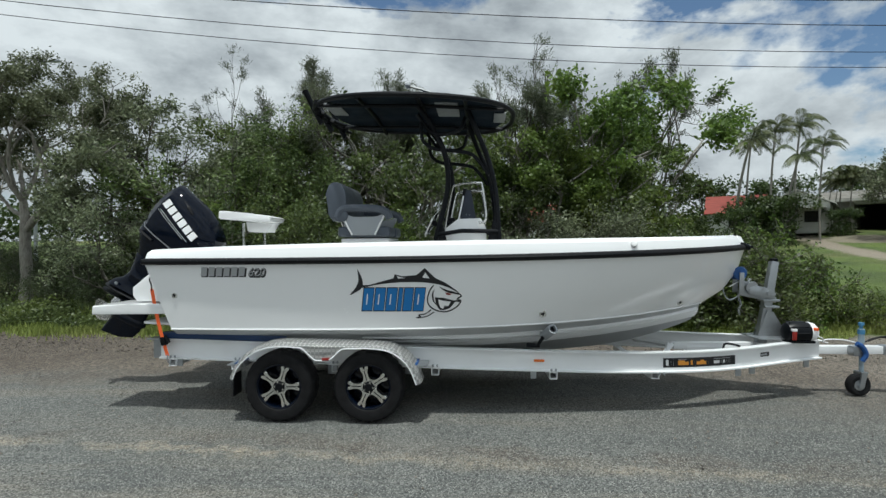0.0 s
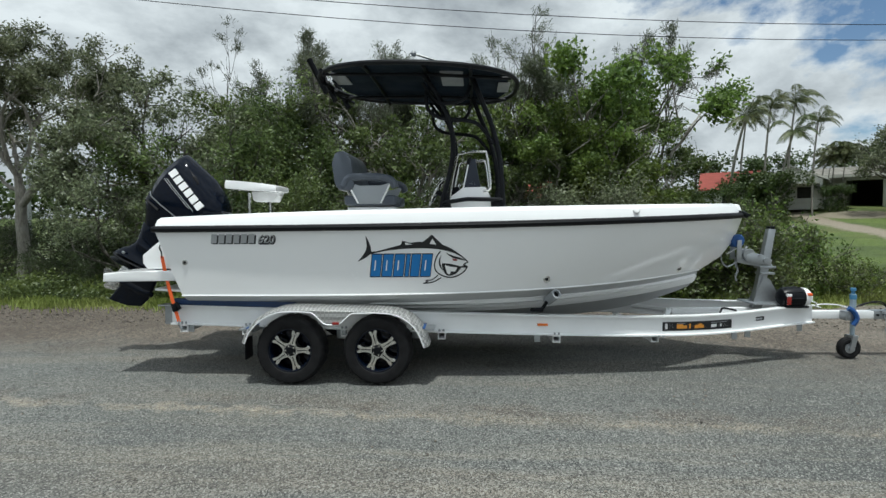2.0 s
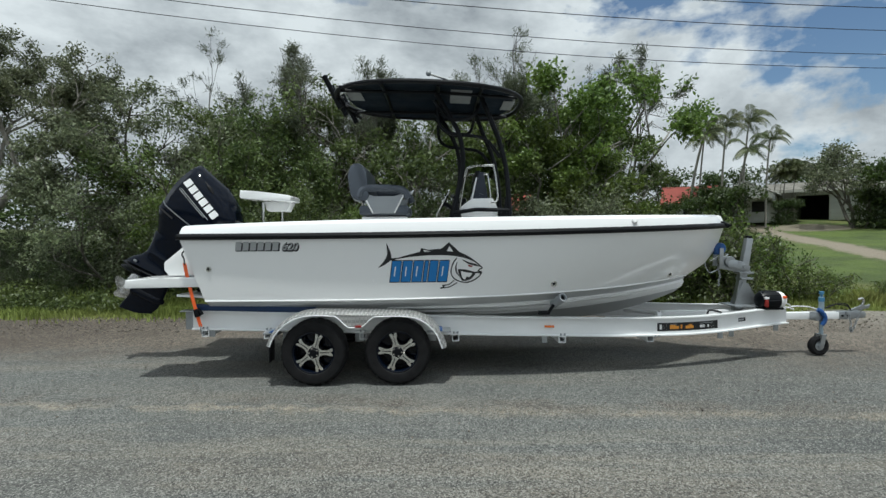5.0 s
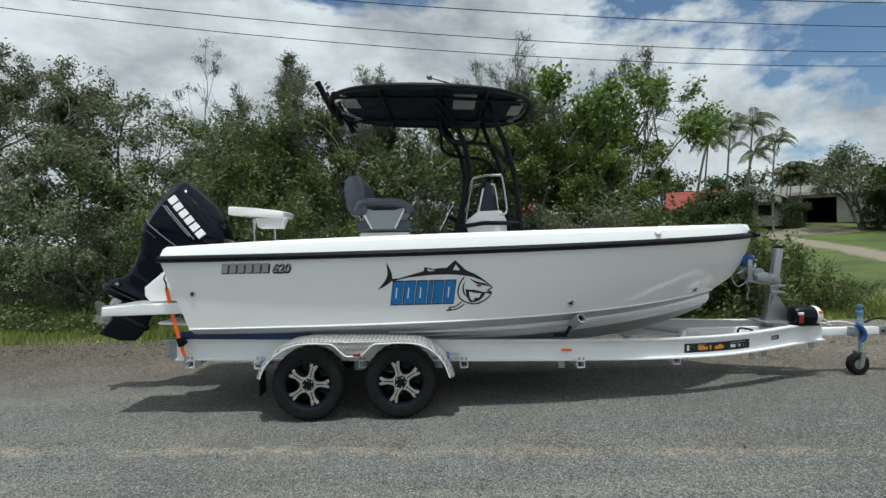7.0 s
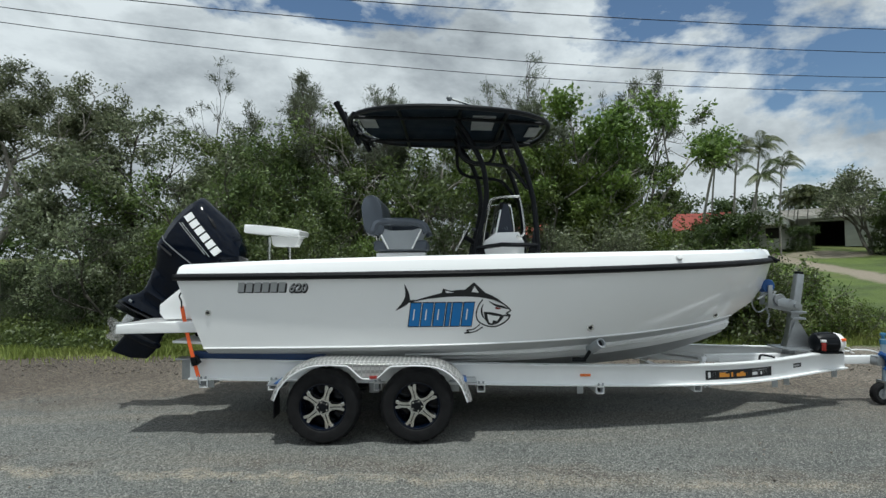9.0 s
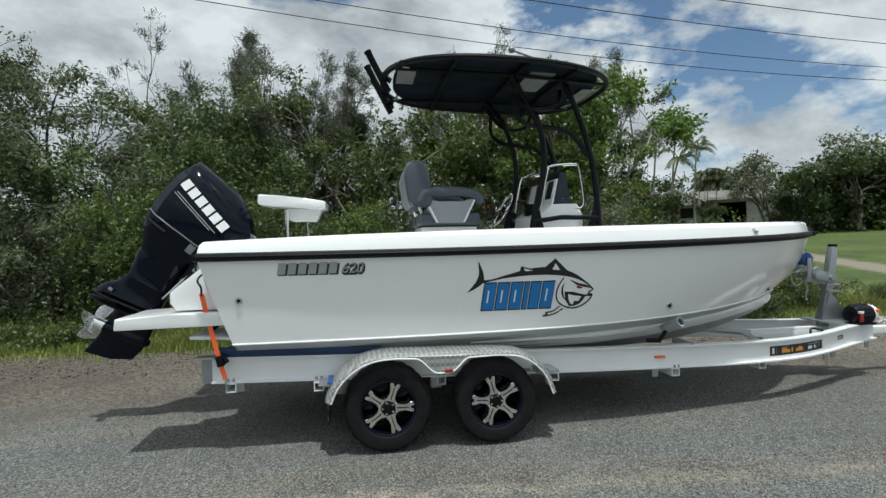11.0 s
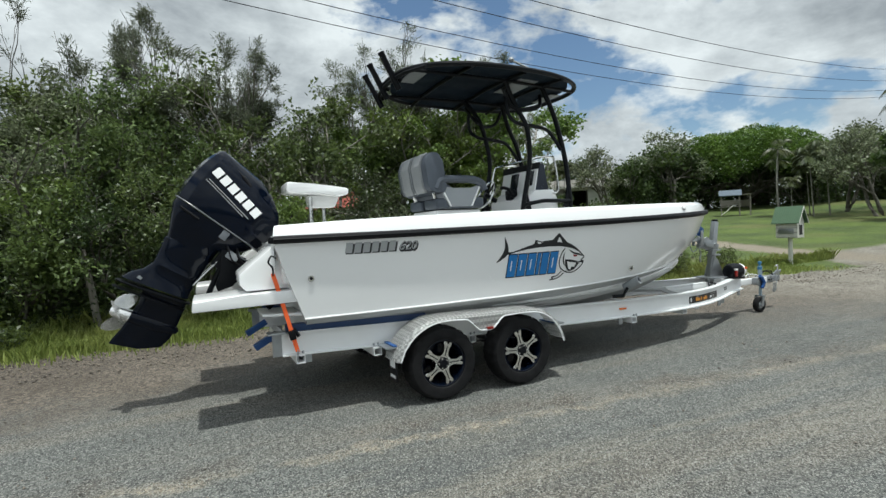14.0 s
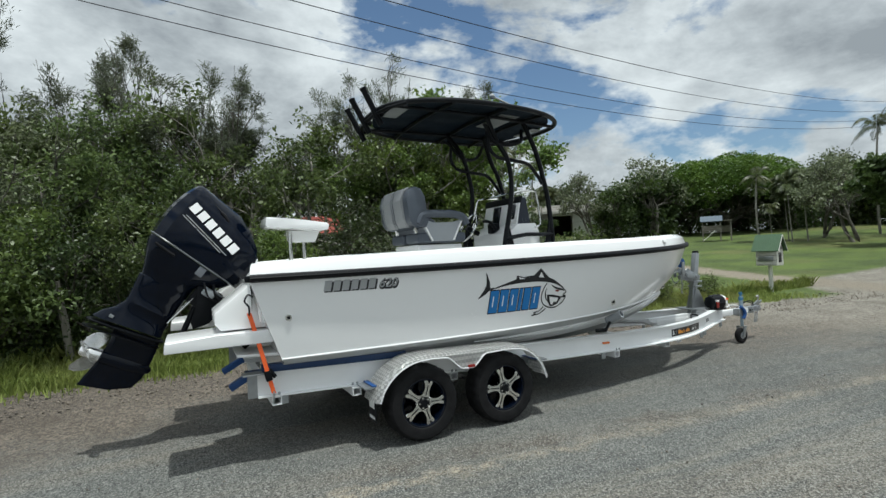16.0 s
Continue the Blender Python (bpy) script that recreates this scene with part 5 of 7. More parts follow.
    top = smooth_path([(0.63, 0, 0.44), (0.685, 0, 0.56), (0.80, 0, 0.68), (0.95, 0, 0.755), (1.12, 0, 0.778), (1.26, 0, 0.777), (1.42, 0, 0.774), (1.57, 0, 0.771), (1.72, 0, 0.768), (1.86, 0, 0.764), (2.0, 0, 0.760), (2.17, 0, 0.735), (2.30, 0, 0.665), (2.40, 0, 0.55), (2.46, 0, 0.40)], 6)
    top = [Vector((1.53 + (p.x - 1.53) * 1.045, 0, 0.40 + (p.z - 0.40) * 1.05)) for p in top]
    for s in (-1, 1):
        bm = bm_new()
        ya, yb = s * 0.99, s * 1.285
        mid = Vector((1.53, 0, 0.30))
        rows = []
        for p in top:
            d = (p - mid).normalized()
            rows.append([Vector((p.x, s * y, p.z)) - d * k for y, k in ((0.99, 0.0), (1.14, 0.0), (1.225, 0.004), (1.265, 0.014), (1.287, 0.032))])
        loft(bm, rows, closed=False, caps=False)
        bmesh.ops.solidify(bm, geom=bm.faces[:], thickness=0.006)
        fender = tpart("fender", bm, PLATE, label="tread-plate aluminium fender over both wheels")
        bm = bm_new()
        rows = []
        for p in top:
            e = p - (p - mid).normalized() * 0.032
            d = min(abs(p.x - hx) for hx, _ in hubs)
            t = min(1.0, max(0.0, (d - 0.20) / 0.19)) if hubs[0][0] < p.x < hubs[1][0] else 0.0
            q = e - (p - mid).normalized() * 0.020 + Vector((0, 0, -0.115 * t * t * (3 - 2 * t)))
            rows.append([e + Vector((0, s * 1.287, 0)), q + Vector((0, s * 1.287, 0))])
        loft(bm, rows, closed=False, caps=False)
        bmesh.ops.solidify(bm, geom=bm.faces[:], thickness=0.005)
        tpart("fender_skirt", bm, PLATE, fender)
        bm = bm_new()
        tube(bm, [Vector((r[1].x, s * 1.29, r[1].z)) for r in rows], 0.007, 6)
        tpart("fender_bead", bm, ALU_WHITE, fender)
        bm = bm_new()
        box(bm, (1.535, s * 1.29 - 0.012, 0.625), (1.605, s * 1.29 + 0.012, 0.652), 0.006)
        tpart("side_reflector", bm, RED, fender, "red side reflector")
        # stays and step plates at both ends of the fender
        for x in (0.63, 2.43):
            bm = bm_new()
            box(bm, (x - 0.09 if x < 1 else x - 0.02, s * 1.06 - 0.12, 0.545), (x + 0.02 if x < 1 else x + 0.12, s * 1.06 + 0.12, 0.56), 0.003)
            box(bm, (x - 0.02, s * 0.90 - 0.14, 0.50), (x + 0.02, s * 0.90 + 0.14, 0.55))
            st = tpart("fender_stay", bm, GALV, smooth=0)
            bm = bm_new()
            box(bm, (x - 0.02, s * 1.05 - 0.13, 0.562), (x + 0.025, s * 1.05 + 0.13, 0.572), 0.003)
            tpart("stay_pad", bm, BLUE, st)
        bm = bm_new()
        box(bm, (0.615, s * 1.13 - 0.09, 0.25), (0.625, s * 1.13 + 0.09, 0.47), 0.003)
        flap = tpart("mud_flap", bm, RUBBER, label="black mud flap with white print")
        for z0, z1 in ((0.37, 0.43), (0.275, 0.30)):
            bm = bm_new()
            box(bm, (0.611, s * 1.13 - 0.065, z0), (0.6145, s * 1.13 + 0.065, z1))
            tpart("print_bar", bm, WHITE_INK, flap, smooth=0)
        # axle hangers and leaf springs
        for x in (0.72, 1.53, 2.34):
            bm = bm_new()
            box(bm, (x - 0.05, s * 0.86 - 0.03, 0.40), (x + 0.05, s * 0.86 + 0.03, 0.52), 0.006)
            tpart("spring_hanger", bm, GALV)
        for hx, hz in hubs:
            bm = bm_new()
            for k in range(3):
                e = 0.36 - 0.08 * k
                tube(bm, smooth_path([(hx - e, s * 0.86, 0.43), (hx, s * 0.86, 0.385 - 0.014 * k), (hx + e, s * 0.86, 0.43)], 5), 0.02, 4, flat=0.35)
            tpart("leaf_spring", bm, BLACK_SATIN)
    for hx, hz in hubs:
        bm = bm_new()
        tube(bm, [(hx, -1.05, hz), (hx, 1.05, hz)], 0.028, 10)
        tpart("axle", bm, GALV)
    # winch post
    def post_part(name, bm, mat, parent=None, label="", smooth=30):
        bmesh.ops.translate(bm, verts=bm.verts, vec=(0.08, 0.0, 0.06))
        return tpart(name, bm, mat, parent, label, smooth)
    bm = bm_new()
    prism(bm, [(6.22, 0.52), (6.33, 0.52), (6.475, 1.46), (6.395, 1.47)], -0.04, 0.04, 0.006)
    post = post_part("winch_post", bm, GALV, label="galvanised winch post")
    bm = bm_new()
    prism(bm, [(6.22, 0.60), (6.56, 0.60), (6.40, 0.88), (6.33, 0.90)], -0.055, -0.045)
    prism(bm, [(6.22, 0.60), (6.56, 0.60), (6.40, 0.88), (6.33, 0.90)], 0.045, 0.055)
    box(bm, (6.15, -0.2, 0.585), (6.60, 0.2, 0.60), 0.003)
    post_part("gusset", bm, GALV, post)
    bm = bm_new()
    box(bm, (6.40, -0.034, 1.462), (6.47, 0.034, 1.50), 0.01)
    post_part("post_cap", bm, BLACK_SATIN, post)
    bm = bm_new()
    prism(bm, [(6.03, 1.075), (6.44, 0.985), (6.45, 1.045), (6.03, 1.13)], -0.03, 0.03, 0.006)
    box(bm, (6.28, -0.07, 1.00), (6.47, 0.07, 1.025), 0.004)
    box(bm, (6.30, -0.07, 0.925), (6.46, 0.07, 0.95), 0.004)
    post_part("winch_arm", bm, GALV, post)
    bm = bm_new()
    lathe(bm, [(0.0, -0.065), (0.066, -0.065), (0.070, -0.058), (0.070, -0.050), (0.030, -0.048), (0.030, 0.048), (0.070, 0.050), (0.070, 0.06), (0.0, 0.06)], 24, Matrix.Translation((6.16, 0, 1.165)))
    tube(bm, [(6.16, 0.06, 1.165), (6.16, 0.13, 1.165), (6.24, 0.14, 1.25), (6.24, 0.20, 1.25)], 0.011, 6)
    prism(bm, [(6.12, 1.09), (6.40, 1.03), (6.42, 1.10), (6.30, 1.165), (6.20, 1.19), (6.12, 1.16)], -0.075, -0.067, 0.002)
    prism(bm, [(6.12, 1.09), (6.40, 1.03), (6.42, 1.10), (6.30, 1.165), (6.20, 1.19), (6.12, 1.16)], 0.067, 0.075, 0.002)
    tube(bm, [(6.34, -0.09, 1.10), (6.34, 0.09, 1.10)], 0.028, 12)
    tube(bm, [(6.27, -0.085, 1.155), (6.27, 0.085, 1.155)], 0.012, 8)
    post_part("winch", bm, GALV, post, "hand winch with bare steel drum")
    bm = bm_new()
    lathe(bm, [(0.0, -0.06), (0.07, -0.06), (0.08, -0.045), (0.055, 0), (0.08, 0.045), (0.07, 0.06), (0, 0.06)], 24, Matrix.Translation((6.03, 0, 1.33)))
    post_part("bow_stop_roller", bm, BLUE, post, "blue bow roller")
    bm = bm_new()
    prism(bm, [(6.0, 1.10), (6.06, 1.10), (6.06, 1.34), (6.01, 1.34)], -0.085, -0.07, 0.003)
    prism(bm, [(6.0, 1.10), (6.06, 1.10), (6.06, 1.34), (6.01, 1.34)], 0.07, 0.085, 0.003)
    tube(bm, smooth_path([(6.10, 0, 1.16), (6.02, 0.0, 1.06), (5.92, 0, 1.02), (5.86, 0, 1.12), (5.88, 0, 1.24)], 5), 0.008, 6)
    post_part("roller_fork", bm, GALV, post)
    bm = bm_new()
    for i in range(10):
        c = Vector((6.02 - 0.012 * math.sin(i), -0.05, 1.10 - 0.026 * i))
        tube(bm, [c + (Vector((0.010 * math.cos(q), 0, 0.018 * math.sin(q))) if i % 2 else Vector((0, 0.010 * math.cos(q), 0.018 * math.sin(q)))) for q in (2 * math.pi * j / 8 for j in range(8))], 0.004, 5, closed=True)
    post_part("bow_chain", bm, GALV, post, "short hanging safety chain")
    bm = bm_new()
    loft(bm, [[p + Vector((0, y, 0)) for y in (-0.022, 0.022)] + [p + Vector((0, y, 0.004)) for y in (0.022, -0.022)] for p in (Vector((6.12, 0, 1.22)), Vector((6.05, 0, 1.24)), Vector((5.93, 0, 1.17)))])
    post_part("winch_strap", bm, WHITE_INK, post, "pale winch webbing")
    # drawbar, coupling, jockey wheel
    bm = bm_new()
    box(bm, (5.5, -0.05, 0.455), (7.79, 0.05, 0.545), 0.006)
    tpart("drawbar", bm, ALU_WHITE)
    bm = bm_new()
    box(bm, (5.35, -0.045, 0.50), (6.3, 0.045, 0.585), 0.006)
    tpart("keel_beam", bm, ALU_WHITE)
    bm = bm_new()
    for xa, xb in ((4.95, 5.35), (5.0, 5.3)):
        tube(bm, [(xa + 0.1, -0.50, 0.53), (xb, 0, 0.55), (xa + 0.1, 0.50, 0.53)], 0.03, 4)
    tpart("vee_brace", bm, ALU_WHITE)
    bm = bm_new()
    box(bm, (7.70, -0.058, 0.448), (7.86, 0.058, 0.552), 0.010)
    prism(bm, [(7.85, 0.552), (7.98, 0.560), (8.06, 0.545), (8.075, 0.50), (8.04, 0.465), (7.85, 0.448)], -0.045, 0.045, 0.014)
    cp = tpart("coupling", bm, GALV, label="galvanised tow coupling")
    for x in (7.735, 7.815):
        bm = bm_new()
        lathe(bm, [(0.0, -0.075), (0.014, -0.075), (0.014, -0.057), (0, -0.057)], 6, Matrix.Translation((x, 0, 0.50)), "y")
        tpart("bolt", bm, BLACK_SATIN, cp)
    bm = bm_new()
    prism(bm, [(7.86, 0.565), (7.98, 0.600), (8.06, 0.645), (8.075, 0.610), (8.15, 0.640), (8.13, 0.590), (8.05, 0.570), (7.90, 0.550)], -0.014, 0.014, 0.004)
    tpart("coupling_lever", bm, GALV, cp, "flat galvanised release lever")
    bm = bm_new()
    tube(bm, smooth_path([(8.05, 0.0, 0.63), (8.06, -0.01, 0.69), (8.03, -0.02, 0.72), (7.98, -0.02, 0.705)], 4), 0.014, 8)
    tpart("hook", bm, STEEL, cp)
    bm = bm_new()
    tube(bm, smooth_path([(7.55, -0.02, 0.60), (7.68, -0.05, 0.655), (7.80, -0.05, 0.645), (7.86, -0.045, 0.57)], 5), 0.009, 6)
    tube(bm, smooth_path([(7.50, 0.02, 0.56), (7.66, 0.01, 0.635), (7.82, 0.0, 0.625), (7.90, 0.0, 0.57)], 5), 0.007, 6)
    tpart("brake_cable", bm, RUBBER, cp, "black brake cable loop")
    bm = bm_new()
    for i in range(17):
        t = i / 16
        c = Vector((7.78 + 0.17 * t + 0.02 * math.sin(9 * t), -0.075 - 0.012 * math.sin(14 * t), 0.535 - 0.20 * math.sin(math.pi * t) - 0.04 * math.sin(5 * t)))
        tube(bm, [c + (Vector((0.012 * math.cos(a), 0, 0.020 * math.sin(a))) if i % 2 else Vector((0, 0.012 * math.cos(a), 0.020 * math.sin(a)))) for a in (2 * math.pi * q / 8 for q in range(8))], 0.005, 5, closed=True)
    tpart("safety_chain", bm, GALV, cp)
    bm = bm_new()
    tube(bm, [(7.40, -0.13, 0.26), (7.40, -0.13, 0.62)], 0.024, 12)
    tube(bm, [(7.40, -0.13, 0.60), (7.40, -0.13, 0.76)], 0.032, 12)
    jk = tpart("jockey_post", bm, PALE_STEEL, label="pale blue-grey jockey wheel post")
    bm = bm_new()
    lathe(bm, [(0.0, 0.83), (0.03, 0.83), (0.03, 0.80), (0.018, 0.79), (0.018, 0.76), (0.036, 0.75), (0.036, 0.70), (0, 0.70)], 16, Matrix.Translation((7.40, -0.13, 0)), "z")
    tpart("jockey_handle", bm, PALE_BLUE, jk, "blue winding head")
    bm = bm_new()
    tube(bm, smooth_path([(7.38, -0.17, 0.40), (7.415, -0.18, 0.48), (7.38, -0.175, 0.56), (7.32, -0.17, 0.60)], 4), 0.028, 8)
    tpart("clamp_lever", bm, BLUE, jk)
    bm = bm_new()
    box(bm, (7.30, -0.16, 0.45), (7.44, -0.05, 0.56), 0.012)
    tpart("jockey_clamp", bm, GALV, jk)
    bm = bm_new()
    for s in (-1, 1):
        prism(bm, [(7.34, 0.10), (7.39, 0.10), (7.43, 0.27), (7.37, 0.275)], -0.13 + s * 0.055 - 0.004, -0.11 + s * 0.055 + 0.004)
    box(bm, (7.365, -0.19, 0.265), (7.435, -0.07, 0.275))
    tpart("fork", bm, GALV, jk)
    bm = bm_new()
    lathe(bm, [(0.06, -0.035), (0.10, -0.042), (0.122, -0.03), (0.126, 0), (0.122, 0.03), (0.10, 0.042), (0.06, 0.035), (0.06, -0.035)], 28, Matrix.Translation((7.36, -0.13, 0.126)))
    tpart("jockey_tyre", bm, TYRE, jk)
    bm = bm_new()
    lathe(bm, [(0.0, -0.05), (0.02, -0.05), (0.022, -0.03), (0.062, -0.03), (0.062, 0.03), (0.022, 0.03), (0.02, 0.05), (0, 0.05)], 20, Matrix.Translation((7.36, -0.13, 0.126)))
    tpart("jockey_hub", bm, GALV, jk)
    # electric brake unit on the drawbar
    def brake_part(name, bm, mat, parent=None, label="", smooth=30):
        bmesh.ops.translate(bm, verts=bm.verts, vec=(0.08, -0.14, 0.02))
        return tpart(name, bm, mat, parent, label, smooth)
    bm = bm_new()
    m = Matrix.Translation((6.42, -0.06, 0.715))
    lathe(bm, [(0.0, 0.0), (0.06, 0.004), (0.10, 0.03), (0.118, 0.08), (0.12, 0.22), (0.112, 0.26)], 28, m, "x")
    br = brake_part("brake_unit", bm, BLACK_SATIN, label="black plastic brake actuator with pale end cap")
    for i in range(10):
        bm = bm_new()
        a = 2 * math.pi * i / 10
        tube(bm, [m @ Vector((0.05, 0.11 * math.cos(a), 0.11 * math.sin(a))), m @ Vector((0.22, 0.119 * math.cos(a), 0.119 * math.sin(a)))], 0.010, 5)
        brake_part("rib", bm, BLACK_SATIN, br)
    bm = bm_new()
    lathe(bm, [(0.112, 0.255), (0.114, 0.27), (0.10, 0.32), (0.07, 0.352), (0.0, 0.365)], 28, m, "x")
    brake_part("end_cap", bm, WHITE_INK, br, "white end cap with orange mark")
    bm = bm_new()
    box(bm, (6.69, -0.175, 0.745), (6.74, -0.13, 0.775), 0.004)
    brake_part("cap_mark", bm, ORANGE, br)
    bm = bm_new()
    box(bm, (6.455, -0.188, 0.64), (6.50, -0.165, 0.735), 0.006)
    brake_part("red_label", bm, RED, br)
    bm = bm_new()
    box(bm, (6.455, -0.186, 0.737), (6.505, -0.150, 0.765), 0.004)
    brake_part("white_label", bm, WHITE_INK, br)
    bm = bm_new()
    box(bm, (6.46, -0.15, 0.60), (6.72, 0.03, 0.625), 0.004)
    box(bm, (6.52, -0.12, 0.62), (6.68, 0.0, 0.66), 0.01)
    brake_part("brake_mount", bm, BLACK_SATIN, br)
    bm = bm_new()
    tube(bm, smooth_path([(6.72, -0.08, 0.66), (6.80, -0.10, 0.62), (6.9, -0.06, 0.63), (7.1, -0.03, 0.62), (7.3, 0.0, 0.57)], 5), 0.008, 6)
    tube(bm, smooth_path([(6.70, -0.14, 0.70), (6.78, -0.17, 0.66), (6.80, -0.14, 0.62), (6.88, -0.1, 0.60)], 5), 0.007, 6)
    brake_part("cable", bm, WHITE_INK, br)
    bm = bm_new()
    tube(bm, smooth_path([(5.62, -0.36, 0.585), (5.66, -0.33, 0.63), (5.75, -0.33, 0.62), (5.82, -0.31, 0.60)], 5), 0.012, 6)
    brake_part("brake_hose", bm, RUBBER, br)
    # marker lamp and maker's plate on the rail's web
    path = rail_path(-1, 20)

    def web(x):
        p = min(path, key=lambda q: abs(q.x - x))
        i = path.index(p)
        d = (path[min(i + 1, len(path) - 1)] - path[max(i - 1, 0)]).normalized()
        return p, d

    def on_web(name, x0, x1, z0, z1, mat, lift, parent, label=""):
        bm = bm_new()
        n = 8
        rows = []
        for i in range(n + 1):
            p, d = web(x0 + (x1 - x0) * i / n)
            out = Vector((d.y, -d.x, 0)).normalized()
            if out.y > 0:
                out = -out
            b = p + out * 0.007
            rows.append([b + out * lift + Vector((0, 0, z1)), b + out * lift + Vector((0, 0, z0)), b + Vector((0, 0, z0)), b + Vector((0, 0, z1))])
        loft(bm, rows)
        return tpart(name, bm, mat, parent, label, smooth=40)
    on_web("marker_lamp", 3.61, 3.72, -0.118, -0.095, AMBER, 0.018, None, "amber side marker lamp")
    pl = on_web("maker_plate", 4.985, 5.80, -0.165, -0.068, BLACK_INK, 0.003, None, "black plate with white, orange and illegible print")
    on_web("print_bar", 5.015, 5.032, -0.145, -0.086, WHITE_INK, 0.0045, pl)
    on_web("print_bar", 5.045, 5.068, -0.145, -0.086, WHITE_INK, 0.0045, pl)
    on_web("print_bar", 5.080, 5.090, -0.145, -0.086, WHITE_INK, 0.0045, pl)
    for i in range(5):
        on_web("print_bar", 5.135 + i * 0.026, 5.153 + i * 0.026, -0.142, -0.108 + (0.014 if i in (0, 1, 2) else 0), YELLOW_INK, 0.0045, pl)
    for i in range(8):
        on_web("print_bar", 5.285 + i * 0.026, 5.303 + i * 0.026, -0.142, -0.108 + (0.014 if i in (0, 4, 5) else 0), YELLOW_INK, 0.0045, pl)
    for a, n in ((5.535, 4), (5.625, 3), (5.695, 3)):
        for i in range(n):
            on_web("print_bar", a + i * 0.020, a + 0.014 + i * 0.020, -0.140, -0.108, WHITE_INK, 0.0045, pl)
    on_web("print_bar", 5.14, 5.22, -0.088, -0.083, GREY_INK, 0.0045, pl)
    on_web("print_bar", 5.54, 5.75, -0.092, -0.086, GREY_INK, 0.0045, pl)
    sm = on_web("small_plate", 6.13, 6.25, -0.12, -0.075, BLACK_INK, 0.003, None)
    on_web("print_bar", 6.15, 6.235, -0.108, -0.088, GREY_INK, 0.0045, sm)
    # wheels
    w = make_wheel()
    w.parent = trailer
    w.location = (1.085 - 3.0, -1.125, 0.352)
    for hx, s, turn in ((1.975, -1, 40), (1.085, 1, 40), (1.975, 1, 70)):
        copy_thing(w, pose(hx - 3.0, s * 1.125, 0.352, 0, turn, 0 if s < 0 else 180))


make_trailer()


def make_strap():
    st = thing("tie_down_strap", (-0.28, -1.05, 0.60), label="orange tie-down strap from the transom eye to the trailer", category="strap")
    off = Matrix.Translation((0.28, 1.05, -0.60))

    def sp(name, bm, mat, label=""):
        bmesh.ops.transform(bm, matrix=off, verts=bm.verts)
        return part(name, bm, mat, st, label)
    a, b = Vector((-0.37, -0.96, 1.30)), Vector((-0.20, -0.97, 0.60))
    bm = bm_new()
    pts = [a.lerp(b, i / 12) + Vector((0, -0.02 * math.sin(math.pi * i / 12), 0)) for i in range(13)]
    rows = []
    for p in pts:
        rows.append([p + Vector((sx, sy, 0)) for sx, sy in ((-0.018, -0.003), (0.018, -0.003), (0.018, 0.003), (-0.018, 0.003))])
    loft(bm, rows)
    sp("webbing", bm, ORANGE)
    bm = bm_new()
    m = look(a.lerp(b, 0.78), b) @ Matrix.Rotation(radians(0), 4, "X")
    box(bm, (-0.024, -0.03, -0.045), (0.024, 0.026, 0.045), 0.010, m=m)
    tube(bm, [m @ Vector((0, 0.02, 0.05)), m @ Vector((0.0, 0.05, -0.03))], 0.018, 8)
    sp("ratchet", bm, BLACK_SATIN, "black ratchet buckle")
    bm = bm_new()
    tube(bm, smooth_path([a + Vector((0, 0, -0.02)), a + Vector((0, -0.01, 0.05)), a + Vector((-0.03, 0.01, 0.10)), a + Vector((0.0, 0.03, 0.15)), a + Vector((0.04, 0.03, 0.13))], 5), 0.008, 6)
    sp("hook", bm, BLACK_SATIN)
    bm = bm_new()
    tube(bm, smooth_path([b + Vector((0, 0, 0.02)), b + Vector((0, 0, -0.05)), b + Vector((0, 0.05, -0.09)), b + Vector((0, 0.07, -0.05))], 5), 0.007, 6)
    sp("hook", bm, GALV)


make_strap()


# boat and trailer stand a little askew of the road
SLEW = Matrix.Rotation(radians(1.8), 4, "Z")
BOAT_SLEW = Matrix.Translation((0, 0.13, 0)) @ Matrix.Rotation(radians(0.6), 4, "Z")
for ob in (trailer, bpy.data.objects["tie_down_strap"]):
    ob.matrix_basis = SLEW @ Matrix.Translation(ob.location)
for ob in (boat, *(bpy.data.objects[n] for n in ("helm_seat", "bait_board", "t_top", "outboard_motor"))):
    ob.matrix_basis = BOAT_SLEW @ Matrix.Translation(ob.location)


# ---- plants ----
def tube_arrays(pts, rad, n, base):
    pts = np.asarray(pts)
    d = np.gradient(pts, axis=0)
    d /= np.linalg.norm(d, axis=1)[:, None] + 1e-9
    ref = np.where(np.abs(d[:, 2:3]) > 0.9, np.array([[1.0, 0, 0]]), np.array([[0, 0, 1.0]]))
    a = np.cross(d, ref)
    a /= np.linalg.norm(a, axis=1)[:, None] + 1e-9
    b = np.cross(d, a)
    t = np.arange(n) * 2 * np.pi / n
    v = pts[:, None, :] + (a[:, None, :] * np.cos(t)[None, :, None] + b[:, None, :] * np.sin(t)[None, :, None]) * np.asarray(rad)[:, None, None]
    k = len(pts)
    i, j = np.meshgrid(np.arange(k - 1), np.arange(n), indexing="ij")
    q = (j + 1) % n
    f = np.stack([i * n + j, i * n + q, (i + 1) * n + q, (i + 1) * n + j], -1).reshape(-1, 4) + base
    return v.reshape(-1, 3), f


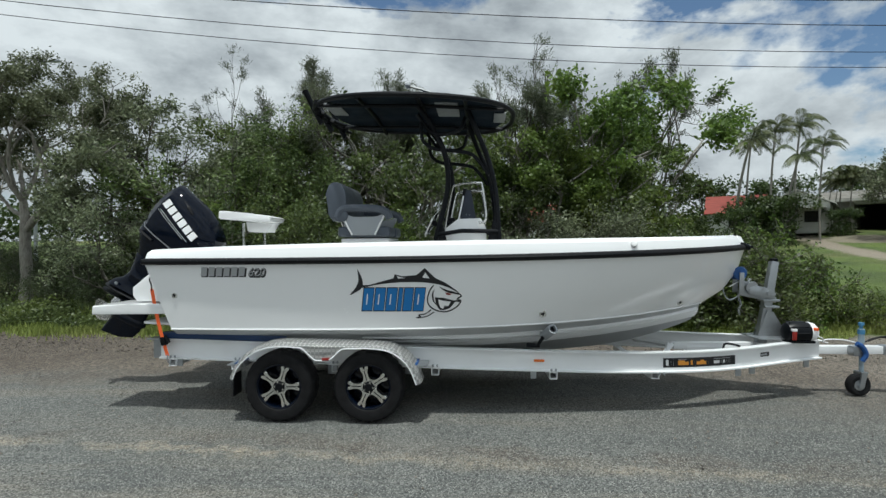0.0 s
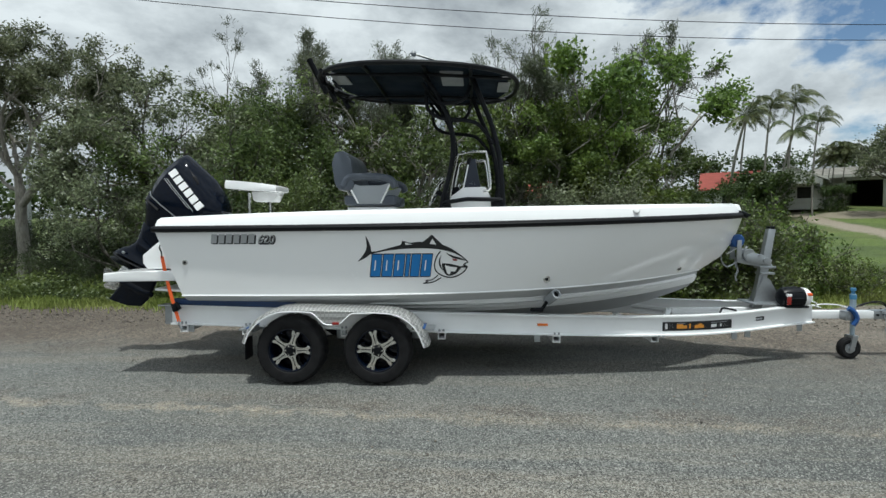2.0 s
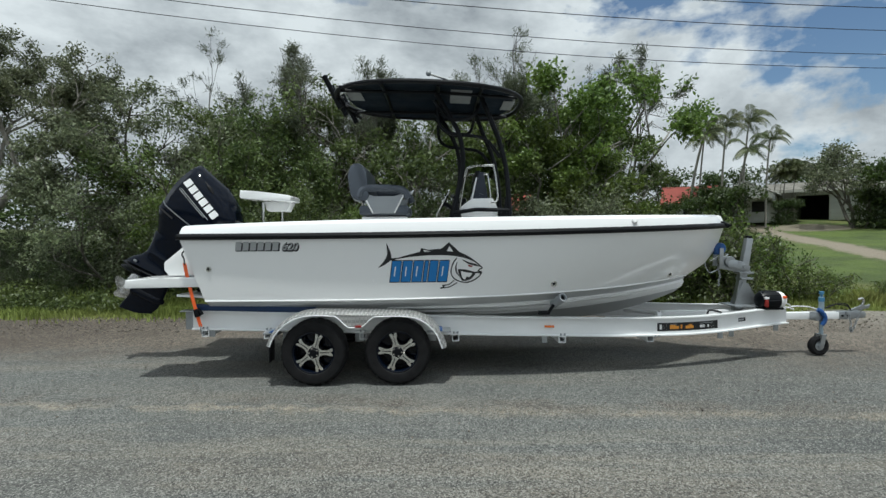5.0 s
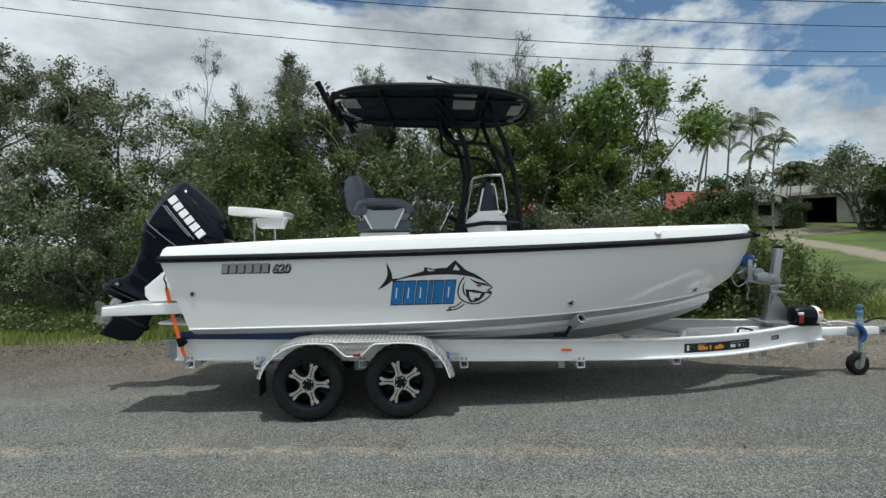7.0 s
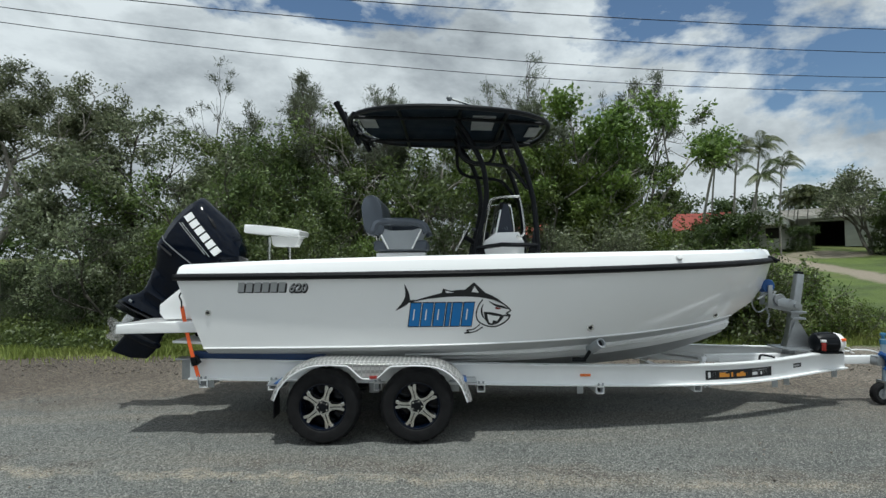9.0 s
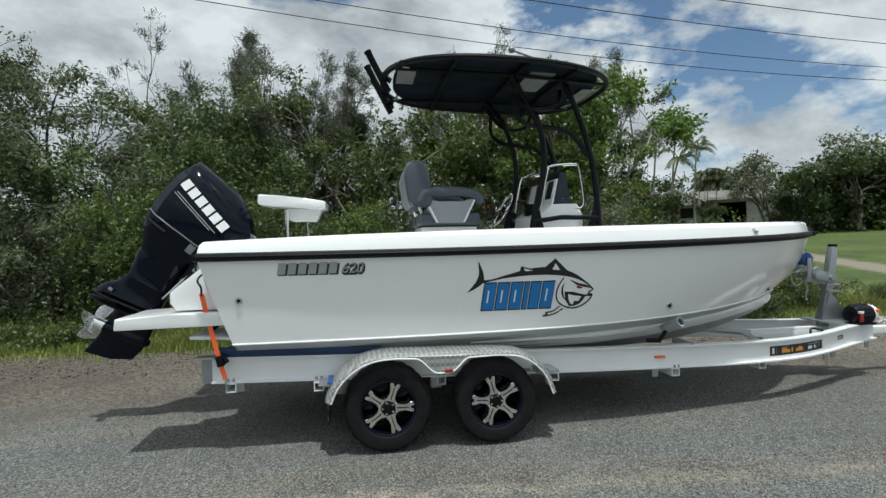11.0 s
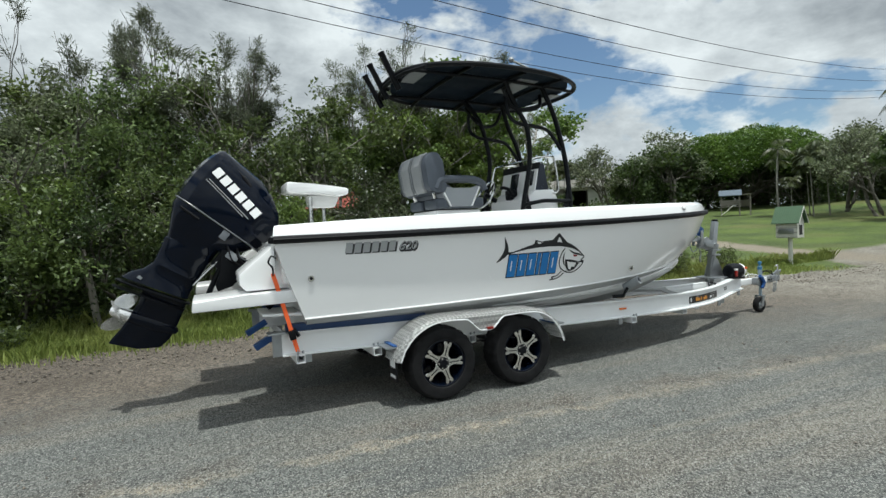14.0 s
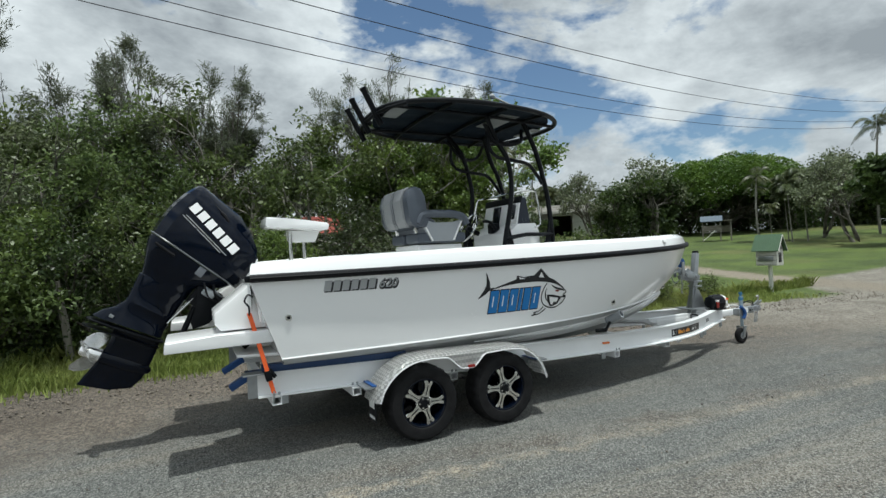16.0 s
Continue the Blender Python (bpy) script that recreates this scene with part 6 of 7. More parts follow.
def leaf_arrays(rng, centres, size, slim, rise=0.85):
    """One folded leaf at each centre; its face leans towards the sky."""
    n = len(centres)
    up = rng.normal(size=(n, 3)) + np.array([0, 0, rise])
    up /= np.linalg.norm(up, axis=1)[:, None]
    d = np.cross(up, rng.normal(size=(n, 3)))
    d /= np.linalg.norm(d, axis=1)[:, None] + 1e-9
    s = np.cross(up, d)
    ln = size * rng.uniform(0.55, 1.35, n)[:, None]
    w = ln * slim
    v = np.stack([centres - d * ln * 0.5, centres + s * w * 0.5 + up * ln * 0.12, centres + d * ln * 0.5 - up * ln * 0.1, centres - s * w * 0.5 + up * ln * 0.12], 1).reshape(-1, 3)
    return v, np.arange(n * 4).reshape(-1, 4)


def needle_arrays(rng, roots, aims, length, width):
    """Fine drooping needles that fan out from their twigs."""
    n = len(roots)
    d = aims * 0.9 + rng.normal(size=(n, 3)) * 0.55 + np.array([0, 0, 0.25])
    d /= np.linalg.norm(d, axis=1)[:, None] + 1e-9
    s = np.cross(d, rng.normal(size=(n, 3)))
    s /= np.linalg.norm(s, axis=1)[:, None] + 1e-9
    ln = length * rng.uniform(0.5, 1.3, n)[:, None]
    mid = roots + d * ln * 0.5
    tip = roots + d * ln + np.array([0, 0, -0.22]) * ln
    v = np.stack([roots, mid + s * width * 0.5, tip, mid - s * width * 0.5], 1).reshape(-1, 3)
    return v, np.arange(n * 4).reshape(-1, 4)


def grow(rng, start, aim, length, radius, depth, out, tips, bend=0.25, forks=(3, 5), spread=0.75, lift=0.15, shrink=0.66):
    """Limbs that fork; fills out with (points, radii) and tips with twig ends."""
    k = 6
    pts, p, d = [start], start.copy(), aim / np.linalg.norm(aim)
    for _ in range(k):
        d = d + rng.normal(size=3) * bend / 2 + np.array([0, 0, lift * 0.2])
        d /= np.linalg.norm(d)
        p = p + d * length / k
        pts.append(p.copy())
    rad = np.linspace(radius, radius * 0.55, k + 1)
    out.append((np.array(pts), rad, depth))
    if depth == 0:
        tips.extend(np.concatenate([q, d]) for q in pts[2:])
        return
    n = rng.integers(*forks)
    for i in range(n):
        at = pts[int(rng.integers(3, k + 1))] if i else pts[-1]
        q = rng.normal(size=3)
        q -= d * q.dot(d)
        q /= np.linalg.norm(q) + 1e-9
        a = d * rng.uniform(0.5, 1.0) + q * spread * rng.uniform(0.6, 1.2) + np.array([0, 0, lift])
        grow(rng, at.copy(), a, length * shrink * rng.uniform(0.75, 1.2), radius * 0.5, depth - 1, out, tips, bend, forks, spread, lift, shrink)


def make_tree(seed, name, label, category, height, trunk_r, leaf_mat, leaves, leaf_size, slim=0.42, stems=1, depth=3, spread=0.75, lift=0.2, cloud=0.35, first=0.36, flat=1.0, bark=None, group="", lean=0.12, low=0, keep=1.0, needles=False, bend=0.22, tuft_size=1.1, from_z=0.0):
    rng = np.random.default_rng(seed)
    limbs, tips = [], []
    for s in range(stems):
        a = np.array([rng.normal() * lean * (1 + 1.5 * (stems > 1)), rng.normal() * lean * (1 + 1.5 * (stems > 1)), 1.0])
        st = np.array([rng.normal() * 0.18, rng.normal() * 0.18, -0.1]) if stems > 1 else np.array([0, 0, -0.1])
        grow(rng, st, a, height * first, trunk_r, depth, limbs, tips, bend, (3, 5), spread, lift)
    tips = np.array(tips)
    k = height / np.quantile(tips[:, 2], 0.995)
    size = np.array([k * flat, k * flat, k])
    limbs = [(pts * size, rad, dep) for pts, rad, dep in limbs]
    tips[:, :3] *= size
    return clothe(rng, seed, name, label, category, group, limbs, tips, bark or BARK, leaf_mat, leaves, leaf_size, slim, cloud, keep, needles, tuft_size, low * height, from_z * height, height * 0.38)


def clothe(rng, seed, name, label, category, group, limbs, tips, bark, leaf_mat, leaves, leaf_size, slim, cloud, keep, needles, tuft_size, low, from_z, reach):
    """Skins the limbs and hangs the leaves in tufts on the twigs."""
    verts, faces, base = [], [], 0
    for pts, rad, dep in limbs:
        step = 3 if dep == 0 else (2 if dep == 1 else 1)
        v, f = tube_arrays(pts[::step], np.maximum(rad[::step], 0.006), 8 if dep >= 2 else (5 if dep == 1 else 3), base)
        verts.append(v)
        faces.append(f)
        base += len(v)
    tree = thing(name, label=label, category=category, group=group)
    sheet("trunk", np.concatenate(verts), np.concatenate(faces), bark, tree, smooth=True)
    tips = tips[tips[:, 2] > from_z]
    if keep < 1:
        # leaves gather in tufts, with bare twigs between
        tuft = np.array([noise.noise(Vector(q[:3]) * tuft_size + Vector((seed, 0, 0))) for q in tips]) + rng.uniform(-0.2, 0.2, len(tips))
        tips = tips[tuft > np.quantile(tuft, 1 - keep)]
    pick = tips[rng.integers(0, len(tips), leaves)]
    c = pick[:, :3] + rng.normal(size=(leaves, 3)) * cloud * np.array([1, 1, 0.75])
    if low:
        m = int(leaves * 0.24)
        r = np.sqrt(rng.uniform(0, 1, m)) * reach
        a = rng.uniform(0, 2 * np.pi, m)
        c[:m] = np.stack([r * np.cos(a), r * np.sin(a), rng.uniform(0.05, low, m)], 1)
        lump = np.array([noise.noise(Vector(q) * 1.3) for q in c[:m]])
        c[:m][lump < -0.1] += rng.normal(size=(int((lump < -0.1).sum()), 3)) * 0.3
    c[:, 2] = np.abs(c[:, 2]) + 0.02
    v, f = needle_arrays(rng, c, pick[:, 3:], leaf_size, slim) if needles else leaf_arrays(rng, c, leaf_size, slim)
    sheet("crown", v, f, leaf_mat, tree)
    return tree


def make_big_tree():
    rng = np.random.default_rng(53)
    limbs, tips = [], []
    trunk = np.array([(0, 0, -0.1), (0.05, 0, 0.9), (-0.05, 0.05, 1.8), (0.02, 0, 2.6), (-0.05, 0, 3.2)])
    limbs.append((trunk, np.array([0.20, 0.165, 0.15, 0.14, 0.10]), 3))
    side = np.array([(0.02, 0, 2.3), (0.45, -0.05, 2.75), (0.95, 0.0, 3.3)])
    limbs.append((side, np.array([0.12, 0.105, 0.09]), 3))
    for at, aim, ln in (((-0.05, 0, 3.15), (-0.75, 0.1, 0.9), 1.9), ((-0.05, 0, 3.15), (-0.2, -0.5, 1.1), 1.9), ((0.0, 0, 2.7), (-1.0, 0.4, 0.45), 1.9), ((-0.05, 0, 3.15), (0.25, 0.4, 1.2), 2.1), ((0.95, 0, 3.3), (0.55, 0.2, 1.2), 2.0), ((0.95, 0, 3.3), (1.1, -0.2, 0.7), 1.9), ((0.75, 0, 3.05), (1.2, 0.1, 0.10), 2.0), ((0.95, 0, 3.3), (0.3, -0.6, 1.1), 1.9), ((-0.05, 0, 3.15), (-0.5, 0.3, 1.2), 2.1)):
        grow(rng, np.array(at, dtype=float), np.array(aim, dtype=float), ln, 0.075, 3, limbs, tips, 0.24, (3, 5), 0.85, 0.12, 0.68)
    return clothe(rng, 4, "tree", "spreading grey-barked tree with a forked trunk", "tree", "", limbs, np.array(tips), BARK, LEAF_B, 46000, 0.105, 0.45, 0.12, 0.72, False, 0.9, 0, 3.7, 1)


def place(src, x, y, scale, turn, flip=1, z=None):
    ob = copy_thing(src, pose(x, y, ground_z(x, y) - 0.03 if z is None else z, 0, 0, turn))
    ob.scale = (scale * flip, scale, scale)
    return ob


def drop_source(ob):
    for o in (*ob.children_recursive, ob):
        bpy.data.objects.remove(o)


def plant_verge():
    shrub = dict(name="shrub", category="shrub", group="verge shrubs")
    verge = dict(name="tree", category="tree", group="verge trees")
    bush = [make_tree(11 + i, label=("dense dark green shrub at the road verge", "bright green leafy shrub at the road verge", "tangled olive-green shrub at the road verge", "verge shrub with shade put into its darkened leaf colour")[i], height=4.0, trunk_r=0.06, leaf_mat=(LEAF_A, LEAF_C, LEAF_B, LEAF_SHADE)[i], leaves=(11500, 11500, 11500, 8500)[i], leaf_size=0.112, slim=0.45, stems=5, depth=3, spread=0.95, lift=0.06, cloud=0.16, low=0.55, keep=0.7, bark=BARK_DARK, **shrub) for i in range(4)]
    tall = [make_tree(31 + i, label="tall thin grey-green tree with open feathery crown", height=7.0, trunk_r=0.10, leaf_mat=LEAF_E, leaves=16000, leaf_size=0.175, slim=0.018, keep=0.42, stems=2, depth=4, spread=0.66, lift=0.14, cloud=0.07, first=0.42, flat=0.62, needles=True, from_z=0.55, tuft_size=1.4, bend=0.3, bark=BARK_DARK, **verge) for i in range(4)]
    leafy = [make_tree(47 + i, label="leafy bright green tree with pale forked trunks", height=6.2, trunk_r=0.12, leaf_mat=(LEAF_C, LEAF_A)[i], leaves=(12500, 7500)[i], leaf_size=0.145, slim=0.5, keep=(0.55, 0.36)[i], stems=2, depth=3, spread=0.85, lift=0.16, cloud=0.18, first=0.32, from_z=0.3, tuft_size=1.5, **verge) for i in range(2)]
    big = make_big_tree()
    big.matrix_basis = pose(-10.8, 8.6, 0, 0, 0, 0)
    second = make_tree(58, "tree", "rounded grey-green tree behind the verge shrubs", "tree", 5.6, 0.14, LEAF_B, 36000, 0.115, 0.42, stems=3, depth=4, spread=0.95, lift=0.06, cloud=0.15, first=0.26, flat=0.85, keep=0.75, bark=BARK_DARK)
    second.matrix_basis = pose(-5.4, 8.8, 0, 0, 0, 10)
    third = make_tree(61, "tree", "broad green tree leafy down to the verge grass", "tree", 5.2, 0.11, LEAF_A, 34000, 0.11, 0.45, stems=4, depth=4, spread=0.95, lift=0.06, cloud=0.16, first=0.26, flat=0.8, keep=0.75, low=0.5, bark=BARK_DARK)
    third.matrix_basis = pose(-3.5, 8.0, 0, 0, 0, 140)
    rng = random.Random(5)
    rows = ((6.6, 13, -12.5, 7.6, 0.55, 0.76), (8.6, 11, -15, 7.4, 0.66, 0.90), (11.5, 8, -19, 7.6, 0.76, 1.0))
    for row, (y0, n, xa, xb, s0, s1) in enumerate(rows):
        for i in range(n):
            x = xa + (xb - xa) * (i + rng.uniform(-0.3, 0.3)) / (n - 1)
            if row == 0 and -14.5 < x < -6.0:
                continue
            s = rng.uniform(s0, s1) * (0.58 if -15 < x < -7.0 else (0.62 if -1.5 < x < 5.0 and row else (0.8 if x > 5.5 else 1)))
            back = 2.0 if -15 < x < -7.4 and row == 1 else 0.0
            # the shade-coloured shrub goes far left and into the front row
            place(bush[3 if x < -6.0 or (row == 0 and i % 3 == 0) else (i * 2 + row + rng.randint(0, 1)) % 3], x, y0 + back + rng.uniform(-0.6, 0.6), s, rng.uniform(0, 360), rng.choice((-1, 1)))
    spots = ((-1.7, 10.0, 7.7), (-1.0, 10.4, 6.6), (0.0, 10.0, 7.3), (0.9, 10.2, 6.3), (1.9, 10.6, 5.4), (3.8, 10.0, 7.3), (4.6, 10.4, 6.0), (5.6, 10.0, 7.1), (6.7, 10.0, 7.5))
    for k, (x, y, h) in enumerate(spots):
        place(tall[k % 4], x, y, h / 7.0, 77 * k, 1 if k % 2 else -1)
    for x, y, h, t, k in (((7.0, 8.8, 6.2, 10, 0), (8.0, 8.8, 3.9, 120, 1), (5.9, 8.5, 5.1, 200, 0), (0.3, 8.7, 5.6, 260, 1), (-2.4, 8.8, 5.7, 80, 1), (4.6, 8.7, 4.8, 310, 0), (-0.9, 9.0, 4.4, 30, 1), (3.4, 9.4, 4.7, 230, 1), (6.4, 8.2, 4.2, 290, 0), (7.2, 9.2, 4.6, 60, 1))):
        place(leafy[k], x, y, h / 6.2, t)
    low = [make_tree(71 + i, "shrub", ("low straggling dark green shrub in long grass", "low straggling bright green shrub in long grass")[i], "shrub", 1.9, 0.012, (LEAF_A, LEAF_C)[i], (7000, 4200)[i], (0.085, 0.095)[i], 0.5, stems=(7, 9)[i], depth=3, spread=1.1, lift=0.05, cloud=(0.10, 0.08)[i], low=(0.6, 0.2)[i], bark=BARK_DARK, group="low shrubs") for i in range(2)]
    for x, y, s, t, k in ((8.6, 5.0, 0.95, 0, 0), (9.5, 5.3, 0.85, 90, 1), (10.5, 5.0, 0.55, 200, 1), (7.9, 5.6, 1.1, 300, 0), (11.5, 5.6, 0.40, 20, 1), (9.0, 6.2, 1.12, 150, 1), (7.0, 5.5, 0.9, 40, 0), (8.3, 5.4, 1.0, 240, 1), (12.6, 4.9, 0.40, 80, 1), (7.4, 5.0, 0.75, 10, 1)):
        place(low[k], x, y, s, t)
    # small shrubs below the big tree, its shade painted into their leaves
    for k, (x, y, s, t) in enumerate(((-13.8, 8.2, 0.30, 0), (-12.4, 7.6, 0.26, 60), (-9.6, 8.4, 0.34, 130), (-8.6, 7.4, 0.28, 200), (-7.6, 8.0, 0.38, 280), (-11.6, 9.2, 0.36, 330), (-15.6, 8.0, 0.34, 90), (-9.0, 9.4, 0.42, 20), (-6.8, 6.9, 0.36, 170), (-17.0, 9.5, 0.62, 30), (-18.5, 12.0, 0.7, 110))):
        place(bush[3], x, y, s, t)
    for src in (*bush, *tall, *leafy, *low):
        drop_source(src)


plant_verge()


def make_grass():
    rng = np.random.default_rng(3)
    n = 64000
    x = rng.uniform(-16, 15, n)
    y = 4.0 - 0.25 * np.clip((-x) / 3, 0, 1) + np.abs(rng.normal(0, 1.0, n)) + 0.22 * np.sin(x * 1.3) + 0.18 * np.sin(x * 3.7 + 1.0)
    y = np.where(x > 11, y - 1.1 * (x - 11) / 3.6 * rng.uniform(0.3, 1.0, n), y)
    x[:17000] = rng.uniform(-6.5, -0.3, 17000)
    keep = (x < 15.6) & ((x > -5.2) | (rng.uniform(0, 1, n) < 0.35)) & (rng.uniform(0, 1, n) > np.clip((x - 12.0) / 3.6, 0, 0.92))
    x, y = x[keep], y[keep]
    n = len(x)
    tuft = 0.6 + 0.75 * np.array([noise.noise(Vector((a * 0.8, b * 1.4, 3.0))) for a, b in zip(x, y)])
    h = rng.uniform(0.07, 0.42, n) * np.where((x > -6.5) & (x < -0.3), 1.25, 1.0) * np.clip(tuft, 0.25, 1.3) * (0.6 + 0.6 * np.clip((y - 4.2) / 1.0, 0, 1))
    a = rng.uniform(0, 2 * np.pi, n)
    lean = rng.uniform(0.05, 0.6, n) * h
    w = rng.uniform(0.006, 0.014, n)
    p = np.stack([x, y, np.zeros(n) - 0.005], 1)
    s = np.stack([np.cos(a), np.sin(a), np.zeros(n)], 1)
    f = np.stack([-np.sin(a), np.cos(a), np.zeros(n)], 1)
    top = p + f * lean[:, None] + np.array([0, 0, 1]) * h[:, None]
    mid = p + f * lean[:, None] * 0.35 + np.array([0, 0, 1]) * (h * 0.6)[:, None]
    v = np.stack([p - s * w[:, None], p + s * w[:, None], mid + s * w[:, None] * 0.8, top, mid - s * w[:, None] * 0.8], 1).reshape(-1, 3)
    q = np.arange(n * 5).reshape(-1, 5)
    g = sheet("grass", v, q, GRASS)
    tagged(g, "long green and straw-coloured verge grass", "grass", kind="stuff")


make_grass()


def make_weeds():
    """Low leafy plants along the verge under the big trees."""
    rng = np.random.default_rng(14)
    n = 26000
    x = rng.uniform(-16, -3.6, n)
    y = 4.15 + np.abs(rng.normal(0, 1.1, n)) + 0.2 * np.sin(x * 1.7)
    clump = np.array([noise.noise(Vector((a * 1.1, b * 1.3, 8.0))) for a, b in zip(x, y)])
    z = rng.uniform(0.02, 1.0, n) * np.clip(0.22 + 0.42 * clump + 0.14 * (y - 4.2), 0.05, 0.75)
    v, f = leaf_arrays(rng, np.stack([x, y, z], 1), 0.085, 0.5, 1.2)
    tagged(sheet("weeds", v, f, LEAF_A), "low dark green leafy weeds along the verge", "weeds", kind="stuff")


make_weeds()


def make_rough_grass():
    """Ragged taller grass and weeds between the track and the drawbar."""
    rng = np.random.default_rng(23)
    n = 8000
    x = rng.uniform(10.5, 17.6, n)
    y = 4.35 + (x - 10.5) * 0.06 + np.abs(rng.normal(0, 0.6, n))
    clump = np.array([noise.noise(Vector((a * 0.9, b * 1.1, 2.0))) for a, b in zip(x, y)])
    h = rng.uniform(0.08, 0.36, n) * np.clip(0.7 + 1.1 * clump, 0.15, 1.3)
    a = rng.uniform(0, 2 * np.pi, n)
    s = np.stack([np.cos(a), np.sin(a), np.zeros(n)], 1) * rng.uniform(0.005, 0.012, n)[:, None]
    f = np.stack([-np.sin(a), np.cos(a), np.zeros(n)], 1) * (rng.uniform(0.1, 0.7, n) * h)[:, None]
    p = np.stack([x, y, np.array([ground_z(u, w) for u, w in zip(x, y)]) - 0.01], 1)
    up = np.stack([np.zeros(n), np.zeros(n), h], 1)
    v = np.stack([p - s, p + s, p + f * 0.4 + up * 0.6 + s * 0.8, p + f + up, p + f * 0.4 + up * 0.6 - s * 0.8], 1).reshape(-1, 3)
    tagged(sheet("rough_grass", v, np.arange(n * 5).reshape(-1, 5), GRASS), "ragged uncut grass round the letter box post", "grass", kind="stuff")


make_rough_grass()


# ---- distance: palms, houses, lawn trees ----
def make_palm(seed, height, lean, label, fronds=12, size=2.6, thick=0.11):
    rng = np.random.default_rng(seed)
    pm = thing("palm_tree", label=label, category="palm", group="garden palms")
    t = np.linspace(0, 1, 10)
    pts = np.stack([lean * t ** 2, 0.2 * np.sin(3 * t) * lean, height * t - 0.1], 1)
    v, f = tube_arrays(pts, np.linspace(thick, thick * 0.6, 10), 9, 0)
    sheet("trunk", v, f, BARK_PALM, pm, smooth=True)
    vs, fs, base = [], [], 0
    head = pts[-1]
    for i in range(fronds):
        a = 2 * math.pi * i / fronds + rng.uniform(-0.25, 0.25)
        up = rng.uniform(0.1, 1.9)
        n = 16
        s = np.linspace(0, 1, n)
        ln = size * rng.uniform(0.8, 1.1)
        # the wind carries the fronds one way
        out = np.array([math.cos(a) + 0.42, math.sin(a) - 0.1, 0.0])
        out /= np.linalg.norm(out)
        mid = head + out * (s * ln)[:, None] * (0.85 - 0.15 * s)[:, None] + np.array([0, 0, 1.0]) * (ln * (up * s - (0.55 + 0.5 * up) * s ** 2))[:, None]
        v, f = tube_arrays(mid, np.linspace(0.03, 0.008, n), 4, base)
        vs.append(v)
        fs.append(f)
        base += len(v)
        d = np.gradient(mid, axis=0)
        d /= np.linalg.norm(d, axis=1)[:, None]
        side = np.cross(d, np.array([0, 0, 1.0]))
        side /= np.linalg.norm(side, axis=1)[:, None] + 1e-9
        for sg in (-1, 1):
            for k in np.linspace(1, n - 1.01, 26):
                j = int(k)
                p = mid[j] + (mid[min(j + 1, n - 1)] - mid[j]) * (k - j)
                w = 0.62 * math.sin(math.pi * min(1, 0.18 + 0.8 * k / n)) * rng.uniform(0.8, 1.15)
                q = p + side[j] * sg * w * 0.75 + d[j] * w * 0.45 + np.array([0.22 * w, 0, -0.62 * w])
                m = (p + q) / 2 + np.array([0, 0, 0.05])
                e = d[j] * 0.036
                vs.append(np.array([p - e * 0.3, m - e, q, m + e]))
                fs.append(np.arange(4)[None, :] + base)
                base += 4
    sheet("crown", np.concatenate(vs), np.concatenate(fs), LEAF_PALM, pm)
    return pm


def wall_block(name, parent, lo, hi, mat, bevel=0.0):
    bm = bm_new()
    box(bm, lo, hi, bevel)
    return part(name, bm, mat, parent, smooth=0)


def far_material(name, a, b, scale, axis=1):
    k = Net(name)
    m = k.n.new("ShaderNodeMapping")
    m.inputs["Scale"].default_value = (0.15, 1, 1) if axis == 1 else (1, 0.15, 1)
    k.l.new(k.co.outputs["Object"], m.inputs[0])
    f = k.noise(scale, 5, 0.6, m.outputs[0])
    return k.done(k.surface(k.mix(k.ramp(f, 0.3, 0.7), a, b), 0.8, 0, k.bump(f, 0.3, 0.03)))


ROOF_PALE = far_material("pale_weathered_roofing", (0.20, 0.19, 0.17), (0.32, 0.305, 0.28), 5)
ROOF_EDGE = far_material("weathered_roof_ribs", (0.30, 0.29, 0.26), (0.44, 0.42, 0.38), 5)
ROOF_RED = far_material("red_roofing", (0.17, 0.030, 0.020), (0.26, 0.05, 0.034), 4)
WALL_PALE = far_material("pale_render", (0.44, 0.45, 0.43), (0.56, 0.57, 0.54), 3)
WALL_STONE = far_material("grey_block_wall", (0.26, 0.25, 0.22), (0.38, 0.36, 0.32), 8)
DARK_IN = painted("dark_interior", (0.02, 0.02, 0.02), 0.9)
GREEN_TIN = painted("green_painted_tin", (0.075, 0.135, 0.075), 0.5, dirt=0.3, scale=4)
OFFWHITE = painted("chalky_white_paint", (0.62, 0.62, 0.57), 0.7, dirt=0.5, scale=6)


def gable_roof(parent, x0, x1, y0, y1, z, rise, mat, over=0.4, courses=0):
    """A pitched roof with its ridge along x, in two slabs, and course battens if asked."""
    ym = (y0 + y1) / 2
    for s, ye in ((-1, y0 - over), (1, y1 + over)):
        bm = bm_new()
        drop = rise * over / (ym - y0)
        rows = [[(x, ym, z + rise), (x, ye, z - drop), (x, ye, z - drop + 0.08), (x, ym, z + rise + 0.08)] for x in (x0 - over, x1 + over)]
        loft(bm, [[Vector(p) for p in r] for r in rows])
        r = part("roof", bm, mat, parent, smooth=0)
        for i in range(courses):
            k = (i + 0.5) / courses
            bm = bm_new()
            yy, zz = ym + (ye - ym) * k, z + rise + 0.08 - (rise + drop) * k
            box(bm, (x0 - over, yy - 0.05, zz - 0.02), (x1 + over, yy + 0.05, zz + 0.06))
            part("roof_course", bm, ROOF_EDGE, r, smooth=0)


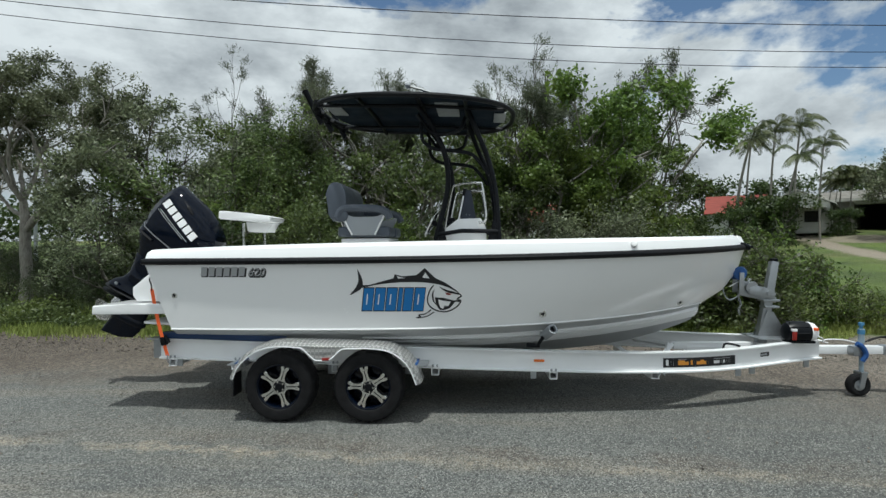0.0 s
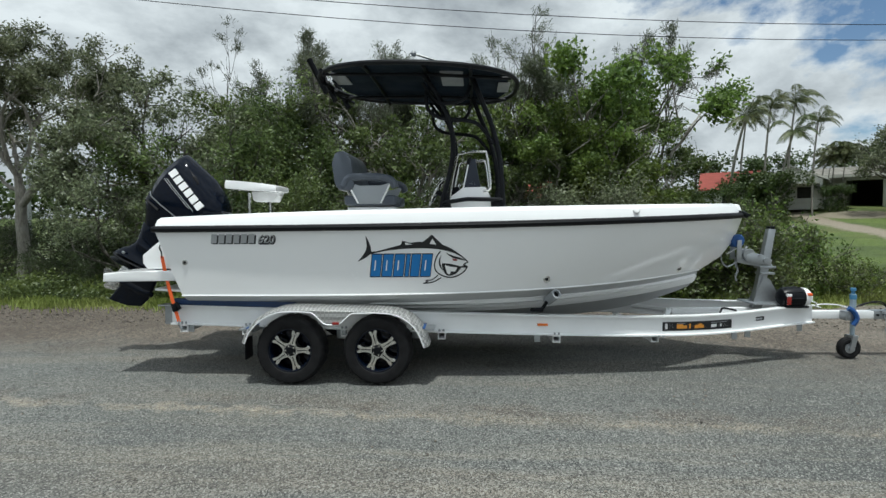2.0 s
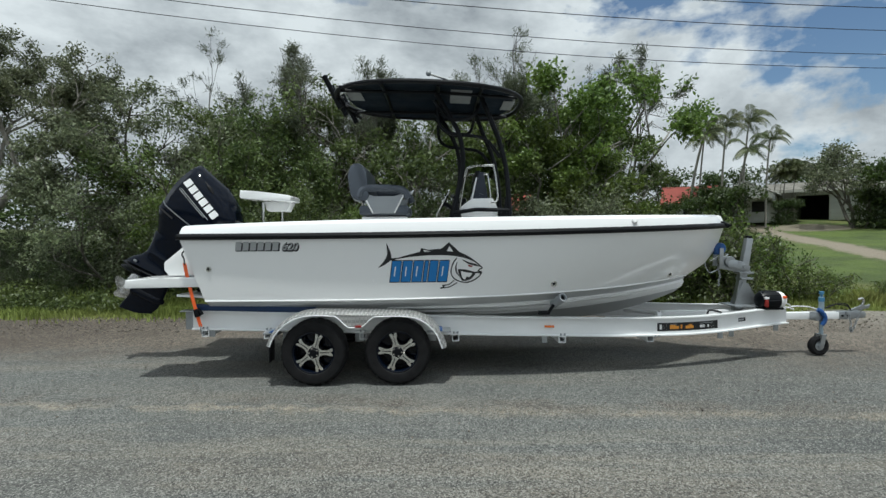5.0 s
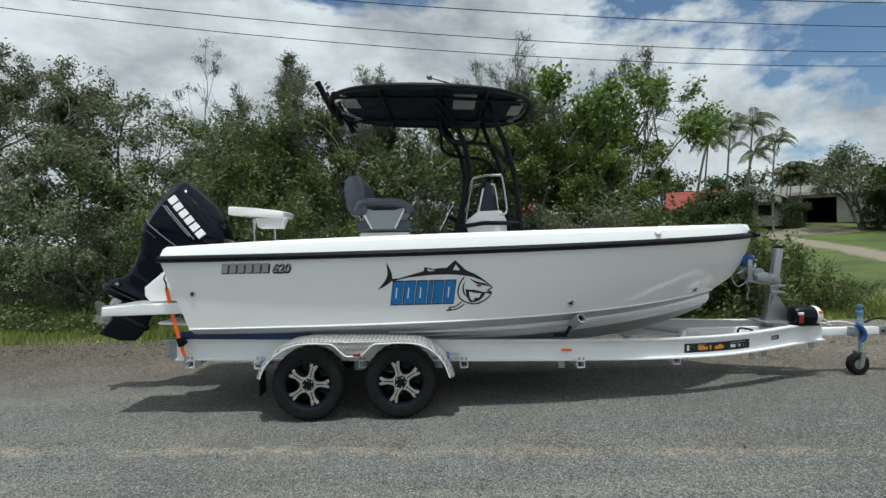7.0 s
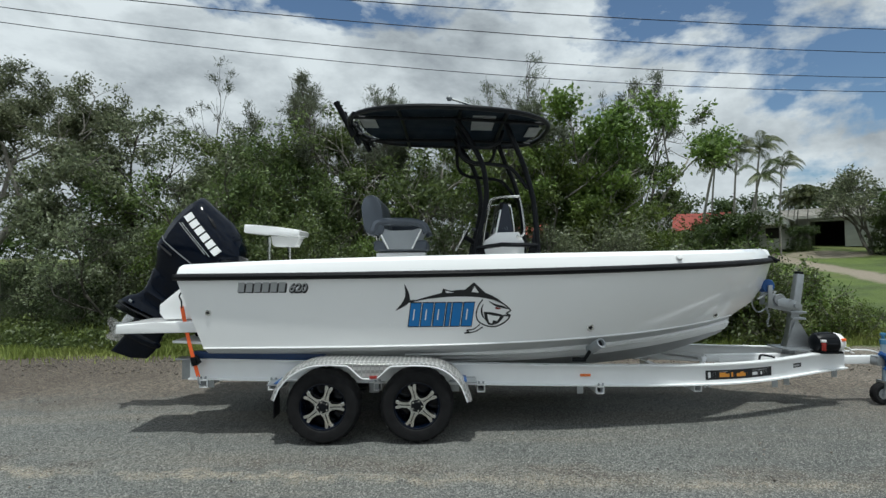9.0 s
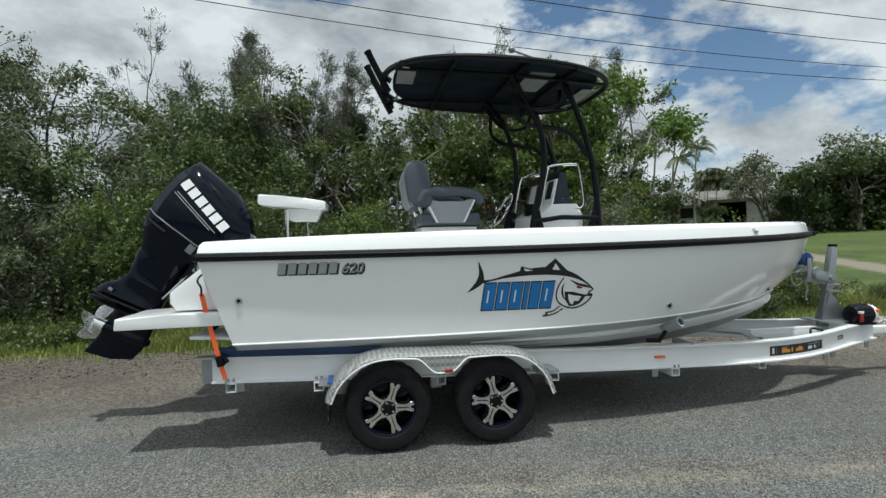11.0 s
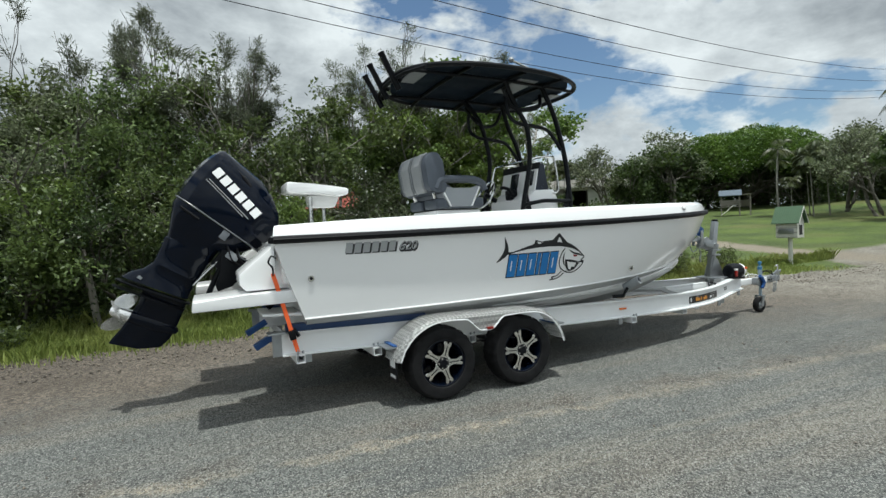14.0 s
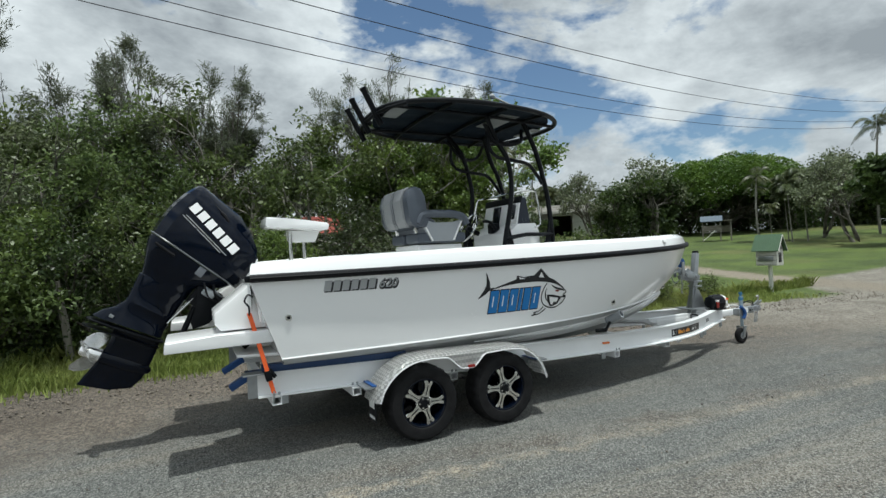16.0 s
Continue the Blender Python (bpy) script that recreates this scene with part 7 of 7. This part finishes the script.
def make_houses():
    # long low house with an open carport, seen beyond the lawn
    h = thing("house", label="long pale house with ridged roof and dark carport", category="house")
    wall_block("wall", h, (-3.4, 0, 0), (-1.2, 7, 2.55), WALL_STONE)
    wall_block("wall", h, (1.2, 0, 0), (9.5, 7, 2.55), WALL_PALE)
    wall_block("wall", h, (-1.2, 6.6, 0), (1.2, 7, 2.55), DARK_IN)
    wall_block("lintel", h, (-1.2, 0, 2.25), (1.2, 0.25, 2.55), OFFWHITE)
    wall_block("fascia", h, (-3.9, -0.5, 2.5), (10.0, -0.38, 2.72), OFFWHITE)
    for x in (4.6, 7.2):
        wn_ = wall_block("window", h, (x - 0.7, -0.04, 0.9), (x + 0.7, 0.02, 2.1), DARK_IN)
        for dx in (-0.74, 0, 0.74):
            wall_block("window_frame", wn_, (x + dx - 0.04, -0.08, 0.86), (x + dx + 0.04, -0.03, 2.14), OFFWHITE)
    gable_roof(h, -3.4, 9.5, 0, 7, 2.6, 1.0, ROOF_PALE, 0.45, 7)
    a = (Vector((35.5, 36.5, 0)) - Vector((28.0, 42.2, 0))).normalized()
    ang = math.degrees(math.atan2(a.y, a.x))
    h.matrix_basis = pose(35.0, 40.0, 2.8, 0, 0, ang)
    # smaller white shed with gable end
    g = thing("shed", label="white gabled shed with dark doorway beside the palms", category="shed")
    bm = bm_new()
    prism(bm, [(-2.2, 0), (2.2, 0), (2.2, 2.4), (0, 3.5), (-2.2, 2.4)], 0, 5)
    part("wall", bm, WALL_PALE, g, smooth=0)
    wall_block("door", g, (-1.6, -0.05, 0), (-0.6, 0.03, 1.9), DARK_IN)
    wall_block("window", g, (0.5, -0.05, 0.9), (1.6, 0.03, 1.8), DARK_IN)
    for s in (-1, 1):
        bm = bm_new()
        rows = [[Vector((0, y, 3.55)), Vector((s * 2.6, y, 2.28)), Vector((s * 2.6, y, 2.36)), Vector((0, y, 3.63))] for y in (-0.35, 5.3)]
        loft(bm, rows)
        part("roof", bm, OFFWHITE, g, smooth=0)
    bm = bm_new()
    box(bm, (-3.2, -2.2, 1.95), (2.0, 0.0, 2.05))
    part("awning", bm, OFFWHITE, g, smooth=0)
    g.matrix_basis = pose(28.5, 39.0, 2.6, 0, 0, -34)
    # red roofs among the trees
    for x, y, z in ((23.0, 37.5, 2.4), (8.3, 37.0, 1.9)):
        r = thing("house", label="house with a bright red roof behind trees", category="house")
        wall_block("wall", r, (-4, 0, 0), (4, 6, 2.5), WALL_PALE)
        wall_block("window", r, (-1, -0.05, 0.9), (0.8, 0.03, 2.0), DARK_IN)
        gable_roof(r, -4, 4, 0, 6, 2.5, 1.7, ROOF_RED, 0.5)
        r.matrix_basis = pose(x, y, z, 0, 0, -25)
        r.scale = (0.5, 0.8, 0.8)


make_houses()


def make_domed_tree():
    """A wide shade tree: spreading limbs under a lumpy flat-bottomed dome."""
    rng = np.random.default_rng(97)
    limbs, tips = [], []
    grow(rng, np.array([0, 0, -0.2]), np.array([0.05, 0, 1.0]), 2.6, 0.5, 3, limbs, tips, 0.2, (4, 6), 1.2, 0.1, 0.9)
    n = 62000
    a, q = rng.uniform(0, 2 * np.pi, n), np.sqrt(rng.uniform(0, 1, n))
    lump = np.array([noise.noise((math.cos(u) * w * 3.2, math.sin(u) * w * 3.2, 1.7)) + 0.5 * noise.noise((math.cos(u) * w * 8, math.sin(u) * w * 8, 4.0)) for u, w in zip(a, q)])
    rise = np.sqrt(np.maximum(0, 1 - q ** 2.2))
    # foliage lies in flat layers, one over another
    tier = np.floor(rng.uniform(0, 4, n)) * 0.55
    c = np.stack([q * np.cos(a) * 7.8, q * np.sin(a) * 7.8, 3.3 + rise * 4.7 + lump * 0.8 - tier * (0.3 + rise) + rng.normal(0, 0.10, n)], 1)
    tree = thing("tree", label="huge domed shade tree with dense bright canopy", category="tree")
    vs, fs, base = [], [], 0
    for pts, rad, dep in limbs:
        v, f = tube_arrays(pts * np.array([1, 1, 0.75]), rad, 7, base)
        vs.append(v)
        fs.append(f)
        base += len(v)
    sheet("trunk", np.concatenate(vs), np.concatenate(fs), BARK_DARK, tree, smooth=True)
    v, f = leaf_arrays(rng, c, 0.24, 0.55, 2.2)
    sheet("crown", v, f, LEAF_D, tree)
    tree.matrix_basis = pose(50.0, 31.4, 2.2, 0, 0, 20)


def plant_distance():
    palms = [make_palm(5, 9.0, 0.5, "tall wind-blown palm with a slim grey trunk"), make_palm(8, 6.6, 0.9, "slim young palm with yellowing fronds", 9, 2.2), make_palm(12, 4.2, 0.3, "slim short palm in a clump", 18, 1.5, 0.05)]
    for k, (x, y, h, kind) in enumerate(((21.8, 35.0, 8.0, 1), (23.3, 36.5, 8.0, 0), (25.7, 37.5, 8.7, 0), (25.1, 34.4, 6.6, 1), (28.0, 38.5, 9.0, 0), (28.0, 35.2, 7.2, 0), (31.3, 38.9, 4.2, 2), (32.0, 39.4, 4.8, 2), (32.1, 38.2, 4.6, 2), (25.2, 37.8, 3.2, 2), (24.4, 37.1, 2.6, 2), (26.3, 39.4, 2.8, 2), (31.5, 40.0, 4.4, 2))):
        place(palms[kind], x, y, h / (9.0, 6.6, 4.2)[kind], 20 * (k % 3) - 20)
    for x, y, h, k in ((36.4, 19.0, 5.0, 1), (37.0, 19.4, 4.2, 1), (38.4, 17.9, 4.4, 2), (39.4, 17.4, 4.8, 2), (38.8, 18.4, 3.6, 2), (36.6, 18.2, 2.6, 2), (5.0, 24.0, 7.0, 0), (6.2, 25.0, 6.2, 1), (47, 16.5, 8.5, 0)):
        place(palms[k], x, y, h / (9.0, 6.6, 4.2)[k], 35 * k)
    for p in palms:
        drop_source(p)
    far = [make_tree(81 + i, "tree", ("round dark green garden tree", "grey open-crowned garden tree with bare limbs", "broad garden tree with a spreading crown")[i], "tree", (7.0, 7.0, 8.0)[i], 0.16, (LEAF_FAR, LEAF_B, LEAF_FAR)[i], (2400, 3800, 6000)[i], (0.47, 0.23, 0.42)[i], 0.55, stems=(2, 2, 1)[i], depth=(3, 4, 3)[i], spread=(0.85, 0.8, 1.15)[i], lift=(0.12, 0.15, 0.04)[i], cloud=(0.42, 0.22, 0.34)[i], first=(0.28, 0.28, 0.24)[i], low=(0.5, 0, 0)[i], bark=BARK_DARK, group="garden trees") for i in range(3)]
    make_domed_tree()
    for k, (x, y, s, kind) in enumerate(((33.6, 33.2, 0.9, 1), (38.5, 30.2, 1.12, 1), (39.5, 31.5, 0.85, 0), (35.2, 31.8, 0.7, 0), (41.5, 33, 0.75, 0), (43.0, 18.4, 0.9, 1), (39.5, 14.2, 0.85, 1), (45, 13.0, 0.95, 1), (38.5, 10.2, 0.8, 2), (58, 22, 0.9, 0), (62, 26, 0.9, 0), (60, 15, 1.0, 0), (48, 8, 1.1, 0), (44, 4, 1.0, 2), (52, 1, 1.1, 0), (46, 40, 0.8, 0), (52, 40, 0.9, 0), (64, 33, 0.9, 0), (40, 48, 0.9, 0), (33, 51, 0.8, 0), (24, 46, 0.8, 0), (16, 44, 0.9, 0), (9, 43, 0.9, 0), (2, 42, 0.9, 0), (-6, 40, 0.9, 0), (-15, 38, 0.6, 0), (-25, 34, 0.45, 0), (-33, 28, 0.45, 0), (41.5, 34.5, 0.8, 1), (44.0, 35.0, 0.85, 0), (60, 8, 0.9, 0), (62, 20, 0.9, 0), (70, 38, 0.9, 0), (72, 30, 0.9, 0), (74, 24, 0.9, 0), (74, 18, 0.9, 0), (73, 12, 0.9, 0), (71, 5, 0.9, 0), (67, 35, 0.6, 0), (58, 36, 0.7, 0), (66, 28, 0.5, 0), (68, 22, 0.5, 0), (56, 39, 0.7, 0))):
        place(far[kind], x, y, s, 50 * k, 1 if k % 2 else -1)
    for k, (x, y, s) in enumerate(((33.9, 32.4, 0.42), (36.0, 33.0, 0.5), (57, 31, 0.6), (59, 27, 0.6), (60, 23, 0.62), (57, 18, 0.55), (54, 13, 0.55), (53, 9, 0.5), (56, 35, 0.6), (23.9, 33.6, 0.52), (25.6, 36.0, 0.40), (22.6, 33.5, 0.42), (23.8, 34.6, 0.50), (21.4, 34.4, 0.40), (30.6, 37.4, 0.30), (31.6, 38.0, 0.28))):
        place(far[0], x, y, s, 70 * k)
    for k in range(13):
        a = radians(15 + 2.5 * k)
        place(far[0], 64 * math.cos(a), 64 * math.sin(a) - 6, 0.5, 40 * k)
    for f in far:
        drop_source(f)


plant_distance()


def make_letter_box():
    lb = thing("letter_box", (14.5, 4.55, 0.08), label="white house-shaped letter box with green tin roof on a post", category="letter box")
    bm = bm_new()
    tube(bm, [(0, 0, 0.1), (0.01, 0, 0.6), (0.0, 0.01, 1.05)], 0.085, 10)
    part("post", bm, OFFWHITE, lb)
    bm = bm_new()
    prism(bm, [(-0.42, 1.0), (0.42, 1.0), (0.42, 1.46), (-0.42, 1.46)], -0.28, 0.28, 0.008)
    body = part("box", bm, OFFWHITE, lb)
    bm = bm_new()
    for y0, y1 in ((-0.29, -0.285),):
        box(bm, (-0.32, -0.31, 1.12), (0.30, -0.28, 1.26), 0.008)
    part("flap", bm, GALV, body)
    bm = bm_new()
    box(bm, (0.415, -0.12, 1.08), (0.43, 0.12, 1.36), 0.003)
    part("opening", bm, DARK_IN, body)
    bm = bm_new()
    for i in range(3):
        box(bm, (-0.43, -0.292, 1.02 + 0.13 * i), (0.43, -0.283, 1.03 + 0.13 * i))
    part("board_joint", bm, WOOD, body)
    for s in (-1, 1):
        bm = bm_new()
        rows = [[Vector((x, 0, 1.86)), Vector((x, s * 0.40, 1.40)), Vector((x, s * 0.40, 1.42)), Vector((x, 0, 1.885))] for x in (-0.55, 0.55)]
        loft(bm, rows)
        tin = part("roof_sheet", bm, GREEN_TIN, lb, "ribbed green tin roof", smooth=0)
        for i in range(12):
            bm = bm_new()
            x = -0.5 + i * 0.09
            tube(bm, [(x, 0.0, 1.887), (x, s * 0.40, 1.424)], 0.008, 4)
            part("rib", bm, GREEN_TIN, tin)
    for x in (-0.42, 0.42):
        bm = bm_new()
        vs = [bm.verts.new((x, y, z)) for y, z in ((-0.28, 1.46), (0.28, 1.46), (0, 1.80))]
        bm.faces.new(vs)
        bmesh.ops.solidify(bm, geom=bm.faces[:], thickness=0.02)
        part("gable", bm, OFFWHITE, lb, smooth=0)
    bm = bm_new()
    for s in (-1, 1):
        tube(bm, [(0.56, s * 0.40, 1.39), (0.56, 0, 1.86)], 0.018, 4)
    part("barge_board", bm, OFFWHITE, lb)
    lb.matrix_basis = pose(15.3, 4.7, -0.24, 0, 0, -80)
    lb.scale = (0.70, 0.82, 1.08)


make_letter_box()


def make_playhouse():
    ph = thing("playhouse", label="timber cubby house with blue tin roof and white slide", category="playhouse")
    for x in (-1.0, 1.0):
        for y in (-0.8, 0.8):
            bm = bm_new()
            box(bm, (x - 0.06, y - 0.06, -0.1), (x + 0.06, y + 0.06, 2.2))
            part("post", bm, WOOD, ph, smooth=0)
    bm = bm_new()
    box(bm, (-1.1, -0.9, 0.95), (1.1, 0.9, 1.05))
    part("deck", bm, WOOD, ph, smooth=0)
    for y in (-0.86, 0.86):
        for i in range(3):
            bm = bm_new()
            box(bm, (-1.1, y - 0.02, 1.15 + 0.2 * i), (1.1, y + 0.02, 1.3 + 0.2 * i))
            part("rail_board", bm, WOOD, ph, smooth=0)
    for s in (-1, 1):
        bm = bm_new()
        loft(bm, [[Vector((x, 0, 2.75)), Vector((x, s * 1.1, 2.15)), Vector((x, s * 1.1, 2.2)), Vector((x, 0, 2.8))] for x in (-1.25, 1.25)])
        part("roof", bm, BLUE_ROOF, ph, smooth=0)
    bm = bm_new()
    for y in (-1.45, -0.98):
        tube(bm, [(0.35, y, 1.16), (-0.75, y, 0.26), (-1.0, y, 0.18)], 0.045, 6)
    loft(bm, [[Vector((x, -1.45, z)), Vector((x, -0.98, z)), Vector((x, -0.98, z + 0.03)), Vector((x, -1.45, z + 0.03))] for x, z in ((0.35, 1.10), (-0.75, 0.20), (-1.0, 0.12))])
    part("slide", bm, OFFWHITE, ph, "white plastic slide")
    bm = bm_new()
    box(bm, (1.0, -0.8, 2.2), (2.3, 0.8, 2.28))
    box(bm, (2.1, -0.75, -0.1), (2.22, -0.63, 2.2))
    box(bm, (2.1, 0.63, -0.1), (2.22, 0.75, 2.2))
    box(bm, (1.1, 0.70, 1.0), (2.2, 0.76, 1.7))
    part("lean_to", bm, WOOD, ph, smooth=0)
    ph.matrix_basis = pose(37.3, 23.6, ground_z(37.3, 23.6) - 0.02, 0, 0, -52)
    ph.scale = (0.64, 0.72, 0.74)


BLUE_ROOF = painted("faded_blue_tin", (0.085, 0.115, 0.15), 0.5, dirt=0.3)
make_playhouse()


def make_car(x, y, turn, mat, label):
    c = thing("car", label=label, category="car")
    bm = bm_new()
    prism(bm, [(-2.1, 0.35), (2.1, 0.35), (2.15, 0.75), (1.9, 0.92), (1.0, 0.98), (0.45, 1.42), (-1.3, 1.45), (-1.9, 1.0), (-2.15, 0.9)], -0.85, 0.85, 0.06)
    part("body", bm, mat, c)
    for s in (-1, 1):
        bm = bm_new()
        prism(bm, [(0.85, 1.0), (0.42, 1.36), (-1.2, 1.38), (-1.65, 1.02)], s * 0.855 - 0.006, s * 0.855 + 0.006)
        part("side_window", bm, BLACK_GLOSS, c)
        for wx in (-1.35, 1.35):
            bm = bm_new()
            lathe(bm, [(0.0, -0.09), (0.2, -0.1), (0.31, -0.08), (0.33, 0), (0.31, 0.08), (0.2, 0.1), (0, 0.09)], 20, Matrix.Translation((wx, s * 0.78, 0.33)))
            part("wheel", bm, TYRE, c)
    c.matrix_basis = pose(x, y, ground_z(x, y), 0, 0, turn)


DARK_RED = painted("dark_red_paint", (0.06, 0.008, 0.008), 0.4)
make_car(55.0, 34.5, 30, DARK_RED, "dark red car parked in shade under trees")


def make_posts():
    fp = thing("fence_post", (-2.9, 5.4, 0), label="weathered grey timber post leaning in long grass", category="post")
    bm = bm_new()
    tube(bm, [(0.16, 0, -0.1), (0.07, 0, 0.8), (-0.035, 0, 1.55), (-0.038, 0, 1.57)], [0.065, 0.062, 0.058, 0.045], 10)
    part("post", bm, WOOD, fp)
    lp = thing("street_lamp", (-18.0, 16.8, 0), label="grey street lamp rising behind a tree", category="street lamp")
    bm = bm_new()
    tube(bm, [(0, 0, -0.1), (0, 0, 5), (0, 0, 10.4)], [0.09, 0.07, 0.045], 8)
    part("pole", bm, GALV, lp)
    bm = bm_new()
    tube(bm, smooth_path([(0, 0, 10.3), (0.35, 0, 10.55), (0.9, 0.1, 10.6)], 4), 0.035, 6)
    part("arm", bm, GALV, lp)
    bm = bm_new()
    box(bm, (0.8, 0.0, 10.53), (1.25, 0.2, 10.63), 0.03)
    part("lamp_head", bm, GREY_PLASTIC, lp)


make_posts()


def make_wires():
    for y0, by, z0, bz, cz in ((5.37, 0.135, 6.21, -0.0635, 0.0031), (4.91, 0.146, 6.38, -0.0565, 0.0030), (3.36, 0.201, 6.24, -0.0177, 0.0024), (2.39, 0.217, 6.15, 0.0076, 0.0021)):
        bm = bm_new()
        tube(bm, [(x, y0 + by * x, z0 + bz * x + cz * x * x) for x in range(-24, 58, 2)], 0.0085, 5)
        w = part("power_line", bm, RUBBER)
        tagged(w, "thin dark overhead power line", "power line", "overhead lines")


make_wires()


def make_pebbles():
    rng = np.random.default_rng(9)
    n = 9000
    x = rng.uniform(-14, 19, n)
    y = np.where(rng.uniform(0, 1, n) < 0.75, rng.normal(3.2, 0.9, n), rng.uniform(-5, 3, n))
    y = np.where(x > 9, y - rng.uniform(0, 2.5, n), y)
    keep = (y < 4.6)
    x, y = x[keep], y[keep]
    n = len(x)
    r = rng.uniform(0.006, 0.02, n) * np.where(y > 2, 1.3, 0.75)
    k = np.array([(1, 0, 0), (-1, 0, 0), (0, 1, 0), (0, -1, 0), (0, 0, 0.7), (0, 0, -0.5)])
    a = rng.uniform(0, 6.28, n)
    kk = k[None] * rng.uniform(0.6, 1.3, (n, 6, 1))
    vx = kk[..., 0] * np.cos(a)[:, None] - kk[..., 1] * np.sin(a)[:, None]
    vy = kk[..., 0] * np.sin(a)[:, None] + kk[..., 1] * np.cos(a)[:, None]
    v = np.stack([x[:, None] + vx * r[:, None], y[:, None] + vy * r[:, None], r[:, None] * (kk[..., 2] + 0.3)], -1).reshape(-1, 3)
    f = np.array([(0, 2, 4), (2, 1, 4), (1, 3, 4), (3, 0, 4), (2, 0, 5), (1, 2, 5), (3, 1, 5), (0, 3, 5)])
    faces = (f[None] + (np.arange(n) * 6)[:, None, None]).reshape(-1, 3)
    k = Net("loose_stones")
    c = k.mix(k.geo.outputs["Random Per Island"], (0.055, 0.047, 0.040), (0.26, 0.225, 0.185))
    m = k.done(k.surface(c, 0.9))
    tagged(sheet("loose_gravel", v, faces, m), "loose grey and tan stones along the road edge", "gravel", kind="stuff")


make_pebbles()


def plant_behind():
    """Horizon woods, and an unseen row added behind the viewer to darken paint reflections."""
    rng = np.random.default_rng(21)
    vs, fs, base = [], [], 0
    # out-of-view row, made up so the paint mirrors something dark
    spots = [(-80 + 8 * i, -60 + rng.uniform(-4, 4), 0.0) for i in range(22)]
    spots += [(3 + 92 * math.cos(radians(a)), -6 + 92 * math.sin(radians(a)), 2.3) for a in range(-12, 172, 4)]
    for x, y, z in spots:
        h = rng.uniform(5.0, 7.5)
        n = 700
        c = rng.normal(size=(n, 3)) * np.array([3.2, 1.6, h * 0.22]) + np.array([x, y, h * 0.45])
        c[:, 2] = np.abs(c[:, 2]) + z
        v, f = leaf_arrays(rng, c, 0.75, 0.6)
        vs.append(v)
        fs.append(f + base)
        base += len(v)
    tagged(sheet("far_woods", np.concatenate(vs), np.concatenate(fs), LEAF_FAR), "dark green woods on the horizon with an added unseen row behind", "woods", kind="stuff")


plant_behind()
